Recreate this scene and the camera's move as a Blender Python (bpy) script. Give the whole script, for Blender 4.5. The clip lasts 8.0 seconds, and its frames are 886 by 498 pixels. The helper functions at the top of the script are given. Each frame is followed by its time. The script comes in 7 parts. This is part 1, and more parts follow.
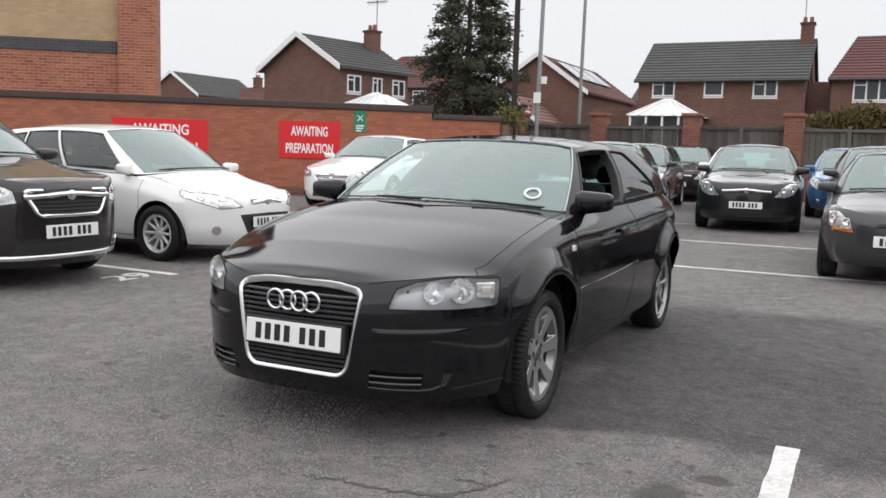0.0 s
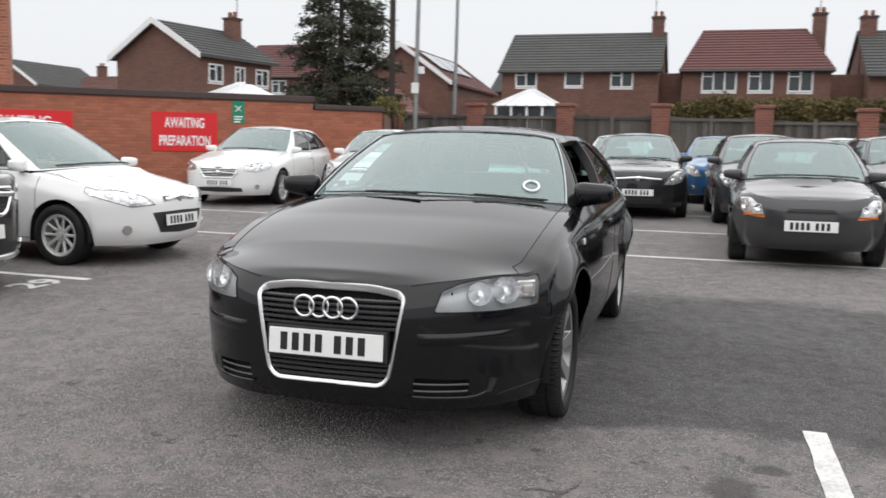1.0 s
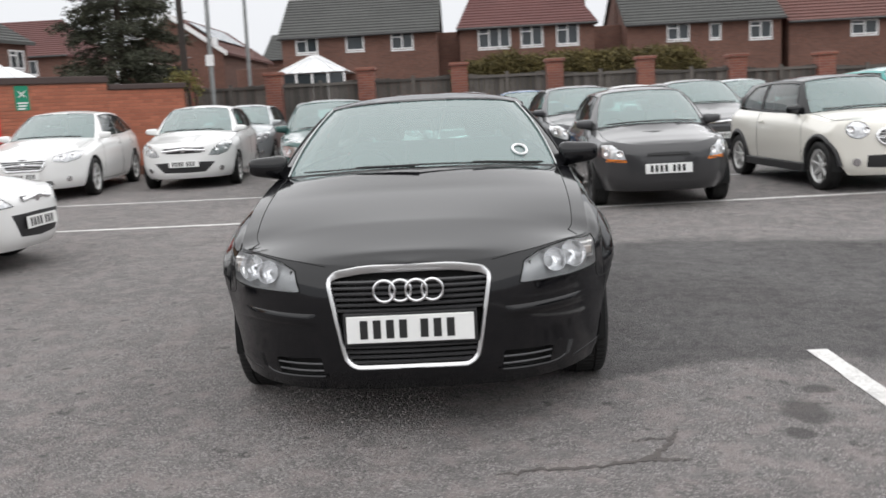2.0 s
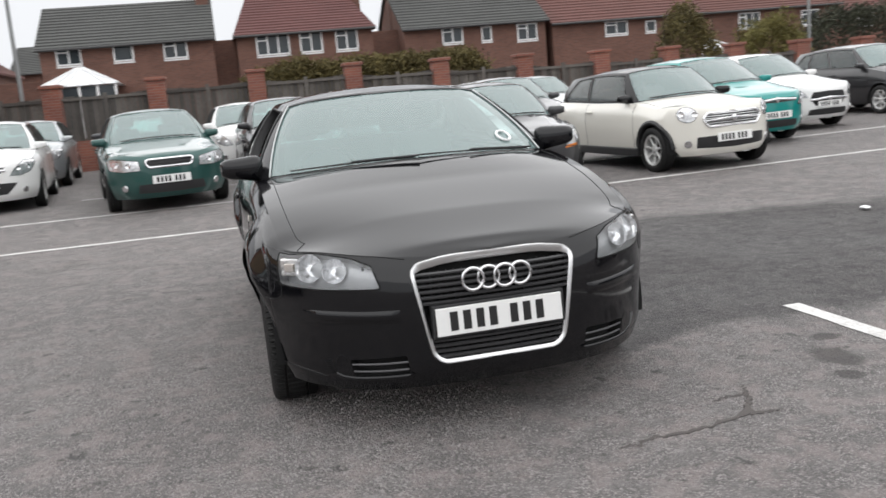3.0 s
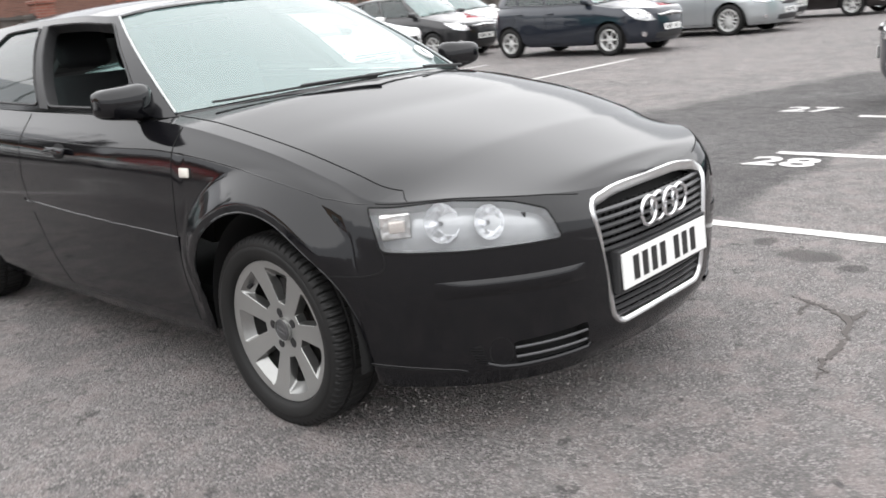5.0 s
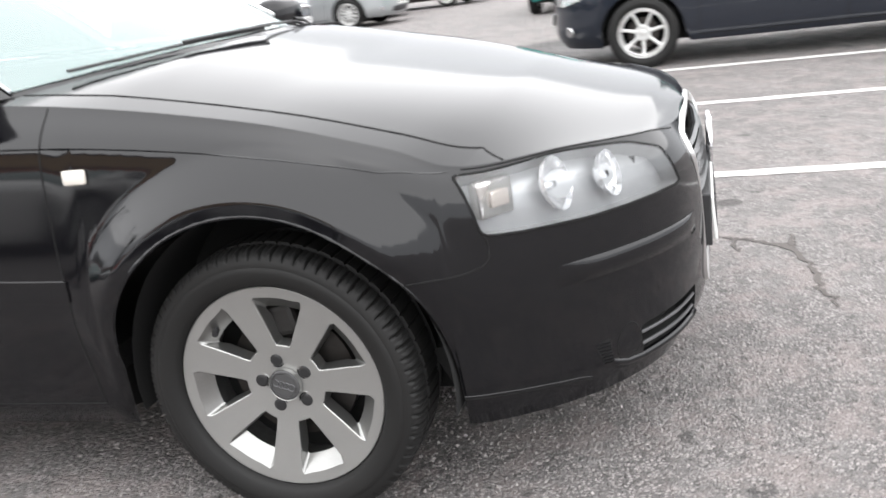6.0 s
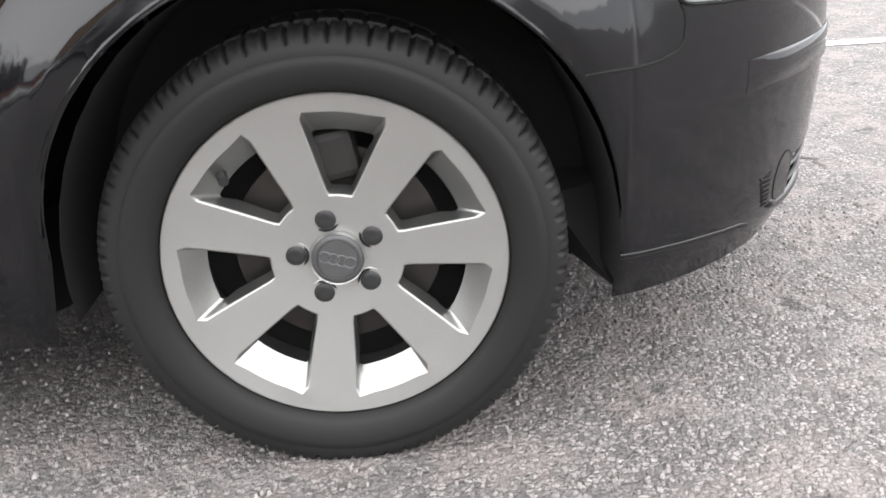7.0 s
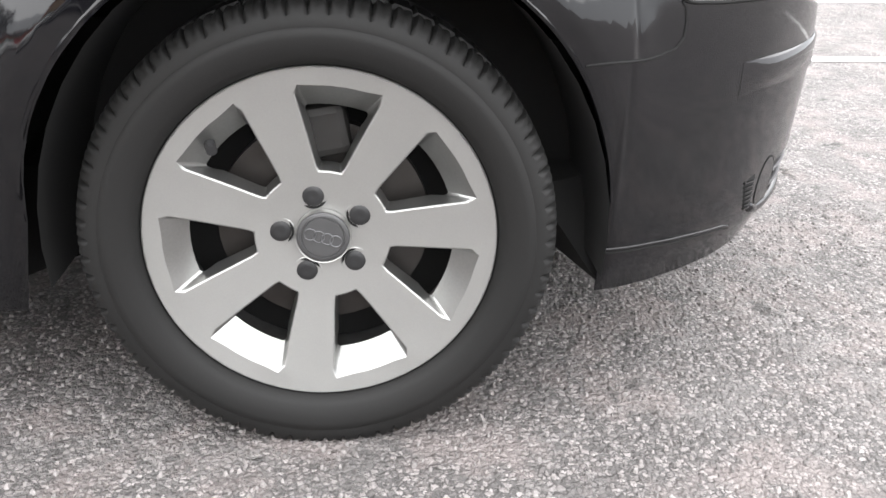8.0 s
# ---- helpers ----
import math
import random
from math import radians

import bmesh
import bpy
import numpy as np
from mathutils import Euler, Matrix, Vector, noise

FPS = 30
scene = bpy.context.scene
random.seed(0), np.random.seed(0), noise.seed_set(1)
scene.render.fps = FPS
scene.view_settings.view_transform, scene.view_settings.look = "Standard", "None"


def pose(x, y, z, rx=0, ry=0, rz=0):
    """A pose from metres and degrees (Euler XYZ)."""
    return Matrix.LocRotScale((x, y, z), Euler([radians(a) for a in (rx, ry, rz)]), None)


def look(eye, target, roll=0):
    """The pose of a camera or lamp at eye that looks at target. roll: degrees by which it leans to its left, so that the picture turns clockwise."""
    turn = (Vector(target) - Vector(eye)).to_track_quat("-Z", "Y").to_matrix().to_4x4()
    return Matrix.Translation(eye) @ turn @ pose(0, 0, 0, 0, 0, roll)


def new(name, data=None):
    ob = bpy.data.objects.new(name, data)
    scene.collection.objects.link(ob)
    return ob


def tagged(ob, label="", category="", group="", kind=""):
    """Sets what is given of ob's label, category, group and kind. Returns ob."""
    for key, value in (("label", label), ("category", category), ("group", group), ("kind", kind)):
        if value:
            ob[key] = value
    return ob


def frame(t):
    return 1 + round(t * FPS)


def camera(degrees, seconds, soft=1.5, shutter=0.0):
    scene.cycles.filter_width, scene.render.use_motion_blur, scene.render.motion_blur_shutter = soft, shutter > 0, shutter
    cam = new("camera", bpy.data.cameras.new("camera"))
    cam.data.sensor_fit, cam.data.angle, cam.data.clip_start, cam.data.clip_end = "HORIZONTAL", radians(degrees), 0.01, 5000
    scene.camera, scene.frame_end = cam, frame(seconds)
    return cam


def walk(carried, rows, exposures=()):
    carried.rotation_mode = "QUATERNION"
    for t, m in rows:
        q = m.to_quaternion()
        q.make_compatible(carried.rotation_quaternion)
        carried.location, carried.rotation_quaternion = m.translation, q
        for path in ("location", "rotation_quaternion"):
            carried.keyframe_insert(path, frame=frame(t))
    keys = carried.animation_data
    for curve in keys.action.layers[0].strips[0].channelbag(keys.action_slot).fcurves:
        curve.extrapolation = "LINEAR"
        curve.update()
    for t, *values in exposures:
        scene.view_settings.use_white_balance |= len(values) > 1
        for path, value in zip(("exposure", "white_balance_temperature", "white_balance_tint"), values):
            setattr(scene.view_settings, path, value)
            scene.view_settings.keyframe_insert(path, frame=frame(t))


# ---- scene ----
cam = camera(53.9, 8.0, soft=1.6, shutter=0.35)
PATH = [
    (0, (2.199, -3.913, 1.253), (1.322, -2.129, 1.034), 1.6),
    (0.5, (1.942, -3.935, 1.239), (1.148, -2.113, 1.013), 2.2),
    (1, (1.412, -4.006, 1.245), (0.844, -2.102, 1.012), 1.1),
    (1.5, (0.884, -4.036, 1.257), (0.532, -2.082, 1.016), 0.3),
    (2, (0.253, -4.132, 1.283), (0.185, -2.159, 0.965), -3.0),
    (3.5, (-1.395, -3.637, 1.263), (-0.686, -1.798, 0.923), -5.7),
    (4, (-1.816, -3.21, 1.27), (-0.825, -1.513, 0.897), -6.5),
    (4.5, (-2.105, -2.73, 1.23), (-0.896, -1.2, 0.786), -5.4),
    (4.7, (-2.203, -2.516, 1.228), (-0.928, -1.054, 0.741), -4.7),
    (5.8, (-2.320, -1.131, 1.126), (-0.583, -0.327, 0.547), -8.7),
    (6, (-2.287, -0.881, 1.088), (-0.474, -0.289, 0.485), -7.8),
    (6.5, (-2.083, -0.411, 0.915), (-0.231, -0.222, 0.186), -7.0),
    (7, (-1.880, -0.115, 0.767), (-0.040, -0.177, -0.014), -3.3),
    (7.5, (-1.864, -0.067, 0.742), (-0.036, -0.228, -0.054), -0.2),
    (8, (-1.873, -0.074, 0.750), (-0.044, -0.236, -0.043), 1.1),
]
walk(cam, [(t, look(eye, target, roll)) for t, eye, target, roll in PATH], [(0, 0.36), (2, 0.40), (3.5, 0.50), (4.5, 0.74), (5.2, 1.12), (6, 1.50), (7, 1.86), (8, 1.97)])

# ---- world and light: overcast winter daylight ----
world = bpy.data.worlds.new("world")
scene.world = world
world.use_nodes = True
wn, wl = world.node_tree.nodes, world.node_tree.links
wn.clear()
w_out = wn.new("ShaderNodeOutputWorld")
w_bg = wn.new("ShaderNodeBackground")
w_sky = wn.new("ShaderNodeTexSky")
w_sky.sky_type, w_sky.sun_disc = "NISHITA", False
w_sky.sun_elevation, w_sky.sun_rotation = radians(88), radians(180)
w_sky.air_density, w_sky.dust_density = 1.0, 4.0
w_hue = wn.new("ShaderNodeHueSaturation")
w_hue.inputs["Saturation"].default_value = 0.12
w_mul = wn.new("ShaderNodeMix")
w_mul.data_type = "RGBA"
w_mul.inputs[0].default_value = 0.86
w_mul.inputs[7].default_value = (7.6, 7.75, 8.05, 1)
w_bg.inputs["Strength"].default_value = 0.097
wl.new(w_sky.outputs[0], w_hue.inputs["Color"])
wl.new(w_hue.outputs[0], w_mul.inputs[6])
wl.new(w_mul.outputs[2], w_bg.inputs["Color"])
wl.new(w_bg.outputs[0], w_out.inputs[0])
sun = new("sun", bpy.data.lights.new("sun", "SUN"))
sun.data.energy, sun.data.angle, sun.data.color = 2.0, radians(152), (1, 0.985, 0.975)
sun.matrix_world = look((0, -0.3, 12), (0, 0, 0))

# ---- materials ----
MATS = {}


def material(name, c1, c2=None, rough=0.5, metal=0.0, grain=40.0, patch=1.5, bump=0.0, mix=0.5, coat=0.0, spec=0.5, island=0.0, alpha=None, trans=0.0, emit=0.0, rough2=None):
    """A procedural surface with variation at two scales."""
    if name in MATS:
        return MATS[name]
    m = bpy.data.materials.new(name)
    m.use_nodes = True
    n, l = m.node_tree.nodes, m.node_tree.links
    p = n["Principled BSDF"]
    c2 = c2 or tuple(v * 0.8 for v in c1)
    tc = n.new("ShaderNodeTexCoord")
    n1, n2 = n.new("ShaderNodeTexNoise"), n.new("ShaderNodeTexNoise")
    n1.inputs["Scale"].default_value, n2.inputs["Scale"].default_value = grain, patch
    n1.inputs["Detail"].default_value, n2.inputs["Detail"].default_value = 3, 4
    l.new(tc.outputs["Object"], n1.inputs["Vector"])
    l.new(tc.outputs["Object"], n2.inputs["Vector"])
    add = n.new("ShaderNodeMath")
    add.operation = "ADD"
    l.new(n1.outputs[0], add.inputs[0])
    l.new(n2.outputs[0], add.inputs[1])
    rng = n.new("ShaderNodeMapRange")
    rng.inputs[1].default_value, rng.inputs[2].default_value = 1 - mix, 1 + mix
    l.new(add.outputs[0], rng.inputs[0])
    mx = n.new("ShaderNodeMix")
    mx.data_type = "RGBA"
    mx.inputs[6].default_value, mx.inputs[7].default_value = (*c1, 1), (*c2, 1)
    l.new(rng.outputs[0], mx.inputs[0])
    last = mx.outputs[2]
    if island:
        oi, geo = n.new("ShaderNodeObjectInfo"), n.new("ShaderNodeNewGeometry")
        s = n.new("ShaderNodeMath")
        s.operation = "ADD"
        l.new(oi.outputs["Random"], s.inputs[0])
        l.new(geo.outputs["Random Per Island"], s.inputs[1])
        fr = n.new("ShaderNodeMath")
        fr.operation = "FRACT"
        l.new(s.outputs[0], fr.inputs[0])
        mr = n.new("ShaderNodeMapRange")
        mr.inputs[3].default_value, mr.inputs[4].default_value = 1 - island, 1 + island
        l.new(fr.outputs[0], mr.inputs[0])
        hs = n.new("ShaderNodeHueSaturation")
        l.new(mr.outputs[0], hs.inputs["Value"])
        l.new(last, hs.inputs["Color"])
        last = hs.outputs[0]
    l.new(last, p.inputs["Base Color"])
    if rough2 is not None:
        rr = n.new("ShaderNodeMapRange")
        rr.inputs[3].default_value, rr.inputs[4].default_value = rough, rough2
        l.new(n2.outputs[0], rr.inputs[0])
        l.new(rr.outputs[0], p.inputs["Roughness"])
    else:
        p.inputs["Roughness"].default_value = rough
    p.inputs["Metallic"].default_value = metal
    p.inputs["Coat Weight"].default_value = coat
    p.inputs["Coat Roughness"].default_value = 0.08 if name == "paint_black" else 0.03
    p.inputs["Specular IOR Level"].default_value = spec
    if trans:
        p.inputs["Transmission Weight"].default_value = trans
        p.inputs["IOR"].default_value = 1.1
    if alpha is not None:
        p.inputs["Alpha"].default_value = alpha
    if emit:
        p.inputs["Emission Color"].default_value, p.inputs["Emission Strength"].default_value = (*c1, 1), emit
    if bump:
        b = n.new("ShaderNodeBump")
        b.inputs["Strength"].default_value, b.inputs["Distance"].default_value = bump, 0.01
        l.new(n1.outputs[0], b.inputs["Height"])
        l.new(b.outputs[0], p.inputs["Normal"])
    MATS[name] = m
    return m


def asphalt_material():
    """Worn car-park asphalt: pale aggregate, dark binder, broad stains and a newer dark patch."""
    m = bpy.data.materials.new("asphalt")
    m.use_nodes = True
    n, l = m.node_tree.nodes, m.node_tree.links
    p = n["Principled BSDF"]
    tc = n.new("ShaderNodeTexCoord")
    pos = tc.outputs["Object"]

    def noise_tex(scale, detail=4.0, rough=0.6):
        t = n.new("ShaderNodeTexNoise")
        t.inputs["Scale"].default_value, t.inputs["Detail"].default_value, t.inputs["Roughness"].default_value = scale, detail, rough
        l.new(pos, t.inputs["Vector"])
        return t.outputs[0]

    def math_node(op, a, b=None, c=None):
        t = n.new("ShaderNodeMath")
        t.operation = op
        for i, v in enumerate((a, b, c)):
            if v is None:
                continue
            if isinstance(v, (int, float)):
                t.inputs[i].default_value = v
            else:
                l.new(v, t.inputs[i])
        return t.outputs[0]

    def ramp(v, a, b, lo=0.0, hi=1.0):
        t = n.new("ShaderNodeMapRange")
        t.interpolation_type = "SMOOTHSTEP"
        for i, q in enumerate((a, b, lo, hi)):
            t.inputs[i + 1].default_value = q
        l.new(v, t.inputs[0])
        return t.outputs[0]

    def blend(f, a, b):
        t = n.new("ShaderNodeMix")
        t.data_type = "RGBA"
        l.new(f, t.inputs[0])
        for i, q in ((6, a), (7, b)):
            if isinstance(q, tuple):
                t.inputs[i].default_value = (*q, 1)
            else:
                l.new(q, t.inputs[i])
        return t.outputs[2]

    warp_n = n.new("ShaderNodeTexNoise")
    warp_n.inputs["Scale"].default_value = 160
    l.new(pos, warp_n.inputs["Vector"])
    wv = n.new("ShaderNodeVectorMath")
    wv.operation = "MULTIPLY_ADD"
    wv.inputs[1].default_value = (0.011, 0.011, 0.0)
    l.new(warp_n.outputs["Color"], wv.inputs[0])
    l.new(pos, wv.inputs[2])

    def cells(scale, feature="F1"):
        t = n.new("ShaderNodeTexVoronoi")
        t.feature = feature
        t.inputs["Scale"].default_value = scale
        l.new(wv.outputs[0], t.inputs["Vector"])
        return t
    vor, vor2, edge = cells(104), cells(260), cells(104, "DISTANCE_TO_EDGE")
    sep = n.new("ShaderNodeSeparateXYZ")
    l.new(pos, sep.inputs[0])
    col_sep = n.new("ShaderNodeSeparateColor")
    l.new(vor.outputs["Color"], col_sep.inputs[0])
    stone = blend(ramp(col_sep.outputs[0], 0.05, 0.95), (0.12, 0.111, 0.109), (0.47, 0.432, 0.422))
    stain = noise_tex(0.55, 6, 0.62)
    # newer, darker patch with a wandering edge
    wob = math_node("MULTIPLY_ADD", noise_tex(1.6, 5), 0.7, -0.35)
    px, py = math_node("ADD", sep.outputs[0], wob), math_node("ADD", sep.outputs[1], wob)
    far_y = math_node("MULTIPLY_ADD", math_node("MAXIMUM", math_node("SUBTRACT", px, 2.4), 0.0), 0.33, py)
    inside = math_node("MULTIPLY", math_node("MULTIPLY", ramp(px, 0.55, 0.85), ramp(px, 9.5, 9.0)), math_node("MULTIPLY", ramp(py, -0.14, 0.04), ramp(far_y, 3.8, 3.4)))
    worn = blend(ramp(noise_tex(7.0, 6, 0.7), 0.42, 0.62), (0.192, 0.182, 0.178), (0.28, 0.267, 0.26))
    worn = blend(ramp(stain, 0.40, 0.57), (0.132, 0.125, 0.122), worn)
    fresh = blend(ramp(noise_tex(5.0, 5), 0.35, 0.7), (0.038, 0.037, 0.038), (0.07, 0.068, 0.068))
    blot = ramp(noise_tex(1.7, 5, 0.7), 0.50, 0.66)
    worn = blend(math_node("MULTIPLY", blot, 0.5), worn, (0.115, 0.108, 0.105))
    base = blend(inside, worn, fresh)
    bare = ramp(noise_tex(9.0, 5, 0.65), 0.36, 0.56, 0.35, 0.9)
    bind = blend(ramp(edge.outputs["Distance"], 0.03, 0.14), (0.075, 0.07, 0.069), base)
    base = blend(math_node("MULTIPLY", bare, 0.8), base, bind)
    chips = blend(math_node("MULTIPLY", math_node("MULTIPLY", ramp(edge.outputs["Distance"], 0.06, 0.14), bare), math_node("MULTIPLY_ADD", inside, -0.36, 0.74)), base, stone)
    dust = ramp(noise_tex(5.5, 6, 0.7), 0.47, 0.62)
    chips = blend(math_node("MULTIPLY", math_node("MULTIPLY", dust, math_node("MULTIPLY_ADD", inside, -1.0, 1.0)), 0.5), chips, (0.305, 0.262, 0.252))
    spots = ramp(noise_tex(7.0, 4, 0.65), 0.61, 0.69)
    dark = blend(math_node("MULTIPLY", spots, 0.7), chips, (0.045, 0.043, 0.043))
    # three worn, oil-darkened spots beside the bay line
    ragged = math_node("MULTIPLY_ADD", noise_tex(16, 6, 0.75), 1.5, -0.75)
    for cx, cy, rx, ry in ((1.57, -0.72, 0.10, 0.16), (1.72, -0.46, 0.08, 0.06), (1.46, -0.95, 0.06, 0.07)):
        dx, dy = (math_node("MULTIPLY", math_node("SUBTRACT", sep.outputs[i], c), 1.0 / r) for i, c, r in ((0, cx, rx), (1, cy, ry)))
        d2 = math_node("ADD", math_node("ADD", math_node("MULTIPLY", dx, dx), math_node("MULTIPLY", dy, dy)), ragged)
        dark = blend(math_node("MULTIPLY", ramp(d2, 1.25, 0.35), 0.72), dark, (0.05, 0.046, 0.045))
    l.new(dark, p.inputs["Base Color"])
    l.new(ramp(stain, 0.3, 0.7, 0.62, 0.9), p.inputs["Roughness"])
    p.inputs["Specular IOR Level"].default_value = 0.4
    h = math_node("ADD", math_node("MULTIPLY", vor.outputs["Distance"], -1.0), math_node("MULTIPLY", vor2.outputs["Distance"], -0.4))
    b = n.new("ShaderNodeBump")
    b.inputs["Strength"].default_value, b.inputs["Distance"].default_value = 1.0, 0.012
    l.new(h, b.inputs["Height"])
    l.new(b.outputs[0], p.inputs["Normal"])
    return m


def brick_material(name, c1, c2, mortar, scale=1.0, axis="X"):
    """Stretcher-bond brickwork with recessed joints; axis: the wall's run in the object's own space."""
    if name in MATS:
        return MATS[name]
    m = bpy.data.materials.new(name)
    m.use_nodes = True
    n, l = m.node_tree.nodes, m.node_tree.links
    p = n["Principled BSDF"]
    tc = n.new("ShaderNodeTexCoord")
    sep, com = n.new("ShaderNodeSeparateXYZ"), n.new("ShaderNodeCombineXYZ")
    l.new(tc.outputs["Object"], sep.inputs[0])
    s = n.new("ShaderNodeMath")
    s.operation = "ADD"
    l.new(sep.outputs[0], s.inputs[0])
    l.new(sep.outputs[1], s.inputs[1])
    l.new(s.outputs[0], com.inputs[0])
    l.new(sep.outputs[2], com.inputs[1])
    t = n.new("ShaderNodeTexBrick")
    t.inputs["Scale"].default_value = 1.0
    t.inputs["Brick Width"].default_value, t.inputs["Row Height"].default_value = 0.225 * scale, 0.075 * scale
    t.inputs["Mortar Size"].default_value = 0.006 * scale
    t.inputs["Bias"].default_value = -0.1
    t.inputs["Color1"].default_value, t.inputs["Color2"].default_value, t.inputs["Mortar"].default_value = (*c1, 1), (*c2, 1), (*mortar, 1)
    l.new(com.outputs[0], t.inputs["Vector"])
    ns = n.new("ShaderNodeTexNoise")
    ns.inputs["Scale"].default_value, ns.inputs["Detail"].default_value = 0.8, 6
    l.new(tc.outputs["Object"], ns.inputs["Vector"])
    hs = n.new("ShaderNodeHueSaturation")
    mr = n.new("ShaderNodeMapRange")
    mr.inputs[3].default_value, mr.inputs[4].default_value = 0.7, 1.3
    l.new(ns.outputs[0], mr.inputs[0])
    l.new(mr.outputs[0], hs.inputs["Value"])
    l.new(t.outputs[0], hs.inputs["Color"])
    l.new(hs.outputs[0], p.inputs["Base Color"])
    p.inputs["Roughness"].default_value = 0.85
    b = n.new("ShaderNodeBump")
    b.invert = True
    b.inputs["Strength"].default_value, b.inputs["Distance"].default_value = 0.6, 0.01
    l.new(t.outputs["Fac"], b.inputs["Height"])
    l.new(b.outputs[0], p.inputs["Normal"])
    MATS[name] = m
    return m


def tile_material(name, c1, c2):
    """Interlocking roof tiles: courses running across the slope."""
    if name in MATS:
        return MATS[name]
    m = material(name, c1, c2, rough=0.85, grain=6, patch=0.7)
    n, l = m.node_tree.nodes, m.node_tree.links
    p = n["Principled BSDF"]
    tc = n.new("ShaderNodeTexCoord")
    wv = n.new("ShaderNodeTexWave")
    wv.wave_type, wv.bands_direction, wv.wave_profile = "BANDS", "Z", "SAW"
    wv.inputs["Scale"].default_value = 0.95
    l.new(tc.outputs["Object"], wv.inputs["Vector"])
    b = n.new("ShaderNodeBump")
    b.inputs["Strength"].default_value, b.inputs["Distance"].default_value = 0.8, 0.05
    l.new(wv.outputs[0], b.inputs["Height"])
    l.new(b.outputs[0], p.inputs["Normal"])
    return m


# ---- mesh helpers ----
def part(name, bm, mat, parent=None, label="", smooth=False, at=None):
    """Links a bmesh as one mesh object under a thing or a part."""
    me = bpy.data.meshes.new(name)
    bmesh.ops.recalc_face_normals(bm, faces=bm.faces)
    bm.to_mesh(me)
    bm.free()
    if mat:
        me.materials.append(mat)
    if smooth:
        me.shade_smooth()
        me.set_sharp_from_angle(angle=radians(smooth if smooth > 1 else 35))
    ob = new(name, me)
    if parent:
        ob.parent = parent
    if at is not None:
        ob.matrix_basis = at
    if label:
        ob["label"] = label
    return ob


def thing(name, label, category, m=None, group="", kind=""):
    ob = new(name)
    ob.empty_display_size = 0.2
    if m is not None:
        ob.matrix_basis = m
    return tagged(ob, label, category, group, kind)


def box(bm, x0, x1, y0, y1, z0, z1, bevel=0.0):
    vs = bmesh.ops.create_cube(bm, size=1, matrix=Matrix.Translation(((x0 + x1) / 2, (y0 + y1) / 2, (z0 + z1) / 2)) @ Matrix.Diagonal((x1 - x0, y1 - y0, z1 - z0, 1)))["verts"]
    if bevel:
        es = {e for v in vs for e in v.link_edges}
        bmesh.ops.bevel(bm, geom=list(es), offset=bevel, segments=2, affect="EDGES", profile=0.5)
    return vs


def boxed(x0, x1, y0, y1, z0, z1, bevel=0.0):
    bm = bmesh.new()
    box(bm, x0, x1, y0, y1, z0, z1, bevel)
    return bm


def tube(bm, p0, p1, r0, r1=None, seg=12, caps=True):
    p0, p1 = Vector(p0), Vector(p1)
    d = p1 - p0
    q = d.to_track_quat("Z", "Y").to_matrix().to_4x4()
    return bmesh.ops.create_cone(bm, cap_ends=caps, segments=seg, radius1=r0, radius2=r0 if r1 is None else r1, depth=d.length, matrix=Matrix.Translation((p0 + p1) / 2) @ q)["verts"]


def sweep(bm, pts, r, seg=6, closed=False):
    """A round rod along a line of points."""
    pts = [Vector(p) for p in pts]
    rings = []
    for i, p in enumerate(pts):
        a = pts[i - 1] if i or closed else p
        b = pts[(i + 1) % len(pts)] if i + 1 < len(pts) or closed else p
        t = (b - a).normalized()
        u = t.cross(Vector((0, 0, 1)))
        u = u.normalized() if u.length > 1e-4 else Vector((1, 0, 0))
        w = u.cross(t)
        rings.append([bm.verts.new(p + r * (math.cos(k * math.tau / seg) * u + math.sin(k * math.tau / seg) * w)) for k in range(seg)])
    for i in range(len(rings) - (0 if closed else 1)):
        a, b = rings[i], rings[(i + 1) % len(rings)]
        for k in range(seg):
            bm.faces.new((a[k], a[(k + 1) % seg], b[(k + 1) % seg], b[k]))


def G(x, y):
    """Height of the car park: level round the car, rising gently outwards."""
    r = math.hypot(x, y + 2)
    return 0.009 * min(max(0.0, r - 4), 22) + 0.010 * math.exp(-((x + 1.0) ** 2 + (y + 0.1) ** 2) / 0.7)


def catmull(pts, n):
    """n+1 points along a smooth curve through pts, spaced evenly between the keys."""
    pts = [np.array(p, float) for p in pts]
    out = []
    m = len(pts) - 1
    for i in range(n + 1):
        u = i / n * m
        k = min(int(u), m - 1)
        f = u - k
        p0, p1, p2, p3 = pts[max(k - 1, 0)], pts[k], pts[k + 1], pts[min(k + 2, m)]
        out.append(0.5 * (2 * p1 + (p2 - p0) * f + (2 * p0 - 5 * p1 + 4 * p2 - p3) * f * f + (3 * p1 - p0 - 3 * p2 + p3) * f ** 3))
    return out


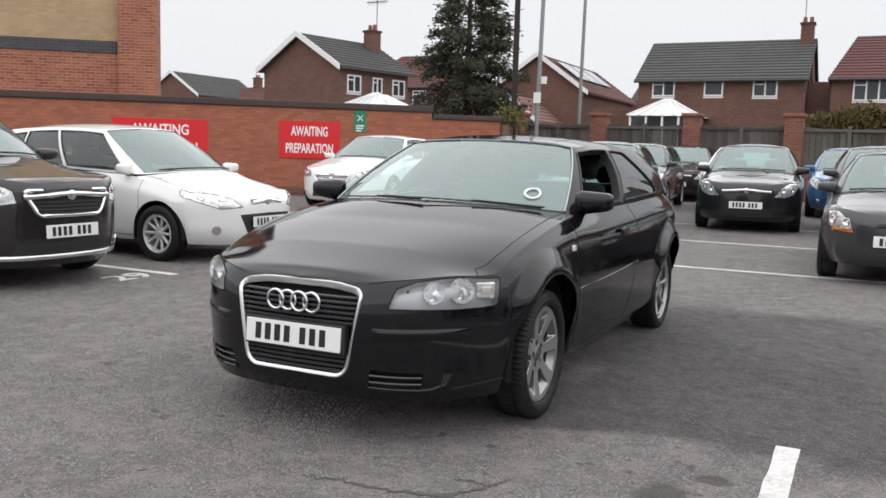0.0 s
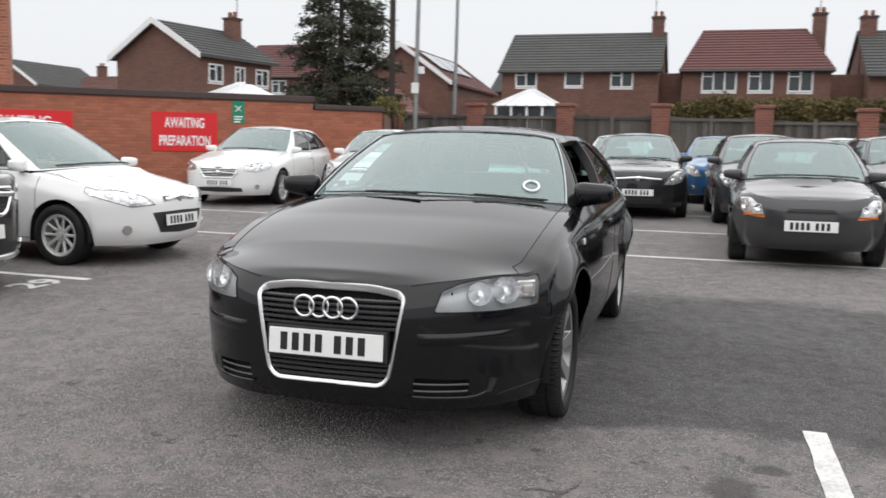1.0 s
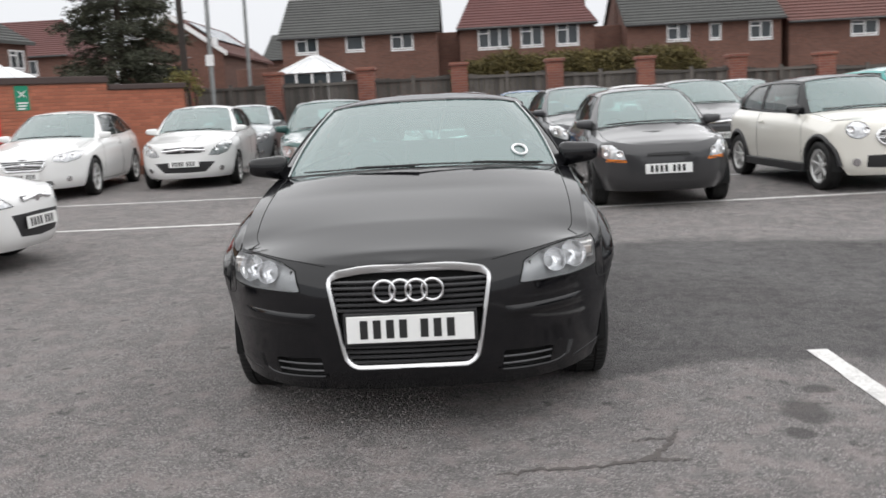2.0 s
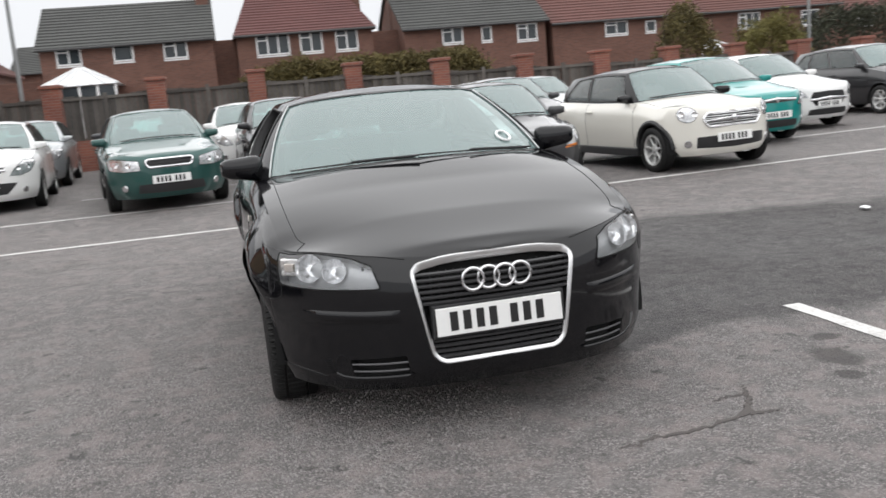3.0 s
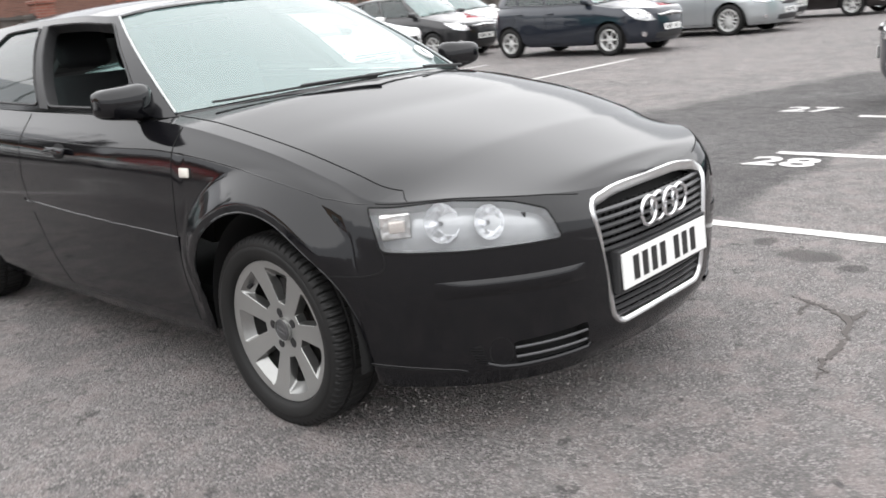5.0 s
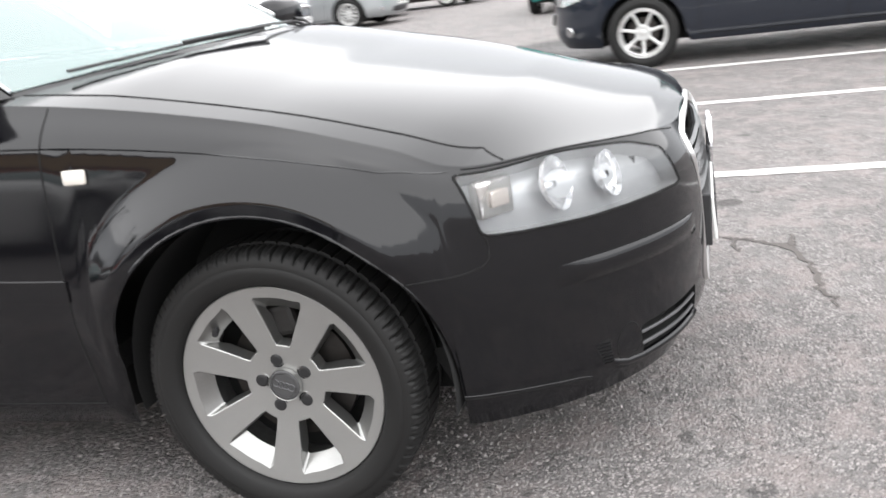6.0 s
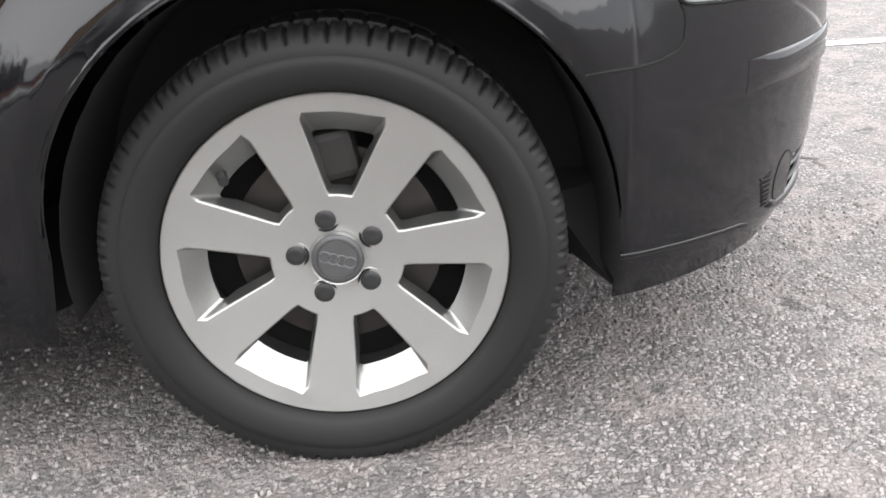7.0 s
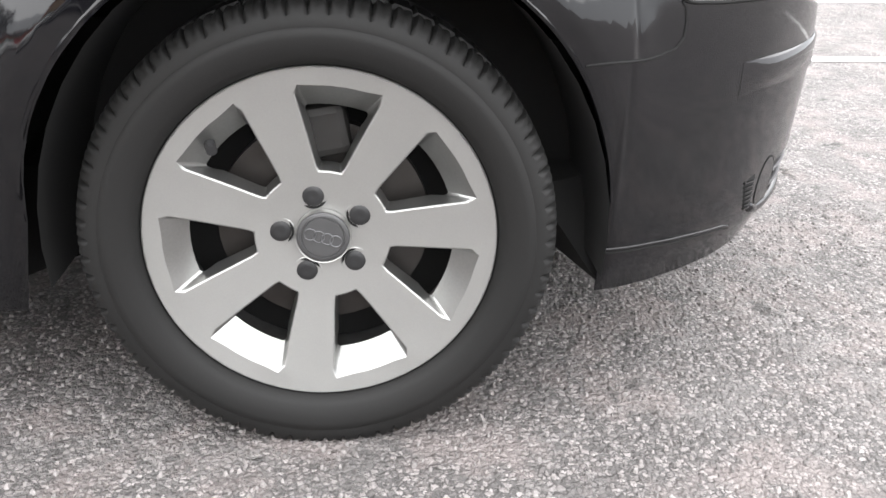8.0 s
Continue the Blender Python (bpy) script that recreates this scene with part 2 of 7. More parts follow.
# ---- ground ----
ASPHALT = asphalt_material()
bm = bmesh.new()
radii = [0] + [0.25 * k for k in range(1, 17)] + [5, 6, 8, 10, 12, 15, 18, 22, 26, 32, 45, 80, 200, 600, 2500]
rings = []
for r in radii:
    rings.append([bm.verts.new((r * math.cos(k * math.tau / 48), -2 + r * math.sin(k * math.tau / 48), G(r * math.cos(k * math.tau / 48), -2 + r * math.sin(k * math.tau / 48)))) for k in range(48)] if r else [bm.verts.new((0, -2, G(0, -2)))])
for a, b in zip(rings, rings[1:]):
    for k in range(48):
        if len(a) == 1:
            bm.faces.new((a[0], b[k], b[(k + 1) % 48]))
        else:
            bm.faces.new((a[k], b[k], b[(k + 1) % 48], a[(k + 1) % 48]))
tagged(part("ground", bm, ASPHALT, smooth=True), "worn grey asphalt of the car park", "ground", kind="structure")

LINE = material("line_paint", (0.72, 0.71, 0.69), (0.42, 0.41, 0.40), rough=0.75, grain=60, patch=5, bump=0.3, mix=0.28)


def painted_line(pts, width=0.1):
    """A worn painted bay line that lies on the asphalt."""
    bm = bmesh.new()
    pts = [Vector(p) for p in pts]
    rows = []
    for a, b in zip(pts, pts[1:]):
        n = max(2, int((b - a).length / 0.12))
        side = Vector((-(b - a).y, (b - a).x)).normalized()
        for i in range(n + 1):
            c = a.lerp(b, i / n)
            w = width / 2
            l, r = c + side * (w + random.uniform(-0.006, 0.006)), c - side * (w + random.uniform(-0.006, 0.006))
            rows.append([bm.verts.new((q.x, q.y, G(q.x, q.y) + 0.004)) for q in (l, r)])
    for a, b in zip(rows, rows[1:]):
        bm.faces.new((a[0], a[1], b[1], b[0]))
    return part("bay_line", bm, LINE)


for pts in ([(-9, 6.2), (11.5, 6.12)], [(-8.2, 9.25), (11, 9.1)], [(-3.5, 12.3), (8, 12.1)], [(-9.5, 2.4), (-3.76, 2.4)],
            [(1.94, 0.12), (1.94, -7)], [(3.92, 0.4), (3.9, -7)], [(5.62, 0.4), (5.6, -7)], [(9.6, 0.4), (9.6, -7)]):
    tagged(painted_line(pts), "worn white painted bay line on the asphalt", "line", group="bay lines", kind="structure")


# ---- boundary wall with coping ----
WALL_AT = pose(-7.75, 15.5, 0.0, 0, 0, 38)   # local x runs along the wall, local -y faces the car park
RED_BRICK = brick_material("red_brick", (0.39, 0.128, 0.075), (0.22, 0.07, 0.043), (0.42, 0.29, 0.21))
DARK_BRICK = brick_material("brown_brick", (0.17, 0.075, 0.048), (0.12, 0.052, 0.036), (0.16, 0.12, 0.1))
COPING = material("coping", (0.075, 0.05, 0.045), (0.045, 0.032, 0.03), rough=0.8, grain=20, bump=0.4)
wall = tagged(part("wall_west", boxed(-16, 0, 0, 0.33, 0, 2.24), RED_BRICK, at=WALL_AT), "red brick boundary wall", "wall", kind="structure")
tagged(part("wall_coping", boxed(-16, 0.03, -0.06, 0.39, 2.24, 2.39, 0.02), COPING, at=WALL_AT), "dark brick-on-edge coping", "coping", kind="structure")
tagged(part("wall_west_low", boxed(0, 1.75, 0.02, 0.31, 0, 2.08), RED_BRICK, at=WALL_AT), "lower stretch of red brick wall", "wall", kind="structure")
tagged(part("wall_coping_low", boxed(0.03, 1.8, -0.04, 0.37, 2.08, 2.2, 0.02), COPING, at=WALL_AT), "dark coping of the lower wall", "coping", kind="structure")
tagged(part("wall_plinth", boxed(-16, 1.75, -0.05, -0.003, 0, 0.34, 0.015), DARK_BRICK, at=WALL_AT), "dark brick plinth", "plinth", kind="structure")
tagged(part("wall_return", boxed(0, 5.5, 0.0, 0.28, 0, 2.02), DARK_BRICK, at=pose(-6.42, 16.86, 0, 0, 0, 107)), "dark brick wall running back to the fence", "wall", kind="structure")

# ---- red signs, emergency sign ----
SIGN_RED = material("sign_red", (0.66, 0.014, 0.018), (0.60, 0.012, 0.015), rough=0.35, patch=2)
WHITE_VINYL = material("white_vinyl", (0.85, 0.85, 0.85), (0.8, 0.8, 0.8), rough=0.4)
SIGN_GREEN = material("sign_green", (0.0, 0.22, 0.12), (0.0, 0.19, 0.1), rough=0.4)


def lettering(text, size, mat, m, parent, name="lettering", depth=0.003, squeeze=1.0):
    cu = bpy.data.curves.new(name, "FONT")
    cu.body, cu.size, cu.extrude, cu.align_x, cu.align_y = text, size, depth, "CENTER", "CENTER"
    cu.offset = size * 0.02
    tmp = bpy.data.objects.new(name, cu)
    me = bpy.data.meshes.new_from_object(tmp)
    bpy.data.objects.remove(tmp)
    me.materials.clear()
    me.materials.append(mat)
    me.transform(Matrix.Diagonal((squeeze, 1, 1, 1)))
    ob = new(name, me)
    ob.parent = parent
    ob.matrix_basis = m
    return ob


def wall_sign(x0, x1, z0, z1, lines):
    t = thing("wall_sign", "red sign with white capitals on the brick wall", "sign", WALL_AT @ pose((x0 + x1) / 2, -0.003, (z0 + z1) / 2), group="wall signs")
    w, h = x1 - x0, z1 - z0
    part("board", boxed(-w / 2, w / 2, -0.02, 0, -h / 2, h / 2, 0.004), SIGN_RED, t)
    for i, s in enumerate(lines):
        ln = len(s)
        lettering(s, h * 0.36, WHITE_VINYL, pose(0, -0.023, h * (0.22 - 0.46 * i), 90, 0, 0), t, squeeze=w * 0.92 / (ln * h * 0.36 * 0.69) if ln > 9 else w * 0.92 / (11 * h * 0.36 * 0.69))
    return t


wall_sign(-3.72, -2.27, 1.03, 1.92, ["AWAITING", "PREPARATION"])
wall_sign(-7.5, -5.37, 0.96, 1.87, ["AWAITING", "PREPARATION"])
t = thing("safety_sign", "green safety sign with white symbol on the brick wall", "sign", WALL_AT @ pose(-1.78, -0.003, 1.96))
part("board", boxed(-0.14, 0.14, -0.015, 0, -0.26, 0.26, 0.003), SIGN_GREEN, t)
bm = bmesh.new()
for a in range(4):
    c, s = math.cos(radians(45 + 90 * a)), math.sin(radians(45 + 90 * a))
    tube(bm, (0.03 * c, -0.018, 0.08 + 0.03 * s), (0.1 * c, -0.018, 0.08 + 0.1 * s), 0.016, 0.006, 6)
box(bm, -0.02, 0.02, -0.02, -0.016, 0.06, 0.1)
part("symbol", bm, WHITE_VINYL, t)
bm = bmesh.new()
for k in range(3):
    box(bm, -0.1, 0.1 - 0.03 * k, -0.018, -0.0155, -0.12 - 0.06 * k, -0.09 - 0.06 * k)
part("text_bar", bm, WHITE_VINYL, t)

# ---- showroom building behind the wall ----
YELLOW_BRICK = brick_material("buff_brick", (0.47, 0.33, 0.19), (0.40, 0.27, 0.15), (0.36, 0.28, 0.2))
BLUE_BRICK = brick_material("blue_brick", (0.075, 0.07, 0.075), (0.05, 0.05, 0.055), (0.12, 0.1, 0.1))
B_AT = WALL_AT @ pose(0, 2.5, 0)
b_top = 8.0
tagged(part("building_wall", boxed(-24, -7.72, 0.1, 6, 0, 3.56), RED_BRICK, at=B_AT), "red brick lower wall of the building", "wall", kind="structure")
tagged(part("building_band", boxed(-24, -7.72, 0.07, 6, 3.56, 3.86), BLUE_BRICK, at=B_AT), "blue brick string course", "wall", kind="structure")
tagged(part("building_upper", boxed(-24, -7.72, 0.1, 6, 3.86, b_top), YELLOW_BRICK, at=B_AT), "buff brick upper wall of the building", "wall", kind="structure")
tagged(part("building_pier", boxed(-7.72, -6.8, -0.12, 1.0, 0, b_top), RED_BRICK, at=B_AT), "red brick corner pier of the building", "wall", kind="structure")
tagged(part("building_roof", boxed(-24.3, -6.4, -0.4, 6.4, b_top, b_top + 0.3), COPING, at=B_AT), "flat roof edge", "roof", kind="structure")

# ---- fence with brick piers ----
WOOD = material("fence_wood", (0.125, 0.112, 0.100), (0.060, 0.054, 0.049), rough=0.9, grain=14, patch=1.2, bump=0.5, island=0.4)
PIER_BRICK = brick_material("pier_brick", (0.24, 0.085, 0.055), (0.17, 0.06, 0.045), (0.2, 0.15, 0.13))
FY = 22.0


def fence_top(x):
    return 2.55 - 0.028 * min(max(0, x - 2), 24)


piers = [-8.0, -5.4, -2.65, 0.1, 2.9, 5.55, 8.2, 10.75, 13.15, 15.5, 17.95, 20.4, 23.0, 25.5, 28.1, 30.7, 33.3, 36, 38.6, 41.2, 43.8]
fence = thing("fence", "weathered grey timber fence between red brick piers", "fence", pose(0, FY, 0), kind="structure")
for i, px in enumerate(piers):
    tp = fence_top(px)
    part("pier", boxed(px - 0.24, px + 0.24, -0.12, 0.36, 0, tp - 0.06), PIER_BRICK, fence)
    part("pier_cap", boxed(px - 0.29, px + 0.29, -0.17, 0.41, tp - 0.06, tp + 0.04, 0.02), PIER_BRICK, fence)
    if i + 1 < len(piers):
        nx = piers[i + 1]
        z1 = min(tp, fence_top(nx)) - 0.28
        part("plinth", boxed(px + 0.24, nx - 0.24, 0.0, 0.22, 0, 1.02), PIER_BRICK, fence)
        bm = bmesh.new()
        n = int((nx - px - 0.5) / 0.15)
        for k in range(n):
            a = px + 0.26 + (nx - px - 0.52) * k / n
            sag = 0.06 * (1 - ((k + 0.5) / n * 2 - 1) ** 2)
            box(bm, a + 0.006, a + (nx - px - 0.52) / n - 0.006, 0.05 + 0.02 * (k % 2), 0.075 + 0.02 * (k % 2), 1.03, z1 - sag + random.uniform(-0.01, 0.01))
        part("boards", bm, WOOD, fence)
        part("rail", boxed(px + 0.24, nx - 0.24, 0.0, 0.05, z1 - 0.14, z1 - 0.07), WOOD, fence)
        part("post", boxed((px + nx) / 2 - 0.05, (px + nx) / 2 + 0.05, -0.02, 0.05, 1.0, z1 + 0.02), WOOD, fence)

# ---- houses ----
HOUSE_BRICK = brick_material("house_brick", (0.160, 0.076, 0.054), (0.115, 0.054, 0.040), (0.14, 0.10, 0.085))
GREY_TILE = tile_material("grey_roof_tile", (0.082, 0.084, 0.08), (0.055, 0.056, 0.054))
RED_TILE = tile_material("red_roof_tile", (0.132, 0.054, 0.049), (0.09, 0.038, 0.036))
BROWN_TILE = tile_material("brown_roof_tile", (0.145, 0.062, 0.052), (0.09, 0.042, 0.036))
UPVC = material("white_upvc", (0.8, 0.8, 0.8), (0.72, 0.72, 0.72), rough=0.35)
PANE = material("house_pane", (0.05, 0.06, 0.065), (0.03, 0.035, 0.04), rough=0.06, patch=0.8)


def window(parent, x, z, w, h, bars=1, y=0.0):
    win = part("window", boxed(x - w / 2 - 0.02, x + w / 2 + 0.02, y - 0.012, y + 0.05, z - h / 2 - 0.09, z - h / 2 - 0.02), UPVC, parent)
    bm = bmesh.new()
    f = 0.07
    box(bm, x - w / 2, x + w / 2, y - 0.05, y + 0.04, z + h / 2 - f, z + h / 2)
    box(bm, x - w / 2, x + w / 2, y - 0.05, y + 0.04, z - h / 2, z - h / 2 + f)
    for k in range(bars + 2):
        c = x - w / 2 + f / 2 + (w - f) * k / (bars + 1)
        box(bm, c - f / 2, c + f / 2, y - 0.048, y + 0.038, z - h / 2 + f, z + h / 2 - f)
    if bars:
        box(bm, x - w / 2 + f, x - w / 2 + (w - f) / (bars + 1), y - 0.046, y + 0.036, z + h * 0.18, z + h * 0.18 + f * 0.8)
    part("frame", bm, UPVC, win)
    for k in range(bars + 1):
        a = x - w / 2 + (w - f) * k / (bars + 1) + f
        part("pane", boxed(a, a + (w - f) / (bars + 1) - f, y - 0.012, y - 0.004, z - h / 2 + f, z + h / 2 - f), PANE, win)
    return win


def house(label, m, w, d, eaves, ridge, tiles, wins, chimneys=(), hip=0.0, gable_front=False, base=0.15):
    """Local x runs along the front, which faces local -y."""
    t = thing("house", label, "house", m)
    bm = bmesh.new()
    ov = 0.3
    if gable_front:
        vs = [(0, 0, base), (w, 0, base), (w, 0, eaves), (w / 2, 0, ridge - 0.12), (0, 0, eaves)]
        a = [bm.verts.new(v) for v in vs]
        b = [bm.verts.new((v[0], d, v[2])) for v in vs]
    else:
        if hip:
            vs = [(0, 0, base), (0, d, base), (0, d, eaves), (0, 0, eaves)]
        else:
            vs = [(0, 0, base), (0, d, base), (0, d, eaves), (0, d / 2, ridge - 0.12), (0, 0, eaves)]
        a = [bm.verts.new(v) for v in vs]
        b = [bm.verts.new((w, v[1], v[2])) for v in vs]
    bm.faces.new(a)
    bm.faces.new(b)
    for i in range(len(a)):
        bm.faces.new((a[i], a[(i + 1) % len(a)], b[(i + 1) % len(a)], b[i]))
    part("wall", bm, HOUSE_BRICK, t)
    th = 0.14

    def slope(quad):
        """A roof slope (two eaves corners, then its ridge) laid in overlapping courses."""
        bm = bmesh.new()
        q = [Vector(p) for p in quad]
        e0, e1, r1, r0 = (q[0], q[1], q[2], q[3]) if len(q) == 4 else (q[0], q[1], q[2], q[2])
        n = max(4, int((r0 - e0).length / 0.30))
        rows = [(0.0, -0.02), (0.0, 0.13)]
        for i in range(1, n):
            rows += [(i / n, 0.075), (i / n, 0.13)]
        rows += [(1.0, 0.075), (1.0, -0.02)]
        skin = [(bm.verts.new(e0.lerp(r0, f) + Vector((0, 0, h))), bm.verts.new(e1.lerp(r1, f) + Vector((0, 0, h)))) for f, h in rows]
        for p, q in zip(skin, skin[1:]):
            bm.faces.new((p[0], p[1], q[1], q[0]))
        bm.faces.new((skin[0][0], skin[-1][0], skin[-1][1], skin[0][1]))
        for side in (0, 1):
            bm.faces.new([p[side] for p in skin])
        part("roof_slope", bm, tiles, t)
    if gable_front:
        k = (ridge - eaves) / (w / 2) * ov
        slope([(-ov, -0.25, eaves - k), (-ov, d + 0.25, eaves - k), (w / 2, d + 0.25, ridge), (w / 2, -0.25, ridge)])
        slope([(w + ov, -0.25, eaves - k), (w + ov, d + 0.25, eaves - k), (w / 2, d + 0.25, ridge), (w / 2, -0.25, ridge)])
    else:
        k = (ridge - eaves) / (d / 2) * ov
        e = eaves - k
        slope([(-0.15, -ov, e), (w + 0.15, -ov, e), (w + 0.15 - hip, d / 2, ridge), (-0.15 + hip, d / 2, ridge)])
        slope([(-0.15, d + ov, e), (w + 0.15, d + ov, e), (w + 0.15 - hip, d / 2, ridge), (-0.15 + hip, d / 2, ridge)])
        if hip:
            slope([(-0.15, -ov, e), (-0.15, d + ov, e), (-0.15 + hip, d / 2, ridge)])
            slope([(w + 0.15, -ov, e), (w + 0.15, d + ov, e), (w + 0.15 - hip, d / 2, ridge)])
    if gable_front:
        bm = bmesh.new()
        for sx in (-1, 1):
            x0 = w / 2 + sx * (w / 2 + ov)
            p = [(x0, -0.3, eaves - k - 0.1), (x0, -0.3, eaves - k + th + 0.03), (w / 2, -0.3, ridge + th + 0.03), (w / 2, -0.3, ridge - 0.12)]
            f = [bm.verts.new(q) for q in p]
            g = [bm.verts.new((q[0], -0.252, q[2])) for q in p]
            bm.faces.new(f)
            bm.faces.new(g)
            for i in range(4):
                bm.faces.new((f[i], f[(i + 1) % 4], g[(i + 1) % 4], g[i]))
        part("bargeboard", bm, UPVC, t)
    else:
        bm = bmesh.new()
        tube(bm, (-0.15, -ov - 0.06, e + 0.02), (w + 0.15, -ov - 0.06, e + 0.02), 0.06, seg=8)
        part("gutter", bm, material("dark_gutter", (0.03, 0.03, 0.03), rough=0.4), t)
    for x, y, cw, top in chimneys:
        c = part("chimney", boxed(x - cw / 2, x + cw / 2, y - 0.3, y + 0.3, eaves, top), HOUSE_BRICK, t)
        part("chimney_cap", boxed(x - cw / 2 - 0.05, x + cw / 2 + 0.05, y - 0.35, y + 0.35, top, top + 0.1), COPING, c)
        bm = bmesh.new()
        for k in (-0.15, 0.15):
            tube(bm, (x + k, y, top + 0.1), (x + k, y, top + 0.38), 0.11, 0.09, 10)
        part("chimney_pot", bm, material("clay_pot", (0.25, 0.09, 0.05), rough=0.8), c)
    for x, z, ww, hh, bars in wins:
        window(t, x, z, ww, hh, bars)
    return t


# ---- row of houses beyond the fence ----
left_house = house("brown brick house with grey gable roof and white bargeboards", pose(-24.9, 30.9, 0, 0, 0, -12.7), 5.2, 4.7, 5.1, 6.58, GREY_TILE, [], [(3.3, 4.1, 0.6, 7.1)], gable_front=True)
for q in (0.95, 2.5, 4.0):
    window(left_house, q, 4.3, 0.9 if q != 2.5 else 0.66, 0.8, 1).matrix_basis = pose(5.2, 0, 0, 0, 0, 90)

house("brown brick house with dark grey roof and white windows", pose(-8.75, 40, 0), 7.75, 7, 5.2, 7.3, GREY_TILE,
      [(1.25, 4.74, 1.1, 0.82, 1), (3.65, 4.74, 0.9, 0.8, 0), (6.0, 4.7, 1.1, 0.82, 1)], [(7.45, 3.2, 0.6, 8.0)])
house("brown brick house with a hipped red tiled roof", pose(0.1, 40, 0), 6.6, 7, 5.2, 7.35, RED_TILE,
      [(1.7, 4.6, 1.6, 1.0, 2), (3.55, 4.6, 1.1, 1.0, 1), (5.3, 4.58, 1.1, 1.0, 1)], [(6.3, 3.2, 0.6, 8.0)], hip=1.0)
house("brown brick house with a weathered grey roof", pose(8.3, 40, 0), 7.5, 7, 4.95, 7.2, GREY_TILE,
      [(2.5, 4.4, 1.1, 0.8, 1), (4.3, 4.35, 0.55, 0.75, 0), (6.5, 4.3, 1.1, 0.85, 1)], [(0.3, 3.2, 0.7, 7.8)])
house("brown brick house with a red-brown tiled roof", pose(16.2, 40, 0), 8.6, 7, 4.7, 6.9, BROWN_TILE, [(3.6, 4.15, 1.3, 0.7, 1), (5.6, 4.1, 0.6, 0.6, 0), (7.2, 4.05, 0.9, 0.7, 1)], [(0.4, 3.2, 0.7, 7.4)])
house("brown brick house with a brown tiled roof", pose(26.2, 43, 0), 9.5, 7, 4.9, 7.0, BROWN_TILE, [(3.5, 4.2, 1.4, 0.9, 2), (7.6, 4.1, 1.2, 0.9, 1)], [(8.4, 3.2, 0.7, 7.6)])
house("brown brick house with a brown tiled roof", pose(38.0, 46, 0), 11, 7, 4.6, 6.8, BROWN_TILE, [(2.2, 3.9, 1.2, 0.8, 1), (7.6, 3.9, 1.2, 0.8, 1)], [(9.8, 3.2, 0.7, 7.4)])

# low brick links that close the gaps between the houses
for x0, x1, h in ((-11.5, -8.75, 3.8), (-1.0, 0.1, 5.1), (6.7, 8.3, 5.0), (15.8, 16.2, 4.6), (24.8, 26.4, 4.3)):
    tagged(part("side_wall", boxed(x0, x1, 41.5, 41.9, 0, h, 0.02), HOUSE_BRICK), "brown brick garden wall between two houses", "wall", kind="structure")


# ---- more houses, conservatories ----
house("brown brick house with a gable and solar panels", pose(-18.4, 44, 0), 5.6, 11, 5.0, 7.0, BROWN_TILE, [], gable_front=True)
t = thing("solar_panel_array", "pale blue-grey solar panels on a brown roof", "solar panel", pose(-15.6, 44, 7.0))
for i in range(3):
    part("panel", boxed(0.7, 2.4, 1.2 + 2.4 * i, 3.3 + 2.4 * i, 0.17, 0.21, 0.01), material("solar_glass", (0.20, 0.225, 0.25), (0.16, 0.18, 0.20), rough=0.25, spec=0.5), t, at=pose(0, 0, 0, 0, 35.5, 0))
house("low brick outbuilding with a pinkish tiled gable", pose(-17.2, 40, 0), 3.0, 4, 3.2, 4.4, material("pink_tile", (0.26, 0.15, 0.13), (0.2, 0.11, 0.1), rough=0.9, grain=6), [], gable_front=True)
house("distant brown house behind the lamp posts", pose(-14.6, 62, 0), 6, 8, 5.6, 7.6, GREY_TILE, [(3, 5, 1.1, 0.9, 1)])
house("distant red-roofed house behind the conifer", pose(-33.0, 52, 0), 8, 8, 6.0, 8.5, RED_TILE, [(2, 5.2, 1.1, 0.9, 1), (5.5, 5.2, 1.1, 0.9, 1)], hip=2.0)
house("distant house with a dark gable and white bargeboards", pose(-59.5, 58, 0), 6, 9, 6.0, 8.0, GREY_TILE, [], gable_front=True)
house("distant low house with a brown roof", pose(-54.5, 62, 0), 8, 8, 5.2, 7.1, BROWN_TILE, [], [(1.5, 4, 0.7, 8.0)])
house("long red brick building at the far end", pose(50.0, 44, 0), 26, 10, 6.6, 8.6, GREY_TILE, [(3, 4.0, 1.4, 1.1, 2), (8, 4.0, 1.4, 1.1, 2), (13, 4.0, 1.4, 1.1, 2)])

CONS = material("conservatory_roof", (0.74, 0.76, 0.77), (0.66, 0.68, 0.7), rough=0.35, patch=3)


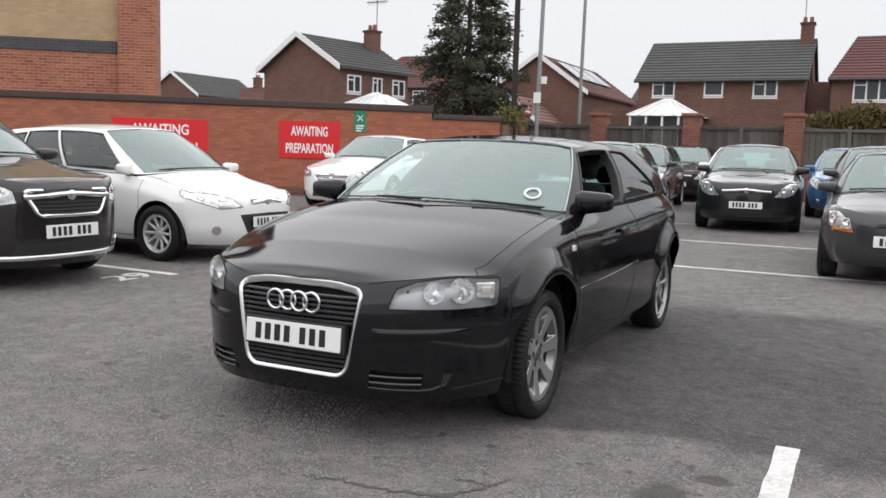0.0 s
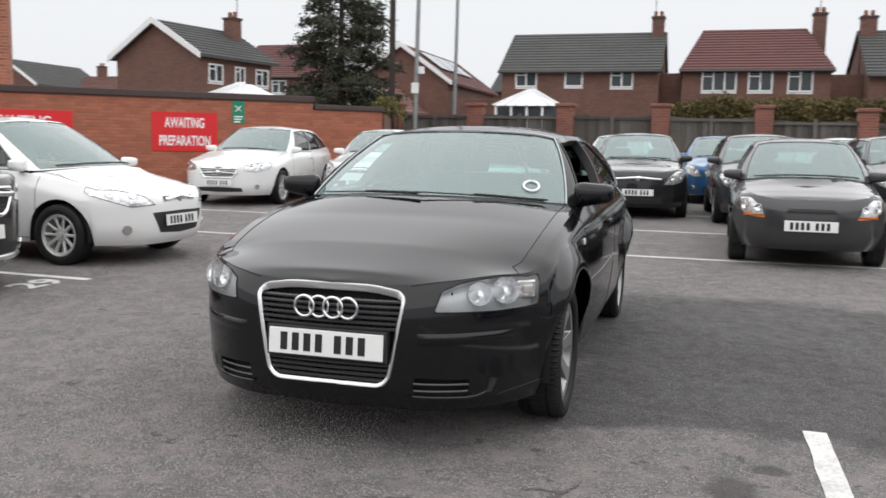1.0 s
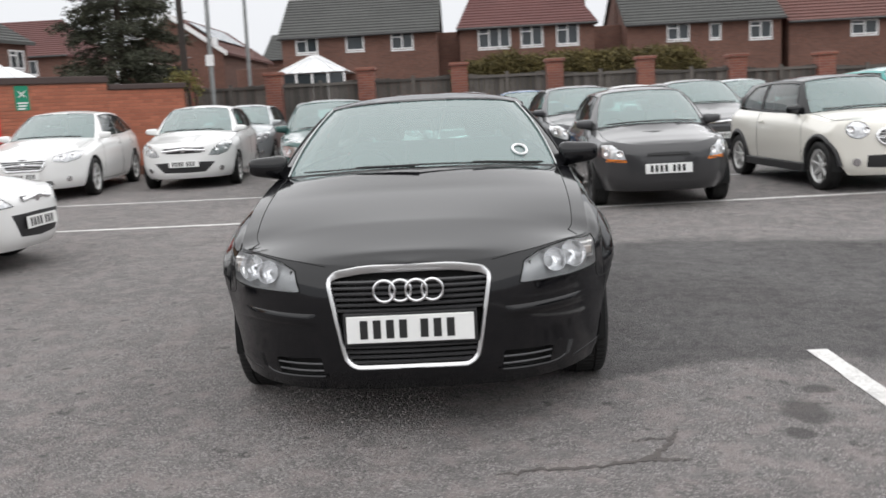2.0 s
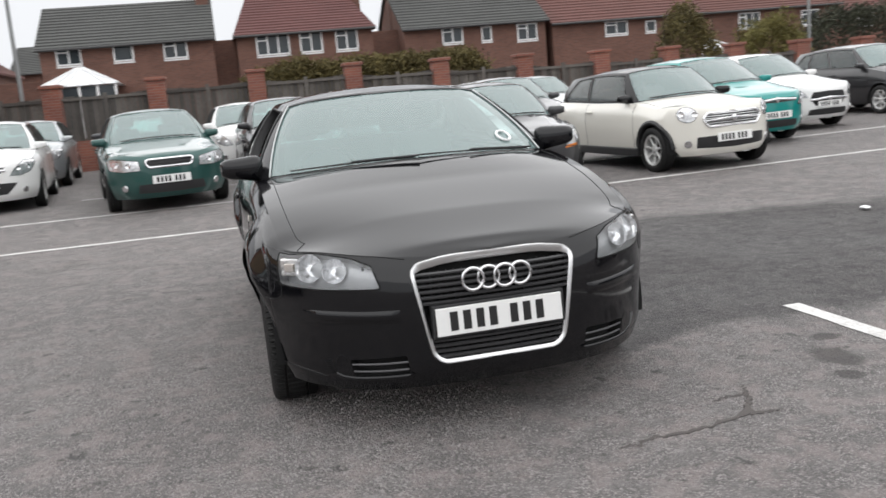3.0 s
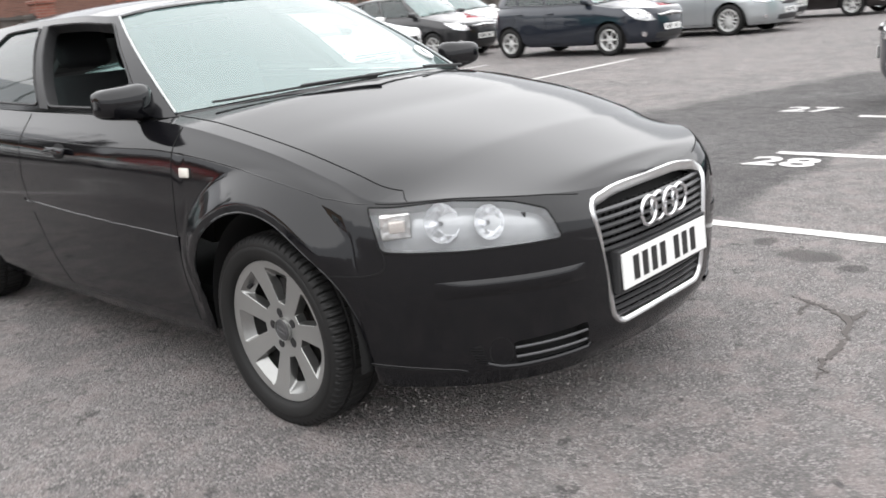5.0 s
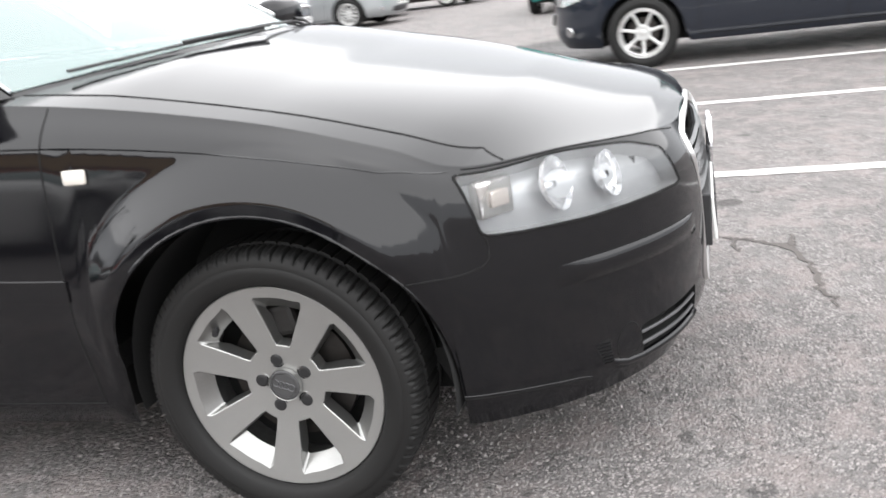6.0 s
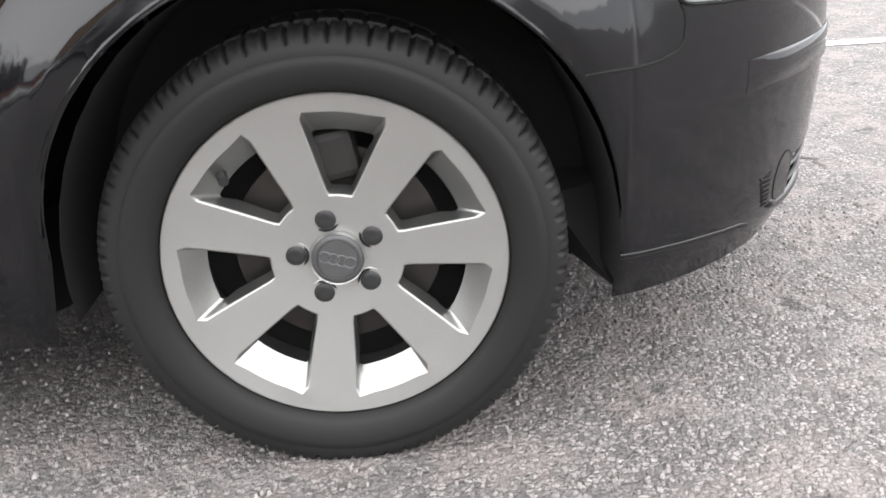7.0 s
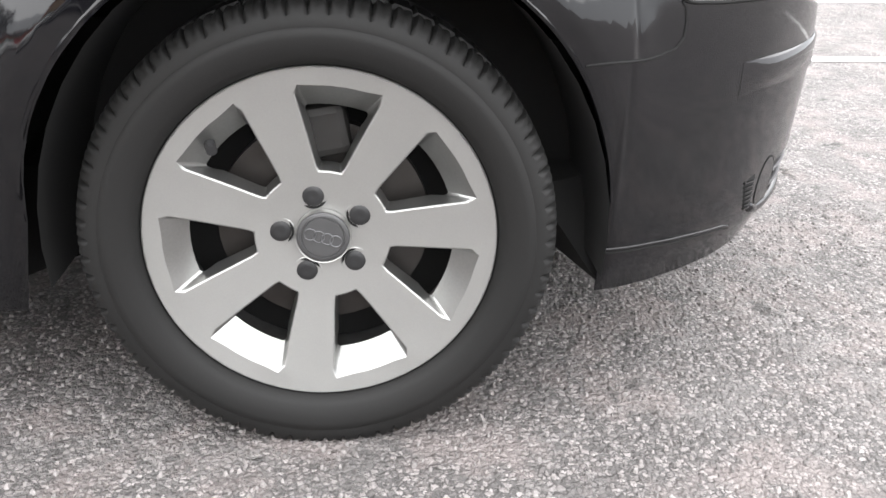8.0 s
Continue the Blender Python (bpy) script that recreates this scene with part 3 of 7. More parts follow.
def conservatory(x, y, w, d, e, r):
    t = thing("conservatory", "white conservatory with a pale hipped roof", "conservatory", pose(x, y, 0), group="conservatories")
    bm = bmesh.new()
    pk = [(0, 0, e), (w, 0, e), (w, d, e), (0, d, e)]
    q = [bm.verts.new(p) for p in pk]
    a, b = bm.verts.new((w * 0.45, d * 0.4, r)), bm.verts.new((w * 0.55, d * 0.7, r))
    for f in ((q[0], q[1], a), (q[1], q[2], b, a), (q[2], q[3], b), (q[3], q[0], a, b), (q[3], q[2], q[1], q[0])):
        bm.faces.new(f)
    rf = part("roof", bm, CONS, t)
    bm = bmesh.new()
    for k in range(7):
        sweep(bm, [(w * k / 6, -0.01, e + 0.03), (w * (0.45 + 0.1 * k / 6), d * 0.4, r + 0.03)], 0.035, 5)
    part("glazing_bar", bm, UPVC, rf)
    part("wall", boxed(0.1, w - 0.1, 0.1, d, 0.15, 1.0), HOUSE_BRICK, t)
    for k in range(5):
        part("window_post", boxed(0.1 + (w - 0.3) * k / 4, 0.2 + (w - 0.3) * k / 4, 0.08, 0.16, 1.0, e), UPVC, t)
    part("pane", boxed(0.1, w - 0.1, 0.11, 0.13, 1.0, e - 0.05), PANE, t)
    return t


conservatory(-8.5, 37.0, 3.3, 3, 3.25, 4.05)
conservatory(-18.5, 27.8, 2.5, 2.4, 3.12, 3.70)
conservatory(24.0, 40.0, 3.0, 2.8, 2.6, 3.3)

# ---- aerials ----
AERIAL = material("aerial_grey", (0.25, 0.25, 0.26), rough=0.5, metal=0.6)
for x, y, z in ((-1.45, 43.2, 8.0), (-20.6, 34.3, 7.2), (6.4, 43.2, 8.0), (10.9, 44, 7.0)):
    t = thing("tv_aerial", "grey metal roof aerial on a mast", "aerial", pose(x, y, z), group="roof aerials")
    bm = bmesh.new()
    tube(bm, (0, 0, -0.6), (0, 0, 1.5), 0.025, seg=6)
    part("mast", bm, AERIAL, t)
    bm = bmesh.new()
    tube(bm, (-0.6, 0, 1.4), (0.6, 0, 1.45), 0.018, seg=6)
    for k in range(8):
        tube(bm, (-0.5 + 0.14 * k, -0.2, 1.4), (-0.5 + 0.14 * k, 0.2, 1.4), 0.01, seg=5)
        tube(bm, (-0.5 + 0.14 * k, 0, 1.25), (-0.5 + 0.14 * k, 0, 1.55), 0.01, seg=5)
    part("boom", bm, AERIAL, t)

# ---- poles ----
STEEL = material("galvanised", (0.30, 0.31, 0.31), (0.22, 0.23, 0.23), rough=0.5, metal=0.5, grain=12)
t = thing("telegraph_pole", "dark tarred wooden telegraph pole behind the wall", "pole", pose(-7.38, 20, 0))
bm = bmesh.new()
tube(bm, (0, 0, 0), (0, 0, 9), 0.095, 0.075, 14)
part("shaft", bm, material("tarred_wood", (0.045, 0.035, 0.03), (0.025, 0.02, 0.018), rough=0.9, grain=20, bump=0.5), t, smooth=40)
bm = bmesh.new()
for k in range(8):
    tube(bm, (0.09, 0, 3 + 0.6 * k), (0.2, 0, 3.02 + 0.6 * k), 0.012, seg=6)
part("step_bolt", bm, STEEL, t)
t = thing("lamp_post", "grey steel lamp post with a camera bracket", "pole", pose(-6.7, 20, 0, 0, 1.0, 0))
bm = bmesh.new()
tube(bm, (0, 0, 0), (0, 0, 1.4), 0.085, seg=14)
tube(bm, (0, 0, 1.4), (0, 0, 8), 0.068, 0.05, 14)
part("column", bm, STEEL, t, smooth=40)
part("bracket", boxed(-0.05, 0.22, -0.06, 0.06, 3.35, 3.42, 0.01), STEEL, t)
bm = bmesh.new()
tube(bm, (0.16, -0.05, 3.5), (0.16, -0.05, 3.3), 0.09, 0.09, 14)
part("camera_dome", bm, UPVC, t, smooth=40)
part("notice", boxed(-0.11, 0.11, -0.09, -0.075, 2.75, 3.05, 0.004), UPVC, t)
t = thing("lamp_post", "slim grey steel lamp post behind the wall", "pole", pose(-6.35, 22.9, 0, 0, 0.6, 0))
bm = bmesh.new()
tube(bm, (0, 0, 0), (0, 0, 1.3), 0.08, seg=14)
tube(bm, (0, 0, 1.3), (0, 0, 8.2), 0.06, 0.045, 14)
part("column", bm, STEEL, t, smooth=40)
t = thing("lamp_post", "slim grey lamp post beyond the fence", "pole", pose(22.3, 27.5, 0))
bm = bmesh.new()
tube(bm, (0, 0, 0), (0, 0, 7.5), 0.07, 0.05, 12)
part("column", bm, STEEL, t, smooth=40)

# ---- planting ----
LEAF = material("conifer_leaf", (0.058, 0.060, 0.036), (0.028, 0.033, 0.019), rough=0.8, grain=9, patch=0.9, island=0.45, mix=0.35)
LEAF_P = material("hedge_leaf", (0.155, 0.125, 0.042), (0.075, 0.064, 0.024), rough=0.8, grain=8, patch=0.8, island=0.4, mix=0.35)
LEAF_Y = material("bush_leaf", (0.20, 0.17, 0.05), (0.10, 0.10, 0.03), rough=0.8, grain=8, patch=1.2, island=0.4)
BARK = material("bark", (0.06, 0.045, 0.035), (0.03, 0.024, 0.02), rough=0.95, grain=14, bump=0.8)


def leaves(sprays, rng, size, per, droop=0.3):
    """Many small leaf blades round given twig points, as one mesh."""
    vs, fs = [], []
    for (x, y, z), d in sprays:
        for _ in range(per):
            o = Vector((x, y, z)) + Vector((rng.gauss(0, 1), rng.gauss(0, 1), rng.gauss(0, 0.8))) * size * 0.9
            ax = (Vector(d) + Vector((rng.gauss(0, 0.6), rng.gauss(0, 0.6), rng.gauss(0, 0.5) - droop))).normalized()
            sd = ax.cross(Vector((rng.gauss(0, 1), rng.gauss(0, 1), rng.gauss(0, 1)))).normalized()
            l, w = size * rng.uniform(0.6, 1.3), size * rng.uniform(0.18, 0.34)
            k = len(vs)
            vs += [tuple(o), tuple(o + ax * l * 0.5 + sd * w), tuple(o + ax * l), tuple(o + ax * l * 0.5 - sd * w)]
            fs.append((k, k + 1, k + 2, k + 3))
    me = bpy.data.meshes.new("leaves")
    me.from_pydata(vs, [], fs)
    return me


def mesh_part(name, me, mat, parent):
    me.materials.append(mat)
    ob = new(name, me)
    ob.parent = parent
    return ob


def conifer(x, y, h, r):
    rng = random.Random(5)
    t = thing("conifer_tree", "tall dark green conifer with drooping ragged branches", "tree", pose(x, y, 0.2))
    bm = bmesh.new()
    tube(bm, (0, 0, 0), (0, 0, h * 0.95), 0.17, 0.02, 10)
    part("trunk", bm, BARK, t, smooth=40)
    bm = bmesh.new()
    spr = []
    for k in range(230):
        q = ((k + rng.random()) / 230) ** 1.2
        z = 0.9 + (h - 1.0) * q
        a = rng.random() * math.tau
        # two leading shoots and a ragged outline
        off = 0.5 if math.cos(a) > -0.2 else -0.45
        ln = r * (1.0 - q) ** 0.85 * rng.choice((0.45, 0.7, 0.9, 1.0, 1.15)) * rng.uniform(0.85, 1.1) + 0.10
        cx = off * max(0, q - 0.5) * 1.2
        tip = Vector((cx + ln * math.cos(a), ln * math.sin(a), z - ln * 0.16 + 0.35 * q))
        sweep(bm, [(cx * 0.6, 0, z), tuple(Vector((cx, 0, z)).lerp(tip, 0.6) + Vector((0, 0, 0.08))), tuple(tip)], 0.014, 4)
        m = max(3, int(ln / 0.17))
        for j in range(m):
            f = 0.2 + 0.8 * (j + 1) / m
            p = Vector((cx, 0, z)).lerp(tip, f) + Vector((0, 0, 0.08 * math.sin(math.pi * f)))
            sp = 0.16 * (1.25 - f) * min(1.0, ln)
            for _ in range(3):
                spr.append((tuple(p + Vector((rng.gauss(0, sp), rng.gauss(0, sp), rng.gauss(-0.06, 0.05)))), (math.cos(a), math.sin(a), -0.25)))
    for cx in (0.36, -0.32):
        for j in range(14):
            spr.append(((cx * (0.8 + 0.02 * j), 0, h - 1.5 + 0.11 * j), (0, 0, 1)))
    part("limb", bm, BARK, t)
    mesh_part("crown", leaves(spr, rng, 0.105, 14, 0.4), LEAF, t)
    return t


conifer(-10.0, 22.4, 8.9, 2.15)


def hedge(name, label, x0, x1, y0, y1, z0, z1, mat, n, seed, cat="hedge", size=0.12):
    rng = random.Random(seed)
    t = thing(name, label, cat)
    spr = []
    for _ in range(n):
        x, y = rng.uniform(x0, x1), rng.uniform(y0, y1)
        e = 1 - 0.5 * abs(2 * (x - x0) / (x1 - x0) - 1) ** (3 if x1 - x0 < 4 else 14)
        top = z0 + (z1 - z0) * e * (0.86 + (0.22 if cat == "bush" else 0.07) * noise.noise(Vector((x * 0.9, y, 3.1))) + 0.06 * noise.noise(Vector((x * 3, 0, 1))))
        z = top - abs(rng.gauss(0, 0.25)) * (top - z0)
        spr.append(((x, y, z), (rng.gauss(0, 0.5), -0.5, 0.6)))
    mesh_part("foliage", leaves(spr, rng, size, 9, -0.1), mat, t)
    bm = bmesh.new()
    for k in range(int((x1 - x0) / 0.7) + 1):
        x = x0 + 0.3 + 0.7 * k
        tube(bm, (min(x, x1 - 0.1), (y0 + y1) / 2, 0.15), (min(x, x1 - 0.1) + rng.gauss(0, 0.1), (y0 + y1) / 2, z1 * 0.85), 0.04, 0.015, 6)
    part("stem", bm, BARK, t)
    return t


hedge("hedge", "clipped olive-brown hedge beyond the fence", -0.4, 8.7, 26.5, 27.5, 0.2, 3.3, LEAF_P, 4200, 2)
hedge("bush", "rounded olive bush beyond the fence", 15.4, 17.8, 26.3, 27.8, 0.2, 4.1, LEAF_P, 900, 3, "bush")
hedge("bush", "yellow-green bush beyond the fence", 18.6, 21.6, 26.3, 27.8, 0.2, 3.7, LEAF_Y, 800, 4, "bush")
hedge("hedge", "tall dark evergreen screen beyond the fence", 23.5, 42, 29, 31, 0.2, 4.1, LEAF, 2200, 6, size=0.16)
hedge("bush", "variegated yellow ivy over the low wall", -7.9, -6.9, 19.2, 19.9, 1.6, 2.75, LEAF_Y, 90, 8, "bush", 0.09)

# ---- marks and litter on the ground ----
CRACK = material("crack_dark", (0.10, 0.088, 0.083), (0.062, 0.056, 0.053), rough=0.95, grain=60)


def crack(pts, w, name="ground_crack"):
    rng = random.Random(int(pts[0][0] * 100))
    bm = bmesh.new()
    rows = []
    p = catmull([(*q, 0) for q in pts], 8 * (len(pts) - 1))
    for i, q in enumerate(p):
        d = (p[min(i + 1, len(p) - 1)] - p[max(i - 1, 0)])
        s = np.array([-d[1], d[0], 0]) / max(np.linalg.norm(d), 1e-6)
        ww = w * rng.uniform(0.3, 1.3) * (0.35 + math.sin(math.pi * i / (len(p) - 1)))
        j = s * rng.gauss(0, w * 0.8)
        rows.append([bm.verts.new((*(q + j + s * k * ww)[:2], G(q[0], q[1]) + 0.003)) for k in (-1, 1)])
    for a, b in zip(rows, rows[1:]):
        bm.faces.new((a[0], a[1], b[1], b[0]))
    return tagged(part(name, bm, CRACK), "dark sealed crack in the asphalt", "crack", group="ground cracks", kind="structure")


crack([(0.30, -1.23), (0.46, -1.20), (0.65, -1.19), (0.85, -1.13), (0.93, -1.04), (0.98, -0.94), (1.02, -0.86)], 0.010)
crack([(0.84, -1.14), (0.90, -1.15), (1.0, -1.16)], 0.010)
crack([(0.82, -0.97), (0.88, -0.955), (0.96, -0.95)], 0.008)


t = thing("litter", "crumpled white paper scrap on the asphalt", "litter", pose(4.26, 2.37, G(4.26, 2.37)))
bm = bmesh.new()
bmesh.ops.create_icosphere(bm, subdivisions=2, radius=0.045)
for v in bm.verts:
    v.co = v.co * (1 + 0.35 * noise.noise(v.co * 18)) 
    v.co.z = v.co.z * 0.35 + 0.024
part("scrap", bm, WHITE_VINYL, t)


def bay_number(text, x, y, turn):
    t = thing("bay_number", "worn white painted bay number on the asphalt", "marking", pose(x, y, G(x, y) + 0.002, 0, 0, turn), group="bay numbers", kind="structure")
    lettering(text, 0.42, LINE, pose(0, 0, 0.001), t, "digits", depth=0.001, squeeze=1.15)


bay_number("28", 3.60, 0.24, -90)
bay_number("29", -4.0, 2.05, 90)
bay_number("27", 5.95, 0.95, -90)

RED_BOARD = material("red_board", (0.6, 0.03, 0.05), (0.5, 0.02, 0.04), rough=0.5)
for x, y, z in ((15.65, 13.2, 1.60), (18.6, 11.8, 1.615), (16.55, 8.15, 1.63), (19.4, 8.5, 1.62)):
    t = thing("roof_board", "small red sales board with a white card on a car roof", "sign", pose(x, y, z), group="roof boards")
    bm = bmesh.new()
    a = [bm.verts.new(p) for p in ((-0.3, -0.12, 0), (0.3, -0.12, 0), (0.3, 0.12, 0), (-0.3, 0.12, 0), (-0.28, -0.01, 0.24), (0.28, -0.01, 0.24), (0.28, 0.01, 0.24), (-0.28, 0.01, 0.24))]
    for f in ((0, 1, 5, 4), (1, 2, 6, 5), (2, 3, 7, 6), (3, 0, 4, 7), (4, 5, 6, 7), (3, 2, 1, 0)):
        bm.faces.new([a[i] for i in f])
    part("board", bm, RED_BOARD, t)
    part("card", boxed(-0.2, 0.2, -0.105, -0.098, 0.04, 0.14), WHITE_VINYL, t, at=pose(0, -0.0, 0.0, -24, 0, 0))


# ---- loose and half-buried chippings by the hatchback's wheel ----
def chippings(x0, x1, y0, y1, count, seed):
    rng = np.random.default_rng(seed)
    k = 5
    ang = np.linspace(0, math.tau, k, endpoint=False)
    r = rng.uniform(0.0024, 0.0058, count)
    cx, cy = rng.uniform(x0, x1, count), rng.uniform(y0, y1, count)
    a = ang[None, :] + rng.uniform(0, math.tau, (count, 1))
    rr = r[:, None] * rng.uniform(0.55, 1.25, (count, k))
    st = rng.uniform(0.6, 1.0, count)[:, None]
    ox, oy = rr * np.cos(a), rr * np.sin(a) * st
    h = r[:, None] * rng.uniform(0.12, 0.75, (count, 1))
    tx, ty = rng.normal(0, 0.18, (count, 1)), rng.normal(0, 0.18, (count, 1))
    low = np.stack([cx[:, None] + ox, cy[:, None] + oy, np.full((count, k), -0.001)], -1)
    fx, fy = 0.62 * ox, 0.62 * oy
    high = np.stack([cx[:, None] + fx, cy[:, None] + fy, h + fx * tx + fy * ty + rng.uniform(0, 0.0008, (count, k))], -1)
    pts = np.concatenate([low, high], 1).reshape(-1, 3)
    gz = 0.010 * np.exp(-((pts[:, 0] + 1.0) ** 2 + (pts[:, 1] + 0.1) ** 2) / 0.7)
    pts[:, 2] += gz + 0.0012
    faces = []
    for i in range(count):
        b = i * 2 * k
        faces += [(b + j, b + (j + 1) % k, b + k + (j + 1) % k, b + k + j) for j in range(k)]
        faces.append(tuple(b + k + j for j in range(k)))
    me = bpy.data.meshes.new("chippings")
    me.from_pydata(pts.tolist(), [], faces)
    me.materials.append(material("chipping_stone", (0.27, 0.252, 0.245), (0.19, 0.177, 0.172), rough=0.8, grain=300, patch=40, bump=0.2, island=0.45))
    ob = new("chippings", me)
    tagged(ob, "pale grey stone chippings worn out of the asphalt", "chippings", "", "stuff")


chippings(-1.75, 0.1, -1.35, 0.75, 8000, 5)

# ---- car shapes: spline surfaces through a few stations ----
def spline1(c, u):
    """Catmull-Rom value of the rows c at u (0 .. len-1), for arrays of u."""
    c = np.asarray(c, float)
    m = len(c) - 1
    u = np.clip(np.asarray(u, float), 0, m)
    k = np.minimum(u.astype(int), m - 1)
    f = (u - k).reshape(u.shape + (1,) * (c.ndim - 1))
    p1, p2 = c[k], c[k + 1]
    p0 = np.where((k > 0).reshape(f.shape), c[np.maximum(k - 1, 0)], 2 * p1 - p2)
    p3 = np.where((k + 2 <= m).reshape(f.shape), c[np.minimum(k + 2, m)], 2 * p2 - p1)
    return 0.5 * (2 * p1 + (p2 - p0) * f + (2 * p0 - 5 * p1 + 4 * p2 - p3) * f * f + (3 * p1 - p0 - 3 * p2 + p3) * f ** 3)


SPEC = dict(fo=0.885, ro=0.745, wb=2.578, hw=0.8825, h=1.388, zb=0.20, nose=0.70, fender=0.735, arch_top=0.865, cowl=0.945, belt=0.965, tail=1.0,
            arch_r=0.39, arch_a=0.37, arch_y=-0.022, flare=0.046, wheel_z=0.308, wheel_y=-0.01, tuck=0.026, wheel_r=0.310, cowl_y=0.30, foot_y=0.57, ws_top=1.06, roof_end=3.0, tail_y=3.26, hood_c=0.985, front_bow=1.0)


def body_grid(S):
    """Control points (station, level, xyz) of the half body from the nose's middle round the side to the tail's middle."""
    hw, fo, wb, ro = S["hw"], S["fo"], S["wb"], S["ro"]
    kx, kf = hw / 0.8825, fo / 0.885
    plan = [(0.0, -0.885), (0.26, -0.868), (0.47, -0.805), (0.655, -0.655), (0.786, -0.455), (0.84, -0.30), (0.855, 0.0), (0.868, 0.45)]
    plan = [(x * kx, y * kf if y < 0 else y) for x, y in plan]
    plan += [(hw, 0.9), (hw, 0.62 * wb), (0.996 * hw, 0.86 * wb), (0.985 * hw, wb), (0.955 * hw, wb + 0.30), (0.89 * hw, wb + 0.68 * ro), (0.70 * hw, wb + 0.89 * ro), (0.36 * hw, wb + 0.98 * ro), (0.0, wb + ro)]
    n = len(plan)
    P = np.array(plan)
    T = np.gradient(P, axis=0)
    T[0], T[-1] = (1, 0), (-1, 0)
    N = np.stack([T[:, 1], -T[:, 0]], 1)
    N /= np.linalg.norm(N, axis=1)[:, None]
    zb, ns, fe, at, co, be, ta = (S[k] for k in ("zb", "nose", "fender", "arch_top", "cowl", "belt", "tail"))
    front = [(0.062 if "flare" in S else 0.085, zb), (0.018 if "flare" in S else 0.03, zb + 0.07), (0.006, zb + 0.17), (0.0, zb + 0.28), (0.006, 0.5 * (zb + 0.28 + ns)), (0.022, ns - 0.055), (0.06, ns)]
    corner = [(0.04 if "flare" in S else 0.085, zb), (0.018 if "flare" in S else 0.035, zb + 0.07), (0.009 if "flare" in S else 0.004, zb + 0.17), (0.001, zb + 0.28), (0.004 if "flare" in S else 0.0, 0.45 * (zb + 0.28) + 0.55 * (fe - 0.05)), (0.018, fe - 0.05), (0.055, fe)]

    lean = (0.003, 0.016) if "flare" in S else (0.002, 0.012)

    def side(top, inset, drop=0.115):
        if drop < 0.1 and "flare" in S:
            return [(0.075, zb), (0.038, zb + 0.07), (0.014, zb + 0.20), (0.0, zb + 0.34), (0.008, 0.5 * (zb + 0.36 + top - drop)), (0.026, top - drop), (inset, top)]
        return [(0.075, zb), (0.038, zb + 0.07), (0.014, zb + 0.20), (0.0, zb + 0.36), (lean[0], 0.5 * (zb + 0.36 + top - 0.12)), (lean[1], top - 0.115), (inset, top)]
    rear = [(0.10, zb + 0.05), (0.03, zb + 0.12), (0.0, zb + 0.25), (0.0, zb + 0.42), (0.05, 0.4 * (zb + 0.42) + 0.6 * (ta - 0.1)), (0.085, ta - 0.10), (0.12, ta)]
    prof = [front, front, [tuple(0.5 * (a + b) for a, b in zip(p, q)) for p, q in zip(front, corner)], corner, [(a, z) for a, z in corner], side(fe + 0.4 * (at - fe), 0.082, 0.042), side(at, 0.08, 0.06), side(co - 0.012, 0.085, 0.085),
            side(be - 0.008, 0.083), side(be, 0.083), side(be + 0.4 * (ta - be), 0.085), side(be + 0.6 * (ta - be), 0.09), side(ta - 0.01, 0.11),
            [tuple(0.5 * (a + b) for a, b in zip(p, q)) for p, q in zip(side(ta, 0.12), rear)], rear, rear, rear]
    C = np.zeros((n, 7, 3))
    for i in range(n):
        for k, (ins, z) in enumerate(prof[i]):
            C[i, k] = (P[i, 0] - (N[i, 0] * ins if 0 < i < n - 1 else 0), P[i, 1] - N[i, 1] * ins, z)
    return C


def body_at(C, s, v):
    """Points of the half body at station s and level v (arrays)."""
    s, v = np.broadcast_arrays(np.asarray(s, float), np.asarray(v, float))
    rows = spline1(C, s.ravel())                      # q, 7, 3
    m = rows.shape[1] - 1
    vv = np.clip(v.ravel(), 0, m)
    k = np.minimum(vv.astype(int), m - 1)
    f = (vv - k)[:, None]
    i = np.arange(len(vv))
    p1, p2 = rows[i, k], rows[i, k + 1]
    p0 = np.where((k > 0)[:, None], rows[i, np.maximum(k - 1, 0)], 2 * p1 - p2)
    p3 = np.where((k + 2 <= m)[:, None], rows[i, np.minimum(k + 2, m)], 2 * p2 - p1)
    q = 0.5 * (2 * p1 + (p2 - p0) * f + (2 * p0 - 5 * p1 + 4 * p2 - p3) * f * f + (3 * p1 - p0 - 3 * p2 + p3) * f ** 3)
    return q.reshape(s.shape + (3,))


def flared(S, p):
    """Swells the side round the wheel arches."""
    if "flare" not in S:
        return p
    p = np.array(p, float)
    for yc in (S["arch_y"], S["wb"] + S["arch_y"]):
        rho = np.hypot((p[..., 1] - yc) / S["arch_a"], (p[..., 2] - S["wheel_z"]) / S["arch_r"])
        w = np.clip((1.31 - rho) / 0.23, 0, 1)
        ang = np.degrees(np.arctan2(p[..., 2] - S["wheel_z"], yc - p[..., 1]))
        fade = np.clip((ang - 14) / 48, 0, 1) if yc < 1 else np.ones(ang.shape)
        fade = fade * fade * (3 - 2 * fade)
        w = (0.8 * w + 0.2 * w * w * (3 - 2 * w)) * np.clip((p[..., 2] - 0.36) / 0.24, 0, 1) * fade
        p[..., 0] += S["flare"] * w
    return p


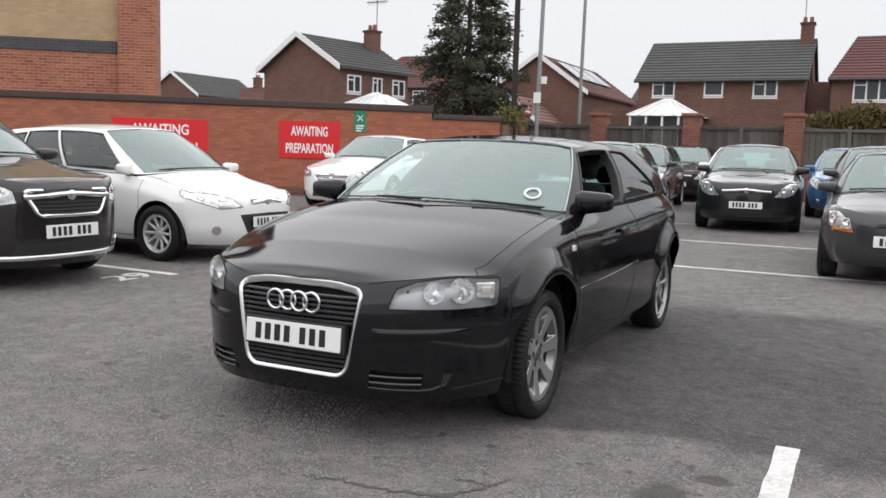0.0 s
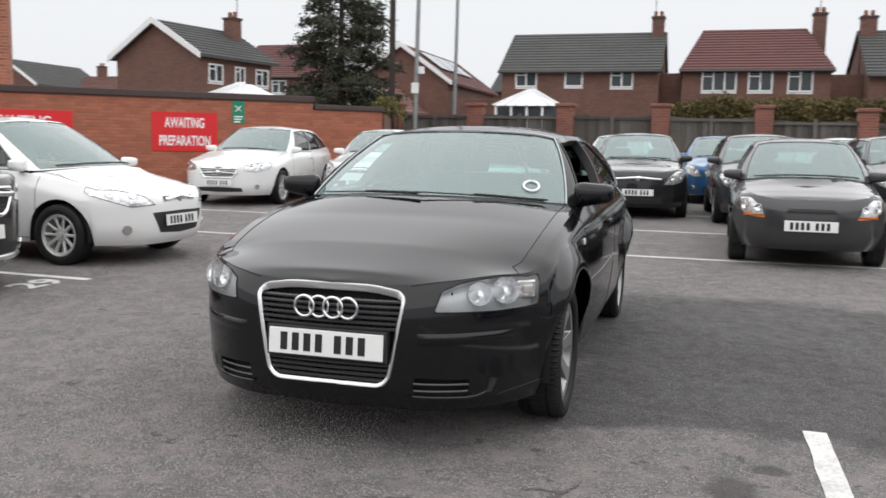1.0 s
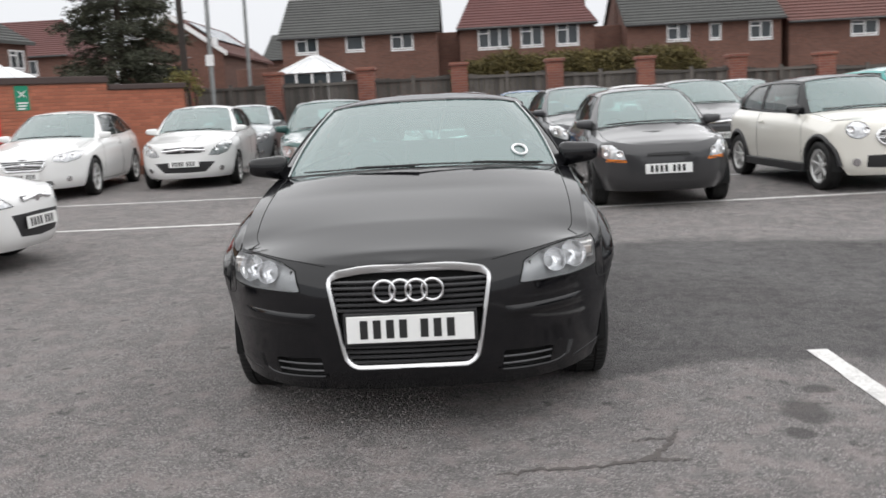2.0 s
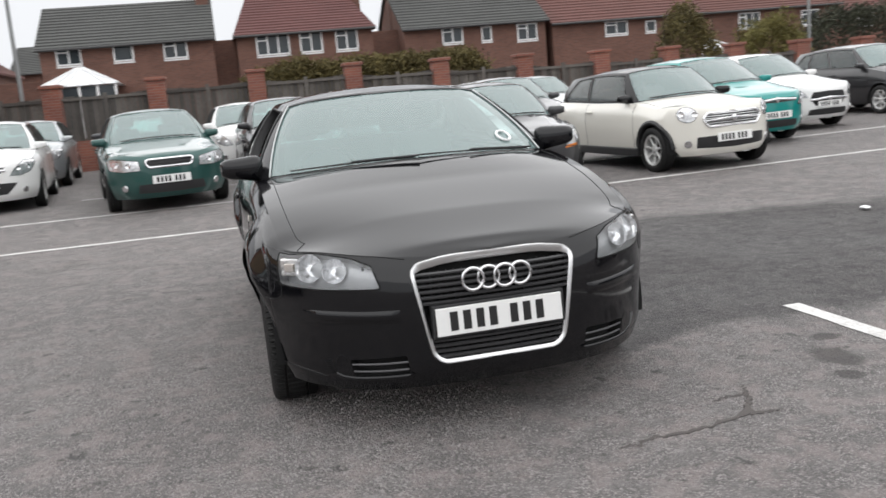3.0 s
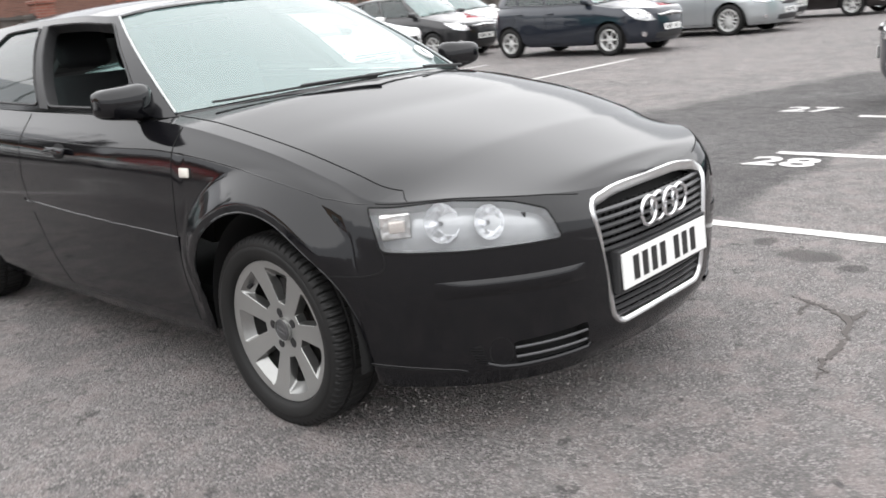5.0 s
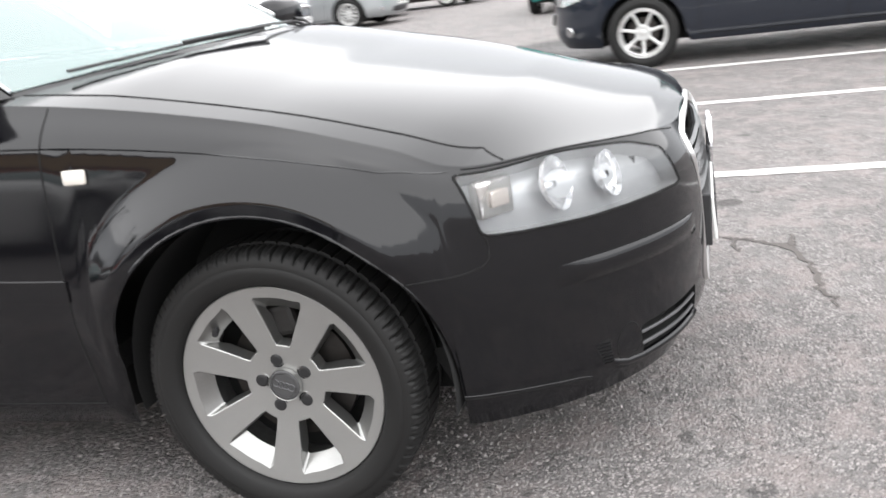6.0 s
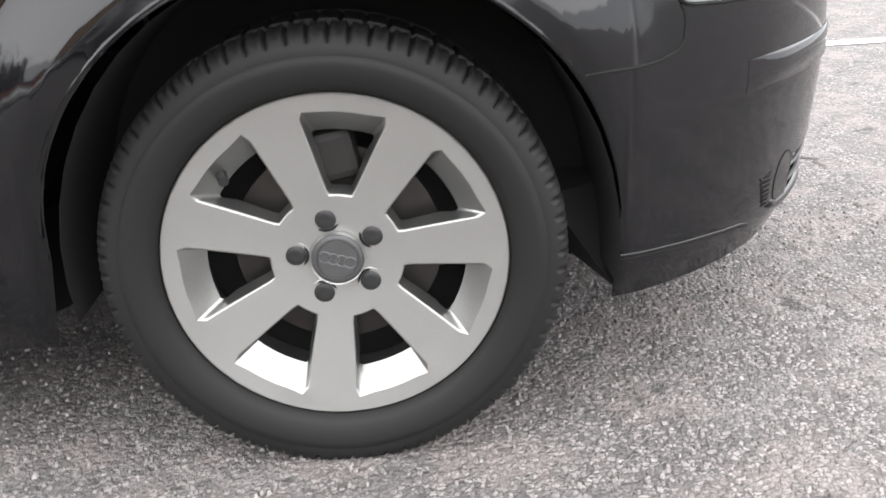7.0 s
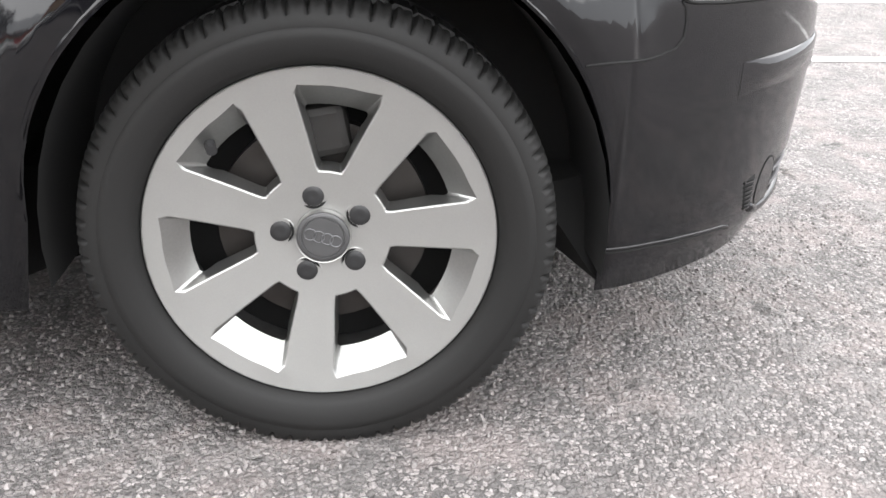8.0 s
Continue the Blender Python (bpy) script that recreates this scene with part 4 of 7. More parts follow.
def glass_keys(S):
    """Base and top curves of the half greenhouse: front middle, windscreen, A-pillar, side, rear screen, rear middle."""
    hw, cy, fy, wt, re, ty, h = S["hw"], S["cowl_y"], S["foot_y"], S["ws_top"], S["roof_end"], S["tail_y"], S["h"]
    co, be, ta, hc = S["cowl"], S["belt"], S["tail"], S["hood_c"]
    xb = hw - 0.083
    base = [(0, cy, hc), (0.36 * hw, cy + 0.2 * (fy - cy), hc - 0.006), (0.66 * hw, cy + 0.62 * (fy - cy), co + 0.4 * (hc - co)), (xb - 0.055, fy, co + 0.004), (xb - 0.012, fy + 0.16, be - 0.004), (xb, fy + 0.5, be),
            (xb + 0.001, 0.55 * fy + 0.45 * ty, be + 0.2 * (ta - be)), (xb - 0.015, 0.25 * fy + 0.75 * ty, be + 0.6 * (ta - be)), (xb - 0.06, ty - 0.28, ta), (0.72 * hw, ty - 0.10, ta), (0.40 * hw, ty - 0.02, ta), (0, ty, ta)]
    xt = 0.645 * hw
    top = [(0, wt, h - 0.042), (0.26 * hw, wt + 0.012, h - 0.046), (0.50 * hw, wt + 0.05, h - 0.06), (xt - 0.03, wt + 0.12, h - 0.078), (xt - 0.005, wt + 0.2, h - 0.075), (xt, wt + 0.4, h - 0.062),
           (xt, 0.5 * wt + 0.5 * re, h - 0.062), (xt - 0.005, 0.2 * wt + 0.8 * re, h - 0.085), (xt - 0.03, re - 0.10, h - 0.105), (0.52 * hw, re - 0.02, h - 0.105), (0.28 * hw, re, h - 0.095), (0, re, h - 0.09)]
    return np.array(base), np.array(top)


def glass_at(B, T, s, h, bulge=0.035):
    s, h = np.broadcast_arrays(np.asarray(s, float), np.asarray(h, float))
    b, t = spline1(B, s.ravel()), spline1(T, s.ravel())
    hh = h.ravel()[:, None]
    p = b + (t - b) * hh
    d = spline1(B, np.minimum(s.ravel() + 0.02, len(B) - 1)) - spline1(B, np.maximum(s.ravel() - 0.02, 0))
    nrm = np.stack([d[:, 1], -d[:, 0], np.zeros(len(d))], 1)
    nrm /= np.linalg.norm(nrm, axis=1)[:, None]
    up = t - b
    up /= np.linalg.norm(up, axis=1)[:, None]
    n3 = nrm - up * np.sum(nrm * up, 1)[:, None]
    n3[:, 0] = np.where(s.ravel() < 1e-6, 0, n3[:, 0])
    p = p + n3 * (bulge * 4 * hh * (1 - hh))
    return p.reshape(s.shape + (3,))

# ---- car materials ----
def paint(name, c, metal=0.0, rough=0.35, coat=1.0):
    return material("paint_" + name, c, tuple(v * 0.93 for v in c), rough=rough, metal=metal, grain=900, patch=1.2, coat=coat, spec=0.15)


def glass_material(name, tint, gloss_ior=1.5, rough=0.0, sky_veil=0.0):
    m = bpy.data.materials.new(name)
    m.use_nodes = True
    n, l = m.node_tree.nodes, m.node_tree.links
    n.clear()
    out, mix, tr, gl, fr = (n.new("ShaderNode" + k) for k in ("OutputMaterial", "MixShader", "BsdfTransparent", "BsdfGlossy", "Fresnel"))
    tr.inputs[0].default_value = (*tint, 1)
    gl.inputs["Roughness"].default_value = rough
    fr.inputs[0].default_value = gloss_ior
    l.new(fr.outputs[0], mix.inputs[0])
    # pale diffuse share: the sky's reflection on the glass, put in as colour
    if sky_veil:
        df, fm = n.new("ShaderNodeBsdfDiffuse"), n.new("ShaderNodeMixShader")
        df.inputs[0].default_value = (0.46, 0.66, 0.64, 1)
        fm.inputs[0].default_value = sky_veil
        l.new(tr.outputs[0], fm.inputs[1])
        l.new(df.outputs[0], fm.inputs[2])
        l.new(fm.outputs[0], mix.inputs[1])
    else:
        l.new(tr.outputs[0], mix.inputs[1])
    l.new(gl.outputs[0], mix.inputs[2])
    l.new(mix.outputs[0], out.inputs[0])
    return m


GLASS = glass_material("car_glass", (0.46, 0.66, 0.63), 1.65, sky_veil=0.03)
# the screen's milky sky glare is mostly this painted share
SCREEN = glass_material("windscreen_glass", (0.66, 0.88, 0.85), 2.05, sky_veil=0.25)
LENS = glass_material("lamp_lens", (0.96, 0.97, 0.98), 1.55)
BLACK = material("paint_black", (0.0050, 0.0050, 0.0060), (0.0038, 0.0038, 0.0048), rough=0.5, grain=900, patch=1.2, coat=0.9, spec=0.0)
TRIM = material("black_plastic", (0.022, 0.022, 0.023), (0.014, 0.014, 0.015), rough=0.55, grain=300, bump=0.1)
VENT_GREY = material("vent_grey", (0.13, 0.13, 0.135), (0.10, 0.10, 0.105), rough=0.3, metal=0.3, grain=200)
GAP = material("shut_line_black", (0.003, 0.003, 0.003), rough=0.9)
RUBBER = material("tyre_rubber", (0.0088, 0.0088, 0.0088), (0.0125, 0.0122, 0.0118), rough=0.62, grain=300, patch=5, bump=0.03, spec=0.3)
ALLOY = material("alloy_silver", (0.40, 0.40, 0.39), (0.355, 0.355, 0.345), rough=0.38, metal=0.75, grain=500, patch=12)
CHROME = material("chrome", (0.78, 0.78, 0.79), (0.72, 0.72, 0.73), rough=0.12, metal=1.0)
SATIN = material("satin_chrome", (0.72, 0.72, 0.72), (0.66, 0.66, 0.66), rough=0.28, metal=1.0)
DISC = material("brake_steel", (0.07, 0.066, 0.063), (0.04, 0.035, 0.032), rough=0.5, metal=0.8, grain=30)
INTERIOR = material("interior_black", (0.022, 0.022, 0.023), (0.015, 0.015, 0.015), rough=0.8, grain=200, bump=0.2)
CLOTH = material("seat_cloth", (0.028, 0.028, 0.03), (0.018, 0.018, 0.02), rough=0.95, grain=400, bump=0.3)
HOUSING = material("lamp_grey", (0.50, 0.505, 0.51), (0.40, 0.405, 0.41), rough=0.3, metal=0.3)
BOWL = material("reflector_bright", (0.97, 0.97, 0.98), (0.90, 0.91, 0.92), rough=0.14, metal=0.75, grain=45, bump=0.6)
AMBER = material("amber_lens", (0.75, 0.22, 0.03), (0.65, 0.18, 0.02), rough=0.2, coat=1)
REDLENS = material("red_lens", (0.4, 0.01, 0.012), (0.3, 0.01, 0.01), rough=0.15, coat=1)
PLATE = material("plate_white", (0.80, 0.80, 0.78), (0.74, 0.74, 0.73), rough=0.3, coat=0.5)
PLATE_Y = material("plate_yellow", (0.75, 0.55, 0.03), (0.7, 0.5, 0.03), rough=0.3)
PLATE_BLACK = material("plate_black", (0.012, 0.012, 0.012), rough=0.4)
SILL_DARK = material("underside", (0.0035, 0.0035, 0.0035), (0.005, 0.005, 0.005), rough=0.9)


def inside_poly(p, poly):
    x, y, c = p[0], p[1], False
    for (x0, y0), (x1, y1) in zip(poly, poly[1:] + poly[:1]):
        if (y0 > y) != (y1 > y) and x < (x1 - x0) * (y - y0) / (y1 - y0) + x0:
            c = not c
    return c


def flat_patch(us, rows, cuts):
    """A flat mesh over stations us with rows(u) -> list of v, cut along the edges of each polygon."""
    bm = bmesh.new()
    g = [[bm.verts.new((u, v, 0)) for v in rows(u)] for u in us]
    for a, b in zip(g, g[1:]):
        for k in range(len(a) - 1):
            bm.faces.new((a[k], b[k], b[k + 1], a[k + 1]))
    for poly in cuts:
        xs, ys = [p[0] for p in poly], [p[1] for p in poly]
        x0, x1, y0, y1 = min(xs) - 1e-3, max(xs) + 1e-3, min(ys) - 1e-3, max(ys) + 1e-3
        for (ax, ay), (bx, by) in zip(poly, poly[1:] + poly[:1]):
            if abs(ax - bx) + abs(ay - by) < 1e-6:
                continue
            ex0, ex1, ey0, ey1 = min(ax, bx) - 0.05, max(ax, bx) + 0.05, min(ay, by) - 0.05, max(ay, by) + 0.05
            fs = [f for f in bm.faces if max(v.co.x for v in f.verts) > ex0 and min(v.co.x for v in f.verts) < ex1 and max(v.co.y for v in f.verts) > ey0 and min(v.co.y for v in f.verts) < ey1]
            geom = list({e for f in fs for e in f.edges}) + list({v for f in fs for v in f.verts}) + fs
            if fs:
                bmesh.ops.bisect_plane(bm, geom=geom, plane_co=(ax, ay, 0), plane_no=(by - ay, ax - bx, 0), dist=1e-6)
    return bm


def take(bm, test):
    """Vertices (u, v) and faces of those faces whose middle passes test."""
    vs, idx, fs = [], {}, []
    for f in bm.faces:
        c = f.calc_center_median()
        if not test((c.x, c.y)):
            continue
        q = []
        for v in f.verts:
            if v not in idx:
                idx[v] = len(vs)
                vs.append((v.co.x, v.co.y))
            q.append(idx[v])
        fs.append(q)
    return np.array(vs) if vs else np.zeros((0, 2)), fs


def mesh_of(points, faces, mirror=True):
    """A bmesh of a half shape and its mirror image."""
    bm = bmesh.new()
    for sx in ((1, -1) if mirror else (1,)):
        vs = [bm.verts.new((sx * p[0], p[1], p[2])) for p in points]
        for f in faces:
            try:
                bm.faces.new([vs[i] for i in (f if sx > 0 else f[::-1])])
            except ValueError:
                pass
    bmesh.ops.remove_doubles(bm, verts=bm.verts, dist=4e-4)
    return bm


def halves(name, pts, faces, mat, parent, label="", smooth=50):
    """One part where the shape spans the middle, else one part a side."""
    if np.abs(pts[:, 0]).min() < 0.03:
        return [part(name, mesh_of(pts, faces), mat, parent, label, smooth=smooth)]
    out = []
    for sx in (1, -1):
        q = pts.copy()
        q[:, 0] *= sx
        out.append(part(name, mesh_of(q, faces, False), mat, parent, label, smooth=smooth))
    return out


def normals_at(fn, u, v, eps=0.01):
    du = fn(u + eps, v) - fn(u - eps, v)
    dv = fn(u, v + eps) - fn(u, v - eps)
    n = np.cross(du, dv)
    n /= np.maximum(np.linalg.norm(n, axis=-1, keepdims=True), 1e-9)
    return n


def side_normal(S, fn, u, v):
    """Outward normals, whatever the patch's handedness."""
    n = normals_at(fn, u, v)
    p = fn(u, v)
    c = np.array([0, S["wb"] / 2, 0.5])
    return n * np.sign(np.sum(n * (p - c), -1, keepdims=True))


def seam(parent, pts, r=0.0022, mat=None, name="shut_line", mirror=True):
    for sx in ((1, -1) if mirror else (1,)):
        bm = bmesh.new()
        sweep(bm, [(sx * p[0], p[1], p[2]) for p in pts], r, 5)
        ob = part(name, bm, mat or GAP, parent, smooth=70)
    return ob


# ---- wheels ----
def lathe(bm, prof, seg=48, warp=None):
    """Turns a profile of (x along the axle, radius) round the x axis."""
    rings = []
    for k in range(seg):
        a = k * math.tau / seg
        ring = []
        for i, (x, r) in enumerate(prof):
            rr = r + (warp(i, k) if warp else 0)
            ring.append(bm.verts.new((x, rr * math.cos(a), rr * math.sin(a))))
        rings.append(ring)
    for k in range(seg):
        a, b = rings[k], rings[(k + 1) % seg]
        for i in range(len(prof) - 1):
            bm.faces.new((a[i], b[i], b[i + 1], a[i + 1]))


def rim_face(spokes, r_hub, r_in, r_out, r_rim, w_in, w_out, depth_fn, fine, twin=False):
    """A wheel's spoked face, as a sheet with openings."""
    bm = bmesh.new()
    rs = [r_hub * 0.2, r_hub, 0.5 * (r_hub + r_in), r_in, r_in + 0.008, r_in + 0.25 * (r_out - r_in), r_in + 0.5 * (r_out - r_in), r_in + 0.75 * (r_out - r_in), r_out - 0.008, r_out, 0.5 * (r_out + r_rim), r_rim]
    nw, nsp = (5, 5) if fine else (2, 2)
    cols = []
    for k in range(spokes):
        for j in range(nw):
            cols.append((k, "w", j / nw))
        for j in range(nsp):
            cols.append((k, "s", j / nsp))
    ring_of = []
    for k, kind, f in cols:
        ring = []
        for i, r in enumerate(rs):
            q = min(max((r - r_in) / (r_out - r_in), 0), 1)
            sw = (w_in + (w_out - w_in) * q) / max(r, r_in)
            half = math.pi / spokes - sw / 2
            if i in (3, 9):
                half *= 0.93 if fine else 0.80
            mid = k * math.tau / spokes
            a = mid - half + 2 * half * f if kind == "w" else mid + half + (math.tau / spokes - 2 * half) * f
            ring.append(bm.verts.new((depth_fn(r), -r * math.sin(a), r * math.cos(a))))
        ring_of.append(ring)
    for c in range(len(cols)):
        a, b = ring_of[c], ring_of[(c + 1) % len(cols)]
        for i in range(len(rs) - 1):
            if cols[c][1] == "w" and 3 <= i < 9:
                continue
            bm.faces.new((a[i], b[i], b[i + 1], a[i + 1]))
    return bm


def deepen(bm, spokes, depth=0.030):
    """Gives each opening of a rim's face sloping walls that narrow towards the back."""
    rim = [e for e in bm.edges if len(e.link_faces) == 1 and 0.07 < e.verts[0].co.yz.length < 0.215]
    made = bmesh.ops.extrude_edge_only(bm, edges=rim)["geom"]
    for g in made:
        if isinstance(g, bmesh.types.BMFace):
            g.material_index = 1
    for v in [g for g in made if isinstance(g, bmesh.types.BMVert)]:
        r = v.co.yz.length
        a = math.atan2(-v.co.y, v.co.z)
        mid = round(a / (math.tau / spokes)) * math.tau / spokes
        f = min(1.0, max(0.0, (r - 0.09) / 0.109))
        r2 = r + 0.004 - 0.034 * max(0.0, f - 0.55) / 0.45
        a2 = mid + (a - mid) * 0.88
        v.co = (v.co.x - depth, -r2 * math.sin(a2), r2 * math.cos(a2))


def road_wheel(parent, at, R, rim_r, width, spokes, mat, fine=False, turn=0.0, name="wheel"):
    """A wheel whose outer face looks along +x; at: its hub's pose."""
    w = new(name)
    w.parent = parent
    w.matrix_basis = at
    hw = width / 2
    bm = bmesh.new()
    rv = rim_r - 0.0068 if fine else rim_r
    prof = [(hw * 0.70, rv - 0.010), (hw * 0.73, rv + 0.002), (hw * 0.86, rv + 0.005), (hw * 0.93, rv + 0.014), (hw * 1.0, rim_r + 0.40 * (R - rim_r)), (hw * 0.985, R - 0.036), (hw * 0.962, R - 0.0335), (hw * 0.962, R - 0.027), (hw * 0.925, R - 0.0185), (hw * 0.922, R - 0.0180), (hw * 0.90, R - 0.013), (hw * 0.82, R - 0.005), (hw * 0.66, R - 0.001), (hw * 0.47, R), (hw * 0.45, R - 0.007), (hw * 0.37, R - 0.007), (hw * 0.35, R + 0.0005), (-hw * 0.35, R + 0.0005), (-hw * 0.37, R - 0.007), (-hw * 0.45, R - 0.007), (-hw * 0.47, R), (-hw * 0.88, R - 0.010), (-hw * 1.0, R - 0.05), (-hw * 0.85, rim_r)]
    seg = 450 if fine else 40
    if fine:
        def warp(i, k):
            if k % 6 == 0 and 7 <= i <= 13:
                return (-0.0006, -0.0022, -0.0045, -0.0075, -0.0085, -0.008, -0.007)[i - 7]
            if k % 6 == 3 and 10 <= i <= 13:
                return -0.0022
            return -0.005 if i in (16, 17) and k % 7 == 0 else 0
    else:
        warp = None
    lathe(bm, prof, seg, warp)
    if fine:
        # the tread lies flat on the ground, the wall above it bulges a little
        for v in bm.verts:
            if v.co.z < -(R - 0.04) and v.co.x > 0:
                v.co.x += 0.004 * min(1.0, (-v.co.z - R + 0.04) / 0.03)
            v.co.z = max(v.co.z, -at.translation.z - 0.001 + (G(at.translation.x, at.translation.y) if at.translation.x < 0 else 0))
    part("tyre", bm, RUBBER, w, smooth=40)
    bm = bmesh.new()
    f = hw * 0.80
    k = rim_r / 0.232

    def depth(r):
        q = r / rim_r
        return f - 0.031 + 0.030 * q ** 1.6
    if fine:
        lathe(bm, [(depth(rv - 0.001), rv - 0.001), (depth(rv) - 0.001, rv + 0.0004), (f - 0.016, rv + 0.001)], 140)
    else:
        lathe(bm, [(f - 0.012, rim_r - 0.012), (f, rim_r - 0.008), (f + 0.004, rim_r - 0.003), (f + 0.003, rim_r + 0.001), (f - 0.008, rim_r - 0.001)], 36)
    part("rim_lip", bm, mat, w, smooth=40)
    bm = bmesh.new()
    lathe(bm, [(f - 0.004 - (rim_r - rv), rv - 0.018), (f - 0.03, rv - 0.024), (f - 0.08, rim_r - 0.034), (-hw * 0.8, rim_r - 0.03)], 72 if fine else 24)
    part("barrel", bm, material("barrel_grey", (0.16, 0.16, 0.16), (0.09, 0.088, 0.085), rough=0.5, metal=0.6, grain=60, patch=9) if fine else mat, w, smooth=40)
    if fine:
        bm = rim_face(spokes, 0.040, 0.089 * k, 0.202 * k, rv - 0.001, 0.050, 0.071, depth, True)
        deepen(bm, spokes)
    else:
        bm = rim_face(spokes, 0.035, 0.075 * k, 0.200 * k, rim_r - 0.014, 0.030, 0.026, depth, False)
    sp = part("spokes", bm, mat, w, smooth=30)
    if fine:
        sp.data.materials.append(material("alloy_pocket", (0.33, 0.33, 0.32), (0.27, 0.27, 0.265), rough=0.28, metal=0.9, grain=300, patch=20))
    sp.matrix_basis = pose(0, 0, 0, turn, 0, 0)
    if not fine:
        md = sp.modifiers.new("thick", "SOLIDIFY")
        md.thickness, md.offset = 0.026, -1
    else:
        bv = sp.modifiers.new("edge", "BEVEL")
        bv.width, bv.segments, bv.limit_method, bv.angle_limit = 0.0022, 2, "ANGLE", radians(40)
    bm = bmesh.new()
    d0 = depth(0.03)
    lathe(bm, [(d0 + 0.0115, 0.0), (d0 + 0.0115, 0.0265), (d0 + 0.0105, 0.0272), (d0 + 0.0105, 0.0284), (d0 + 0.012, 0.029), (d0 + 0.012, 0.031)] + [(d0 + 0.010, 0.0345), (d0 - 0.004, 0.036)] if fine else [(d0 + 0.012, 0.0), (d0 + 0.012, 0.026), (d0 + 0.010, 0.0295), (d0 - 0.004, 0.031)], 40 if fine else 12)
    part("hub_cap", bm, material("hub_grey", (0.10, 0.10, 0.102), rough=0.45, metal=0.5) if fine else mat, w, smooth=40)
    if fine:
        bm = bmesh.new()
        for j in range(4):
            cy = 0.0115 * (1.5 - j)
            sweep(bm, [(d0 + 0.0122, cy + 0.0078 * math.cos(a * math.tau / 20), 0.0078 * math.sin(a * math.tau / 20)) for a in range(20)], 0.0007, 4, True)
        part("emblem", bm, material("hub_emblem", (0.16, 0.16, 0.165), rough=0.4, metal=0.6), w, at=pose(0, 0, 0, -17, 0, 0))
        bm = bmesh.new()
        lathe(bm, [(d0 + 0.0105, 0.0352), (d0 + 0.0112, 0.0362), (d0 + 0.002, 0.0372)], 40)
        part("hub_ring", bm, mat, w, smooth=60)
        bolt_mat = material("bolt_grey", (0.030, 0.030, 0.031), (0.022, 0.022, 0.023), rough=0.4, metal=0.3)
        for j in range(5):
            a = radians(-11.5 + 72 * j)
            b = bmesh.new()
            lathe(b, [(0.0062, 0.0), (0.0070, 0.006), (0.0068, 0.0105), (0.0050, 0.0140), (0.002, 0.0148), (-0.004, 0.0150)], 18)
            part("wheel_bolt", b, bolt_mat, w, smooth=40, at=pose(d0 - 0.002, 0.056 * math.sin(a), 0.056 * math.cos(a)))
            b = bmesh.new()
            lathe(b, [(0.0018, 0.0178), (0.0030, 0.0184), (0.0030, 0.0190), (0.0005, 0.0206), (-0.004, 0.0208)], 24)
            part("bolt_seat", b, mat, w, "silver chamfer", smooth=60, at=pose(d0 - 0.001, 0.056 * math.sin(a), 0.056 * math.cos(a)))
            b = bmesh.new()
            lathe(b, [(0.0016, 0.0148), (0.0018, 0.0180)], 24)
            part("bolt_recess", b, GAP, w, at=pose(d0 - 0.0005, 0.056 * math.sin(a), 0.056 * math.cos(a)))
        bm = bmesh.new()
        tube(bm, (f - 0.045, -0.143, 0.134), (f - 0.020, -0.134, 0.125), 0.0045, 0.0045, 10)
        tube(bm, (f - 0.024, -0.136, 0.127), (f - 0.008, -0.131, 0.122), 0.0075, 0.007, 12)
        part("valve", bm, TRIM, w)
    bm = bmesh.new()
    lathe(bm, [(f - 0.075, 0.05), (f - 0.073, 0.142 * k), (f - 0.095, 0.142 * k), (f - 0.095, 0.05)], 48 if fine else 20)
    part("brake_disc", bm, DISC, w, smooth=40)
    bm = bmesh.new()
    lathe(bm, [(f - 0.055, 0.0), (f - 0.055, 0.075 * k), (f - 0.075, 0.08 * k)], 32 if fine else 14)
    part("brake_hat", bm, material("hat_rust", (0.035, 0.025, 0.021), (0.025, 0.021, 0.02), rough=0.8), w, smooth=40)
    if fine:
        b = boxed(f - 0.105, f - 0.05, -0.045, 0.06, 0.095, 0.165, 0.012)
        part("brake_caliper", b, material("caliper_grey", (0.030, 0.029, 0.028), (0.02, 0.018, 0.017), rough=0.6, metal=0.4), w, at=pose(0, 0, 0, 10, 0, 0))
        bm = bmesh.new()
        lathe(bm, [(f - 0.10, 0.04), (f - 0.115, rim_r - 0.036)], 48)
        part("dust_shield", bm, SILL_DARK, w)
    return w


BARS = []


def number_plate(parent, at, yellow=False, w=0.52):
    p = part("number_plate", boxed(-w / 2, w / 2, -0.004, 0.004, -0.0555, 0.0555, 0.003), PLATE_Y if yellow else PLATE, parent, "yellow plate with dark bars" if yellow else "white plate with dark bars", at=at)
    if not BARS:
        BARS.append(part("bar", boxed(0, 0.032, -0.0055, -0.0042, -0.038, 0.038), PLATE_BLACK, p, at=pose(-0.205, 0, 0)))
        ks = range(1, 7)
    else:
        ks = range(7)
    for k in ks:
        b = new("bar", BARS[0].data)
        b.parent = p
        b.matrix_basis = pose(-0.205 + 0.0535 * k + (0.033 if k > 3 else 0), 0, 0)
    return p


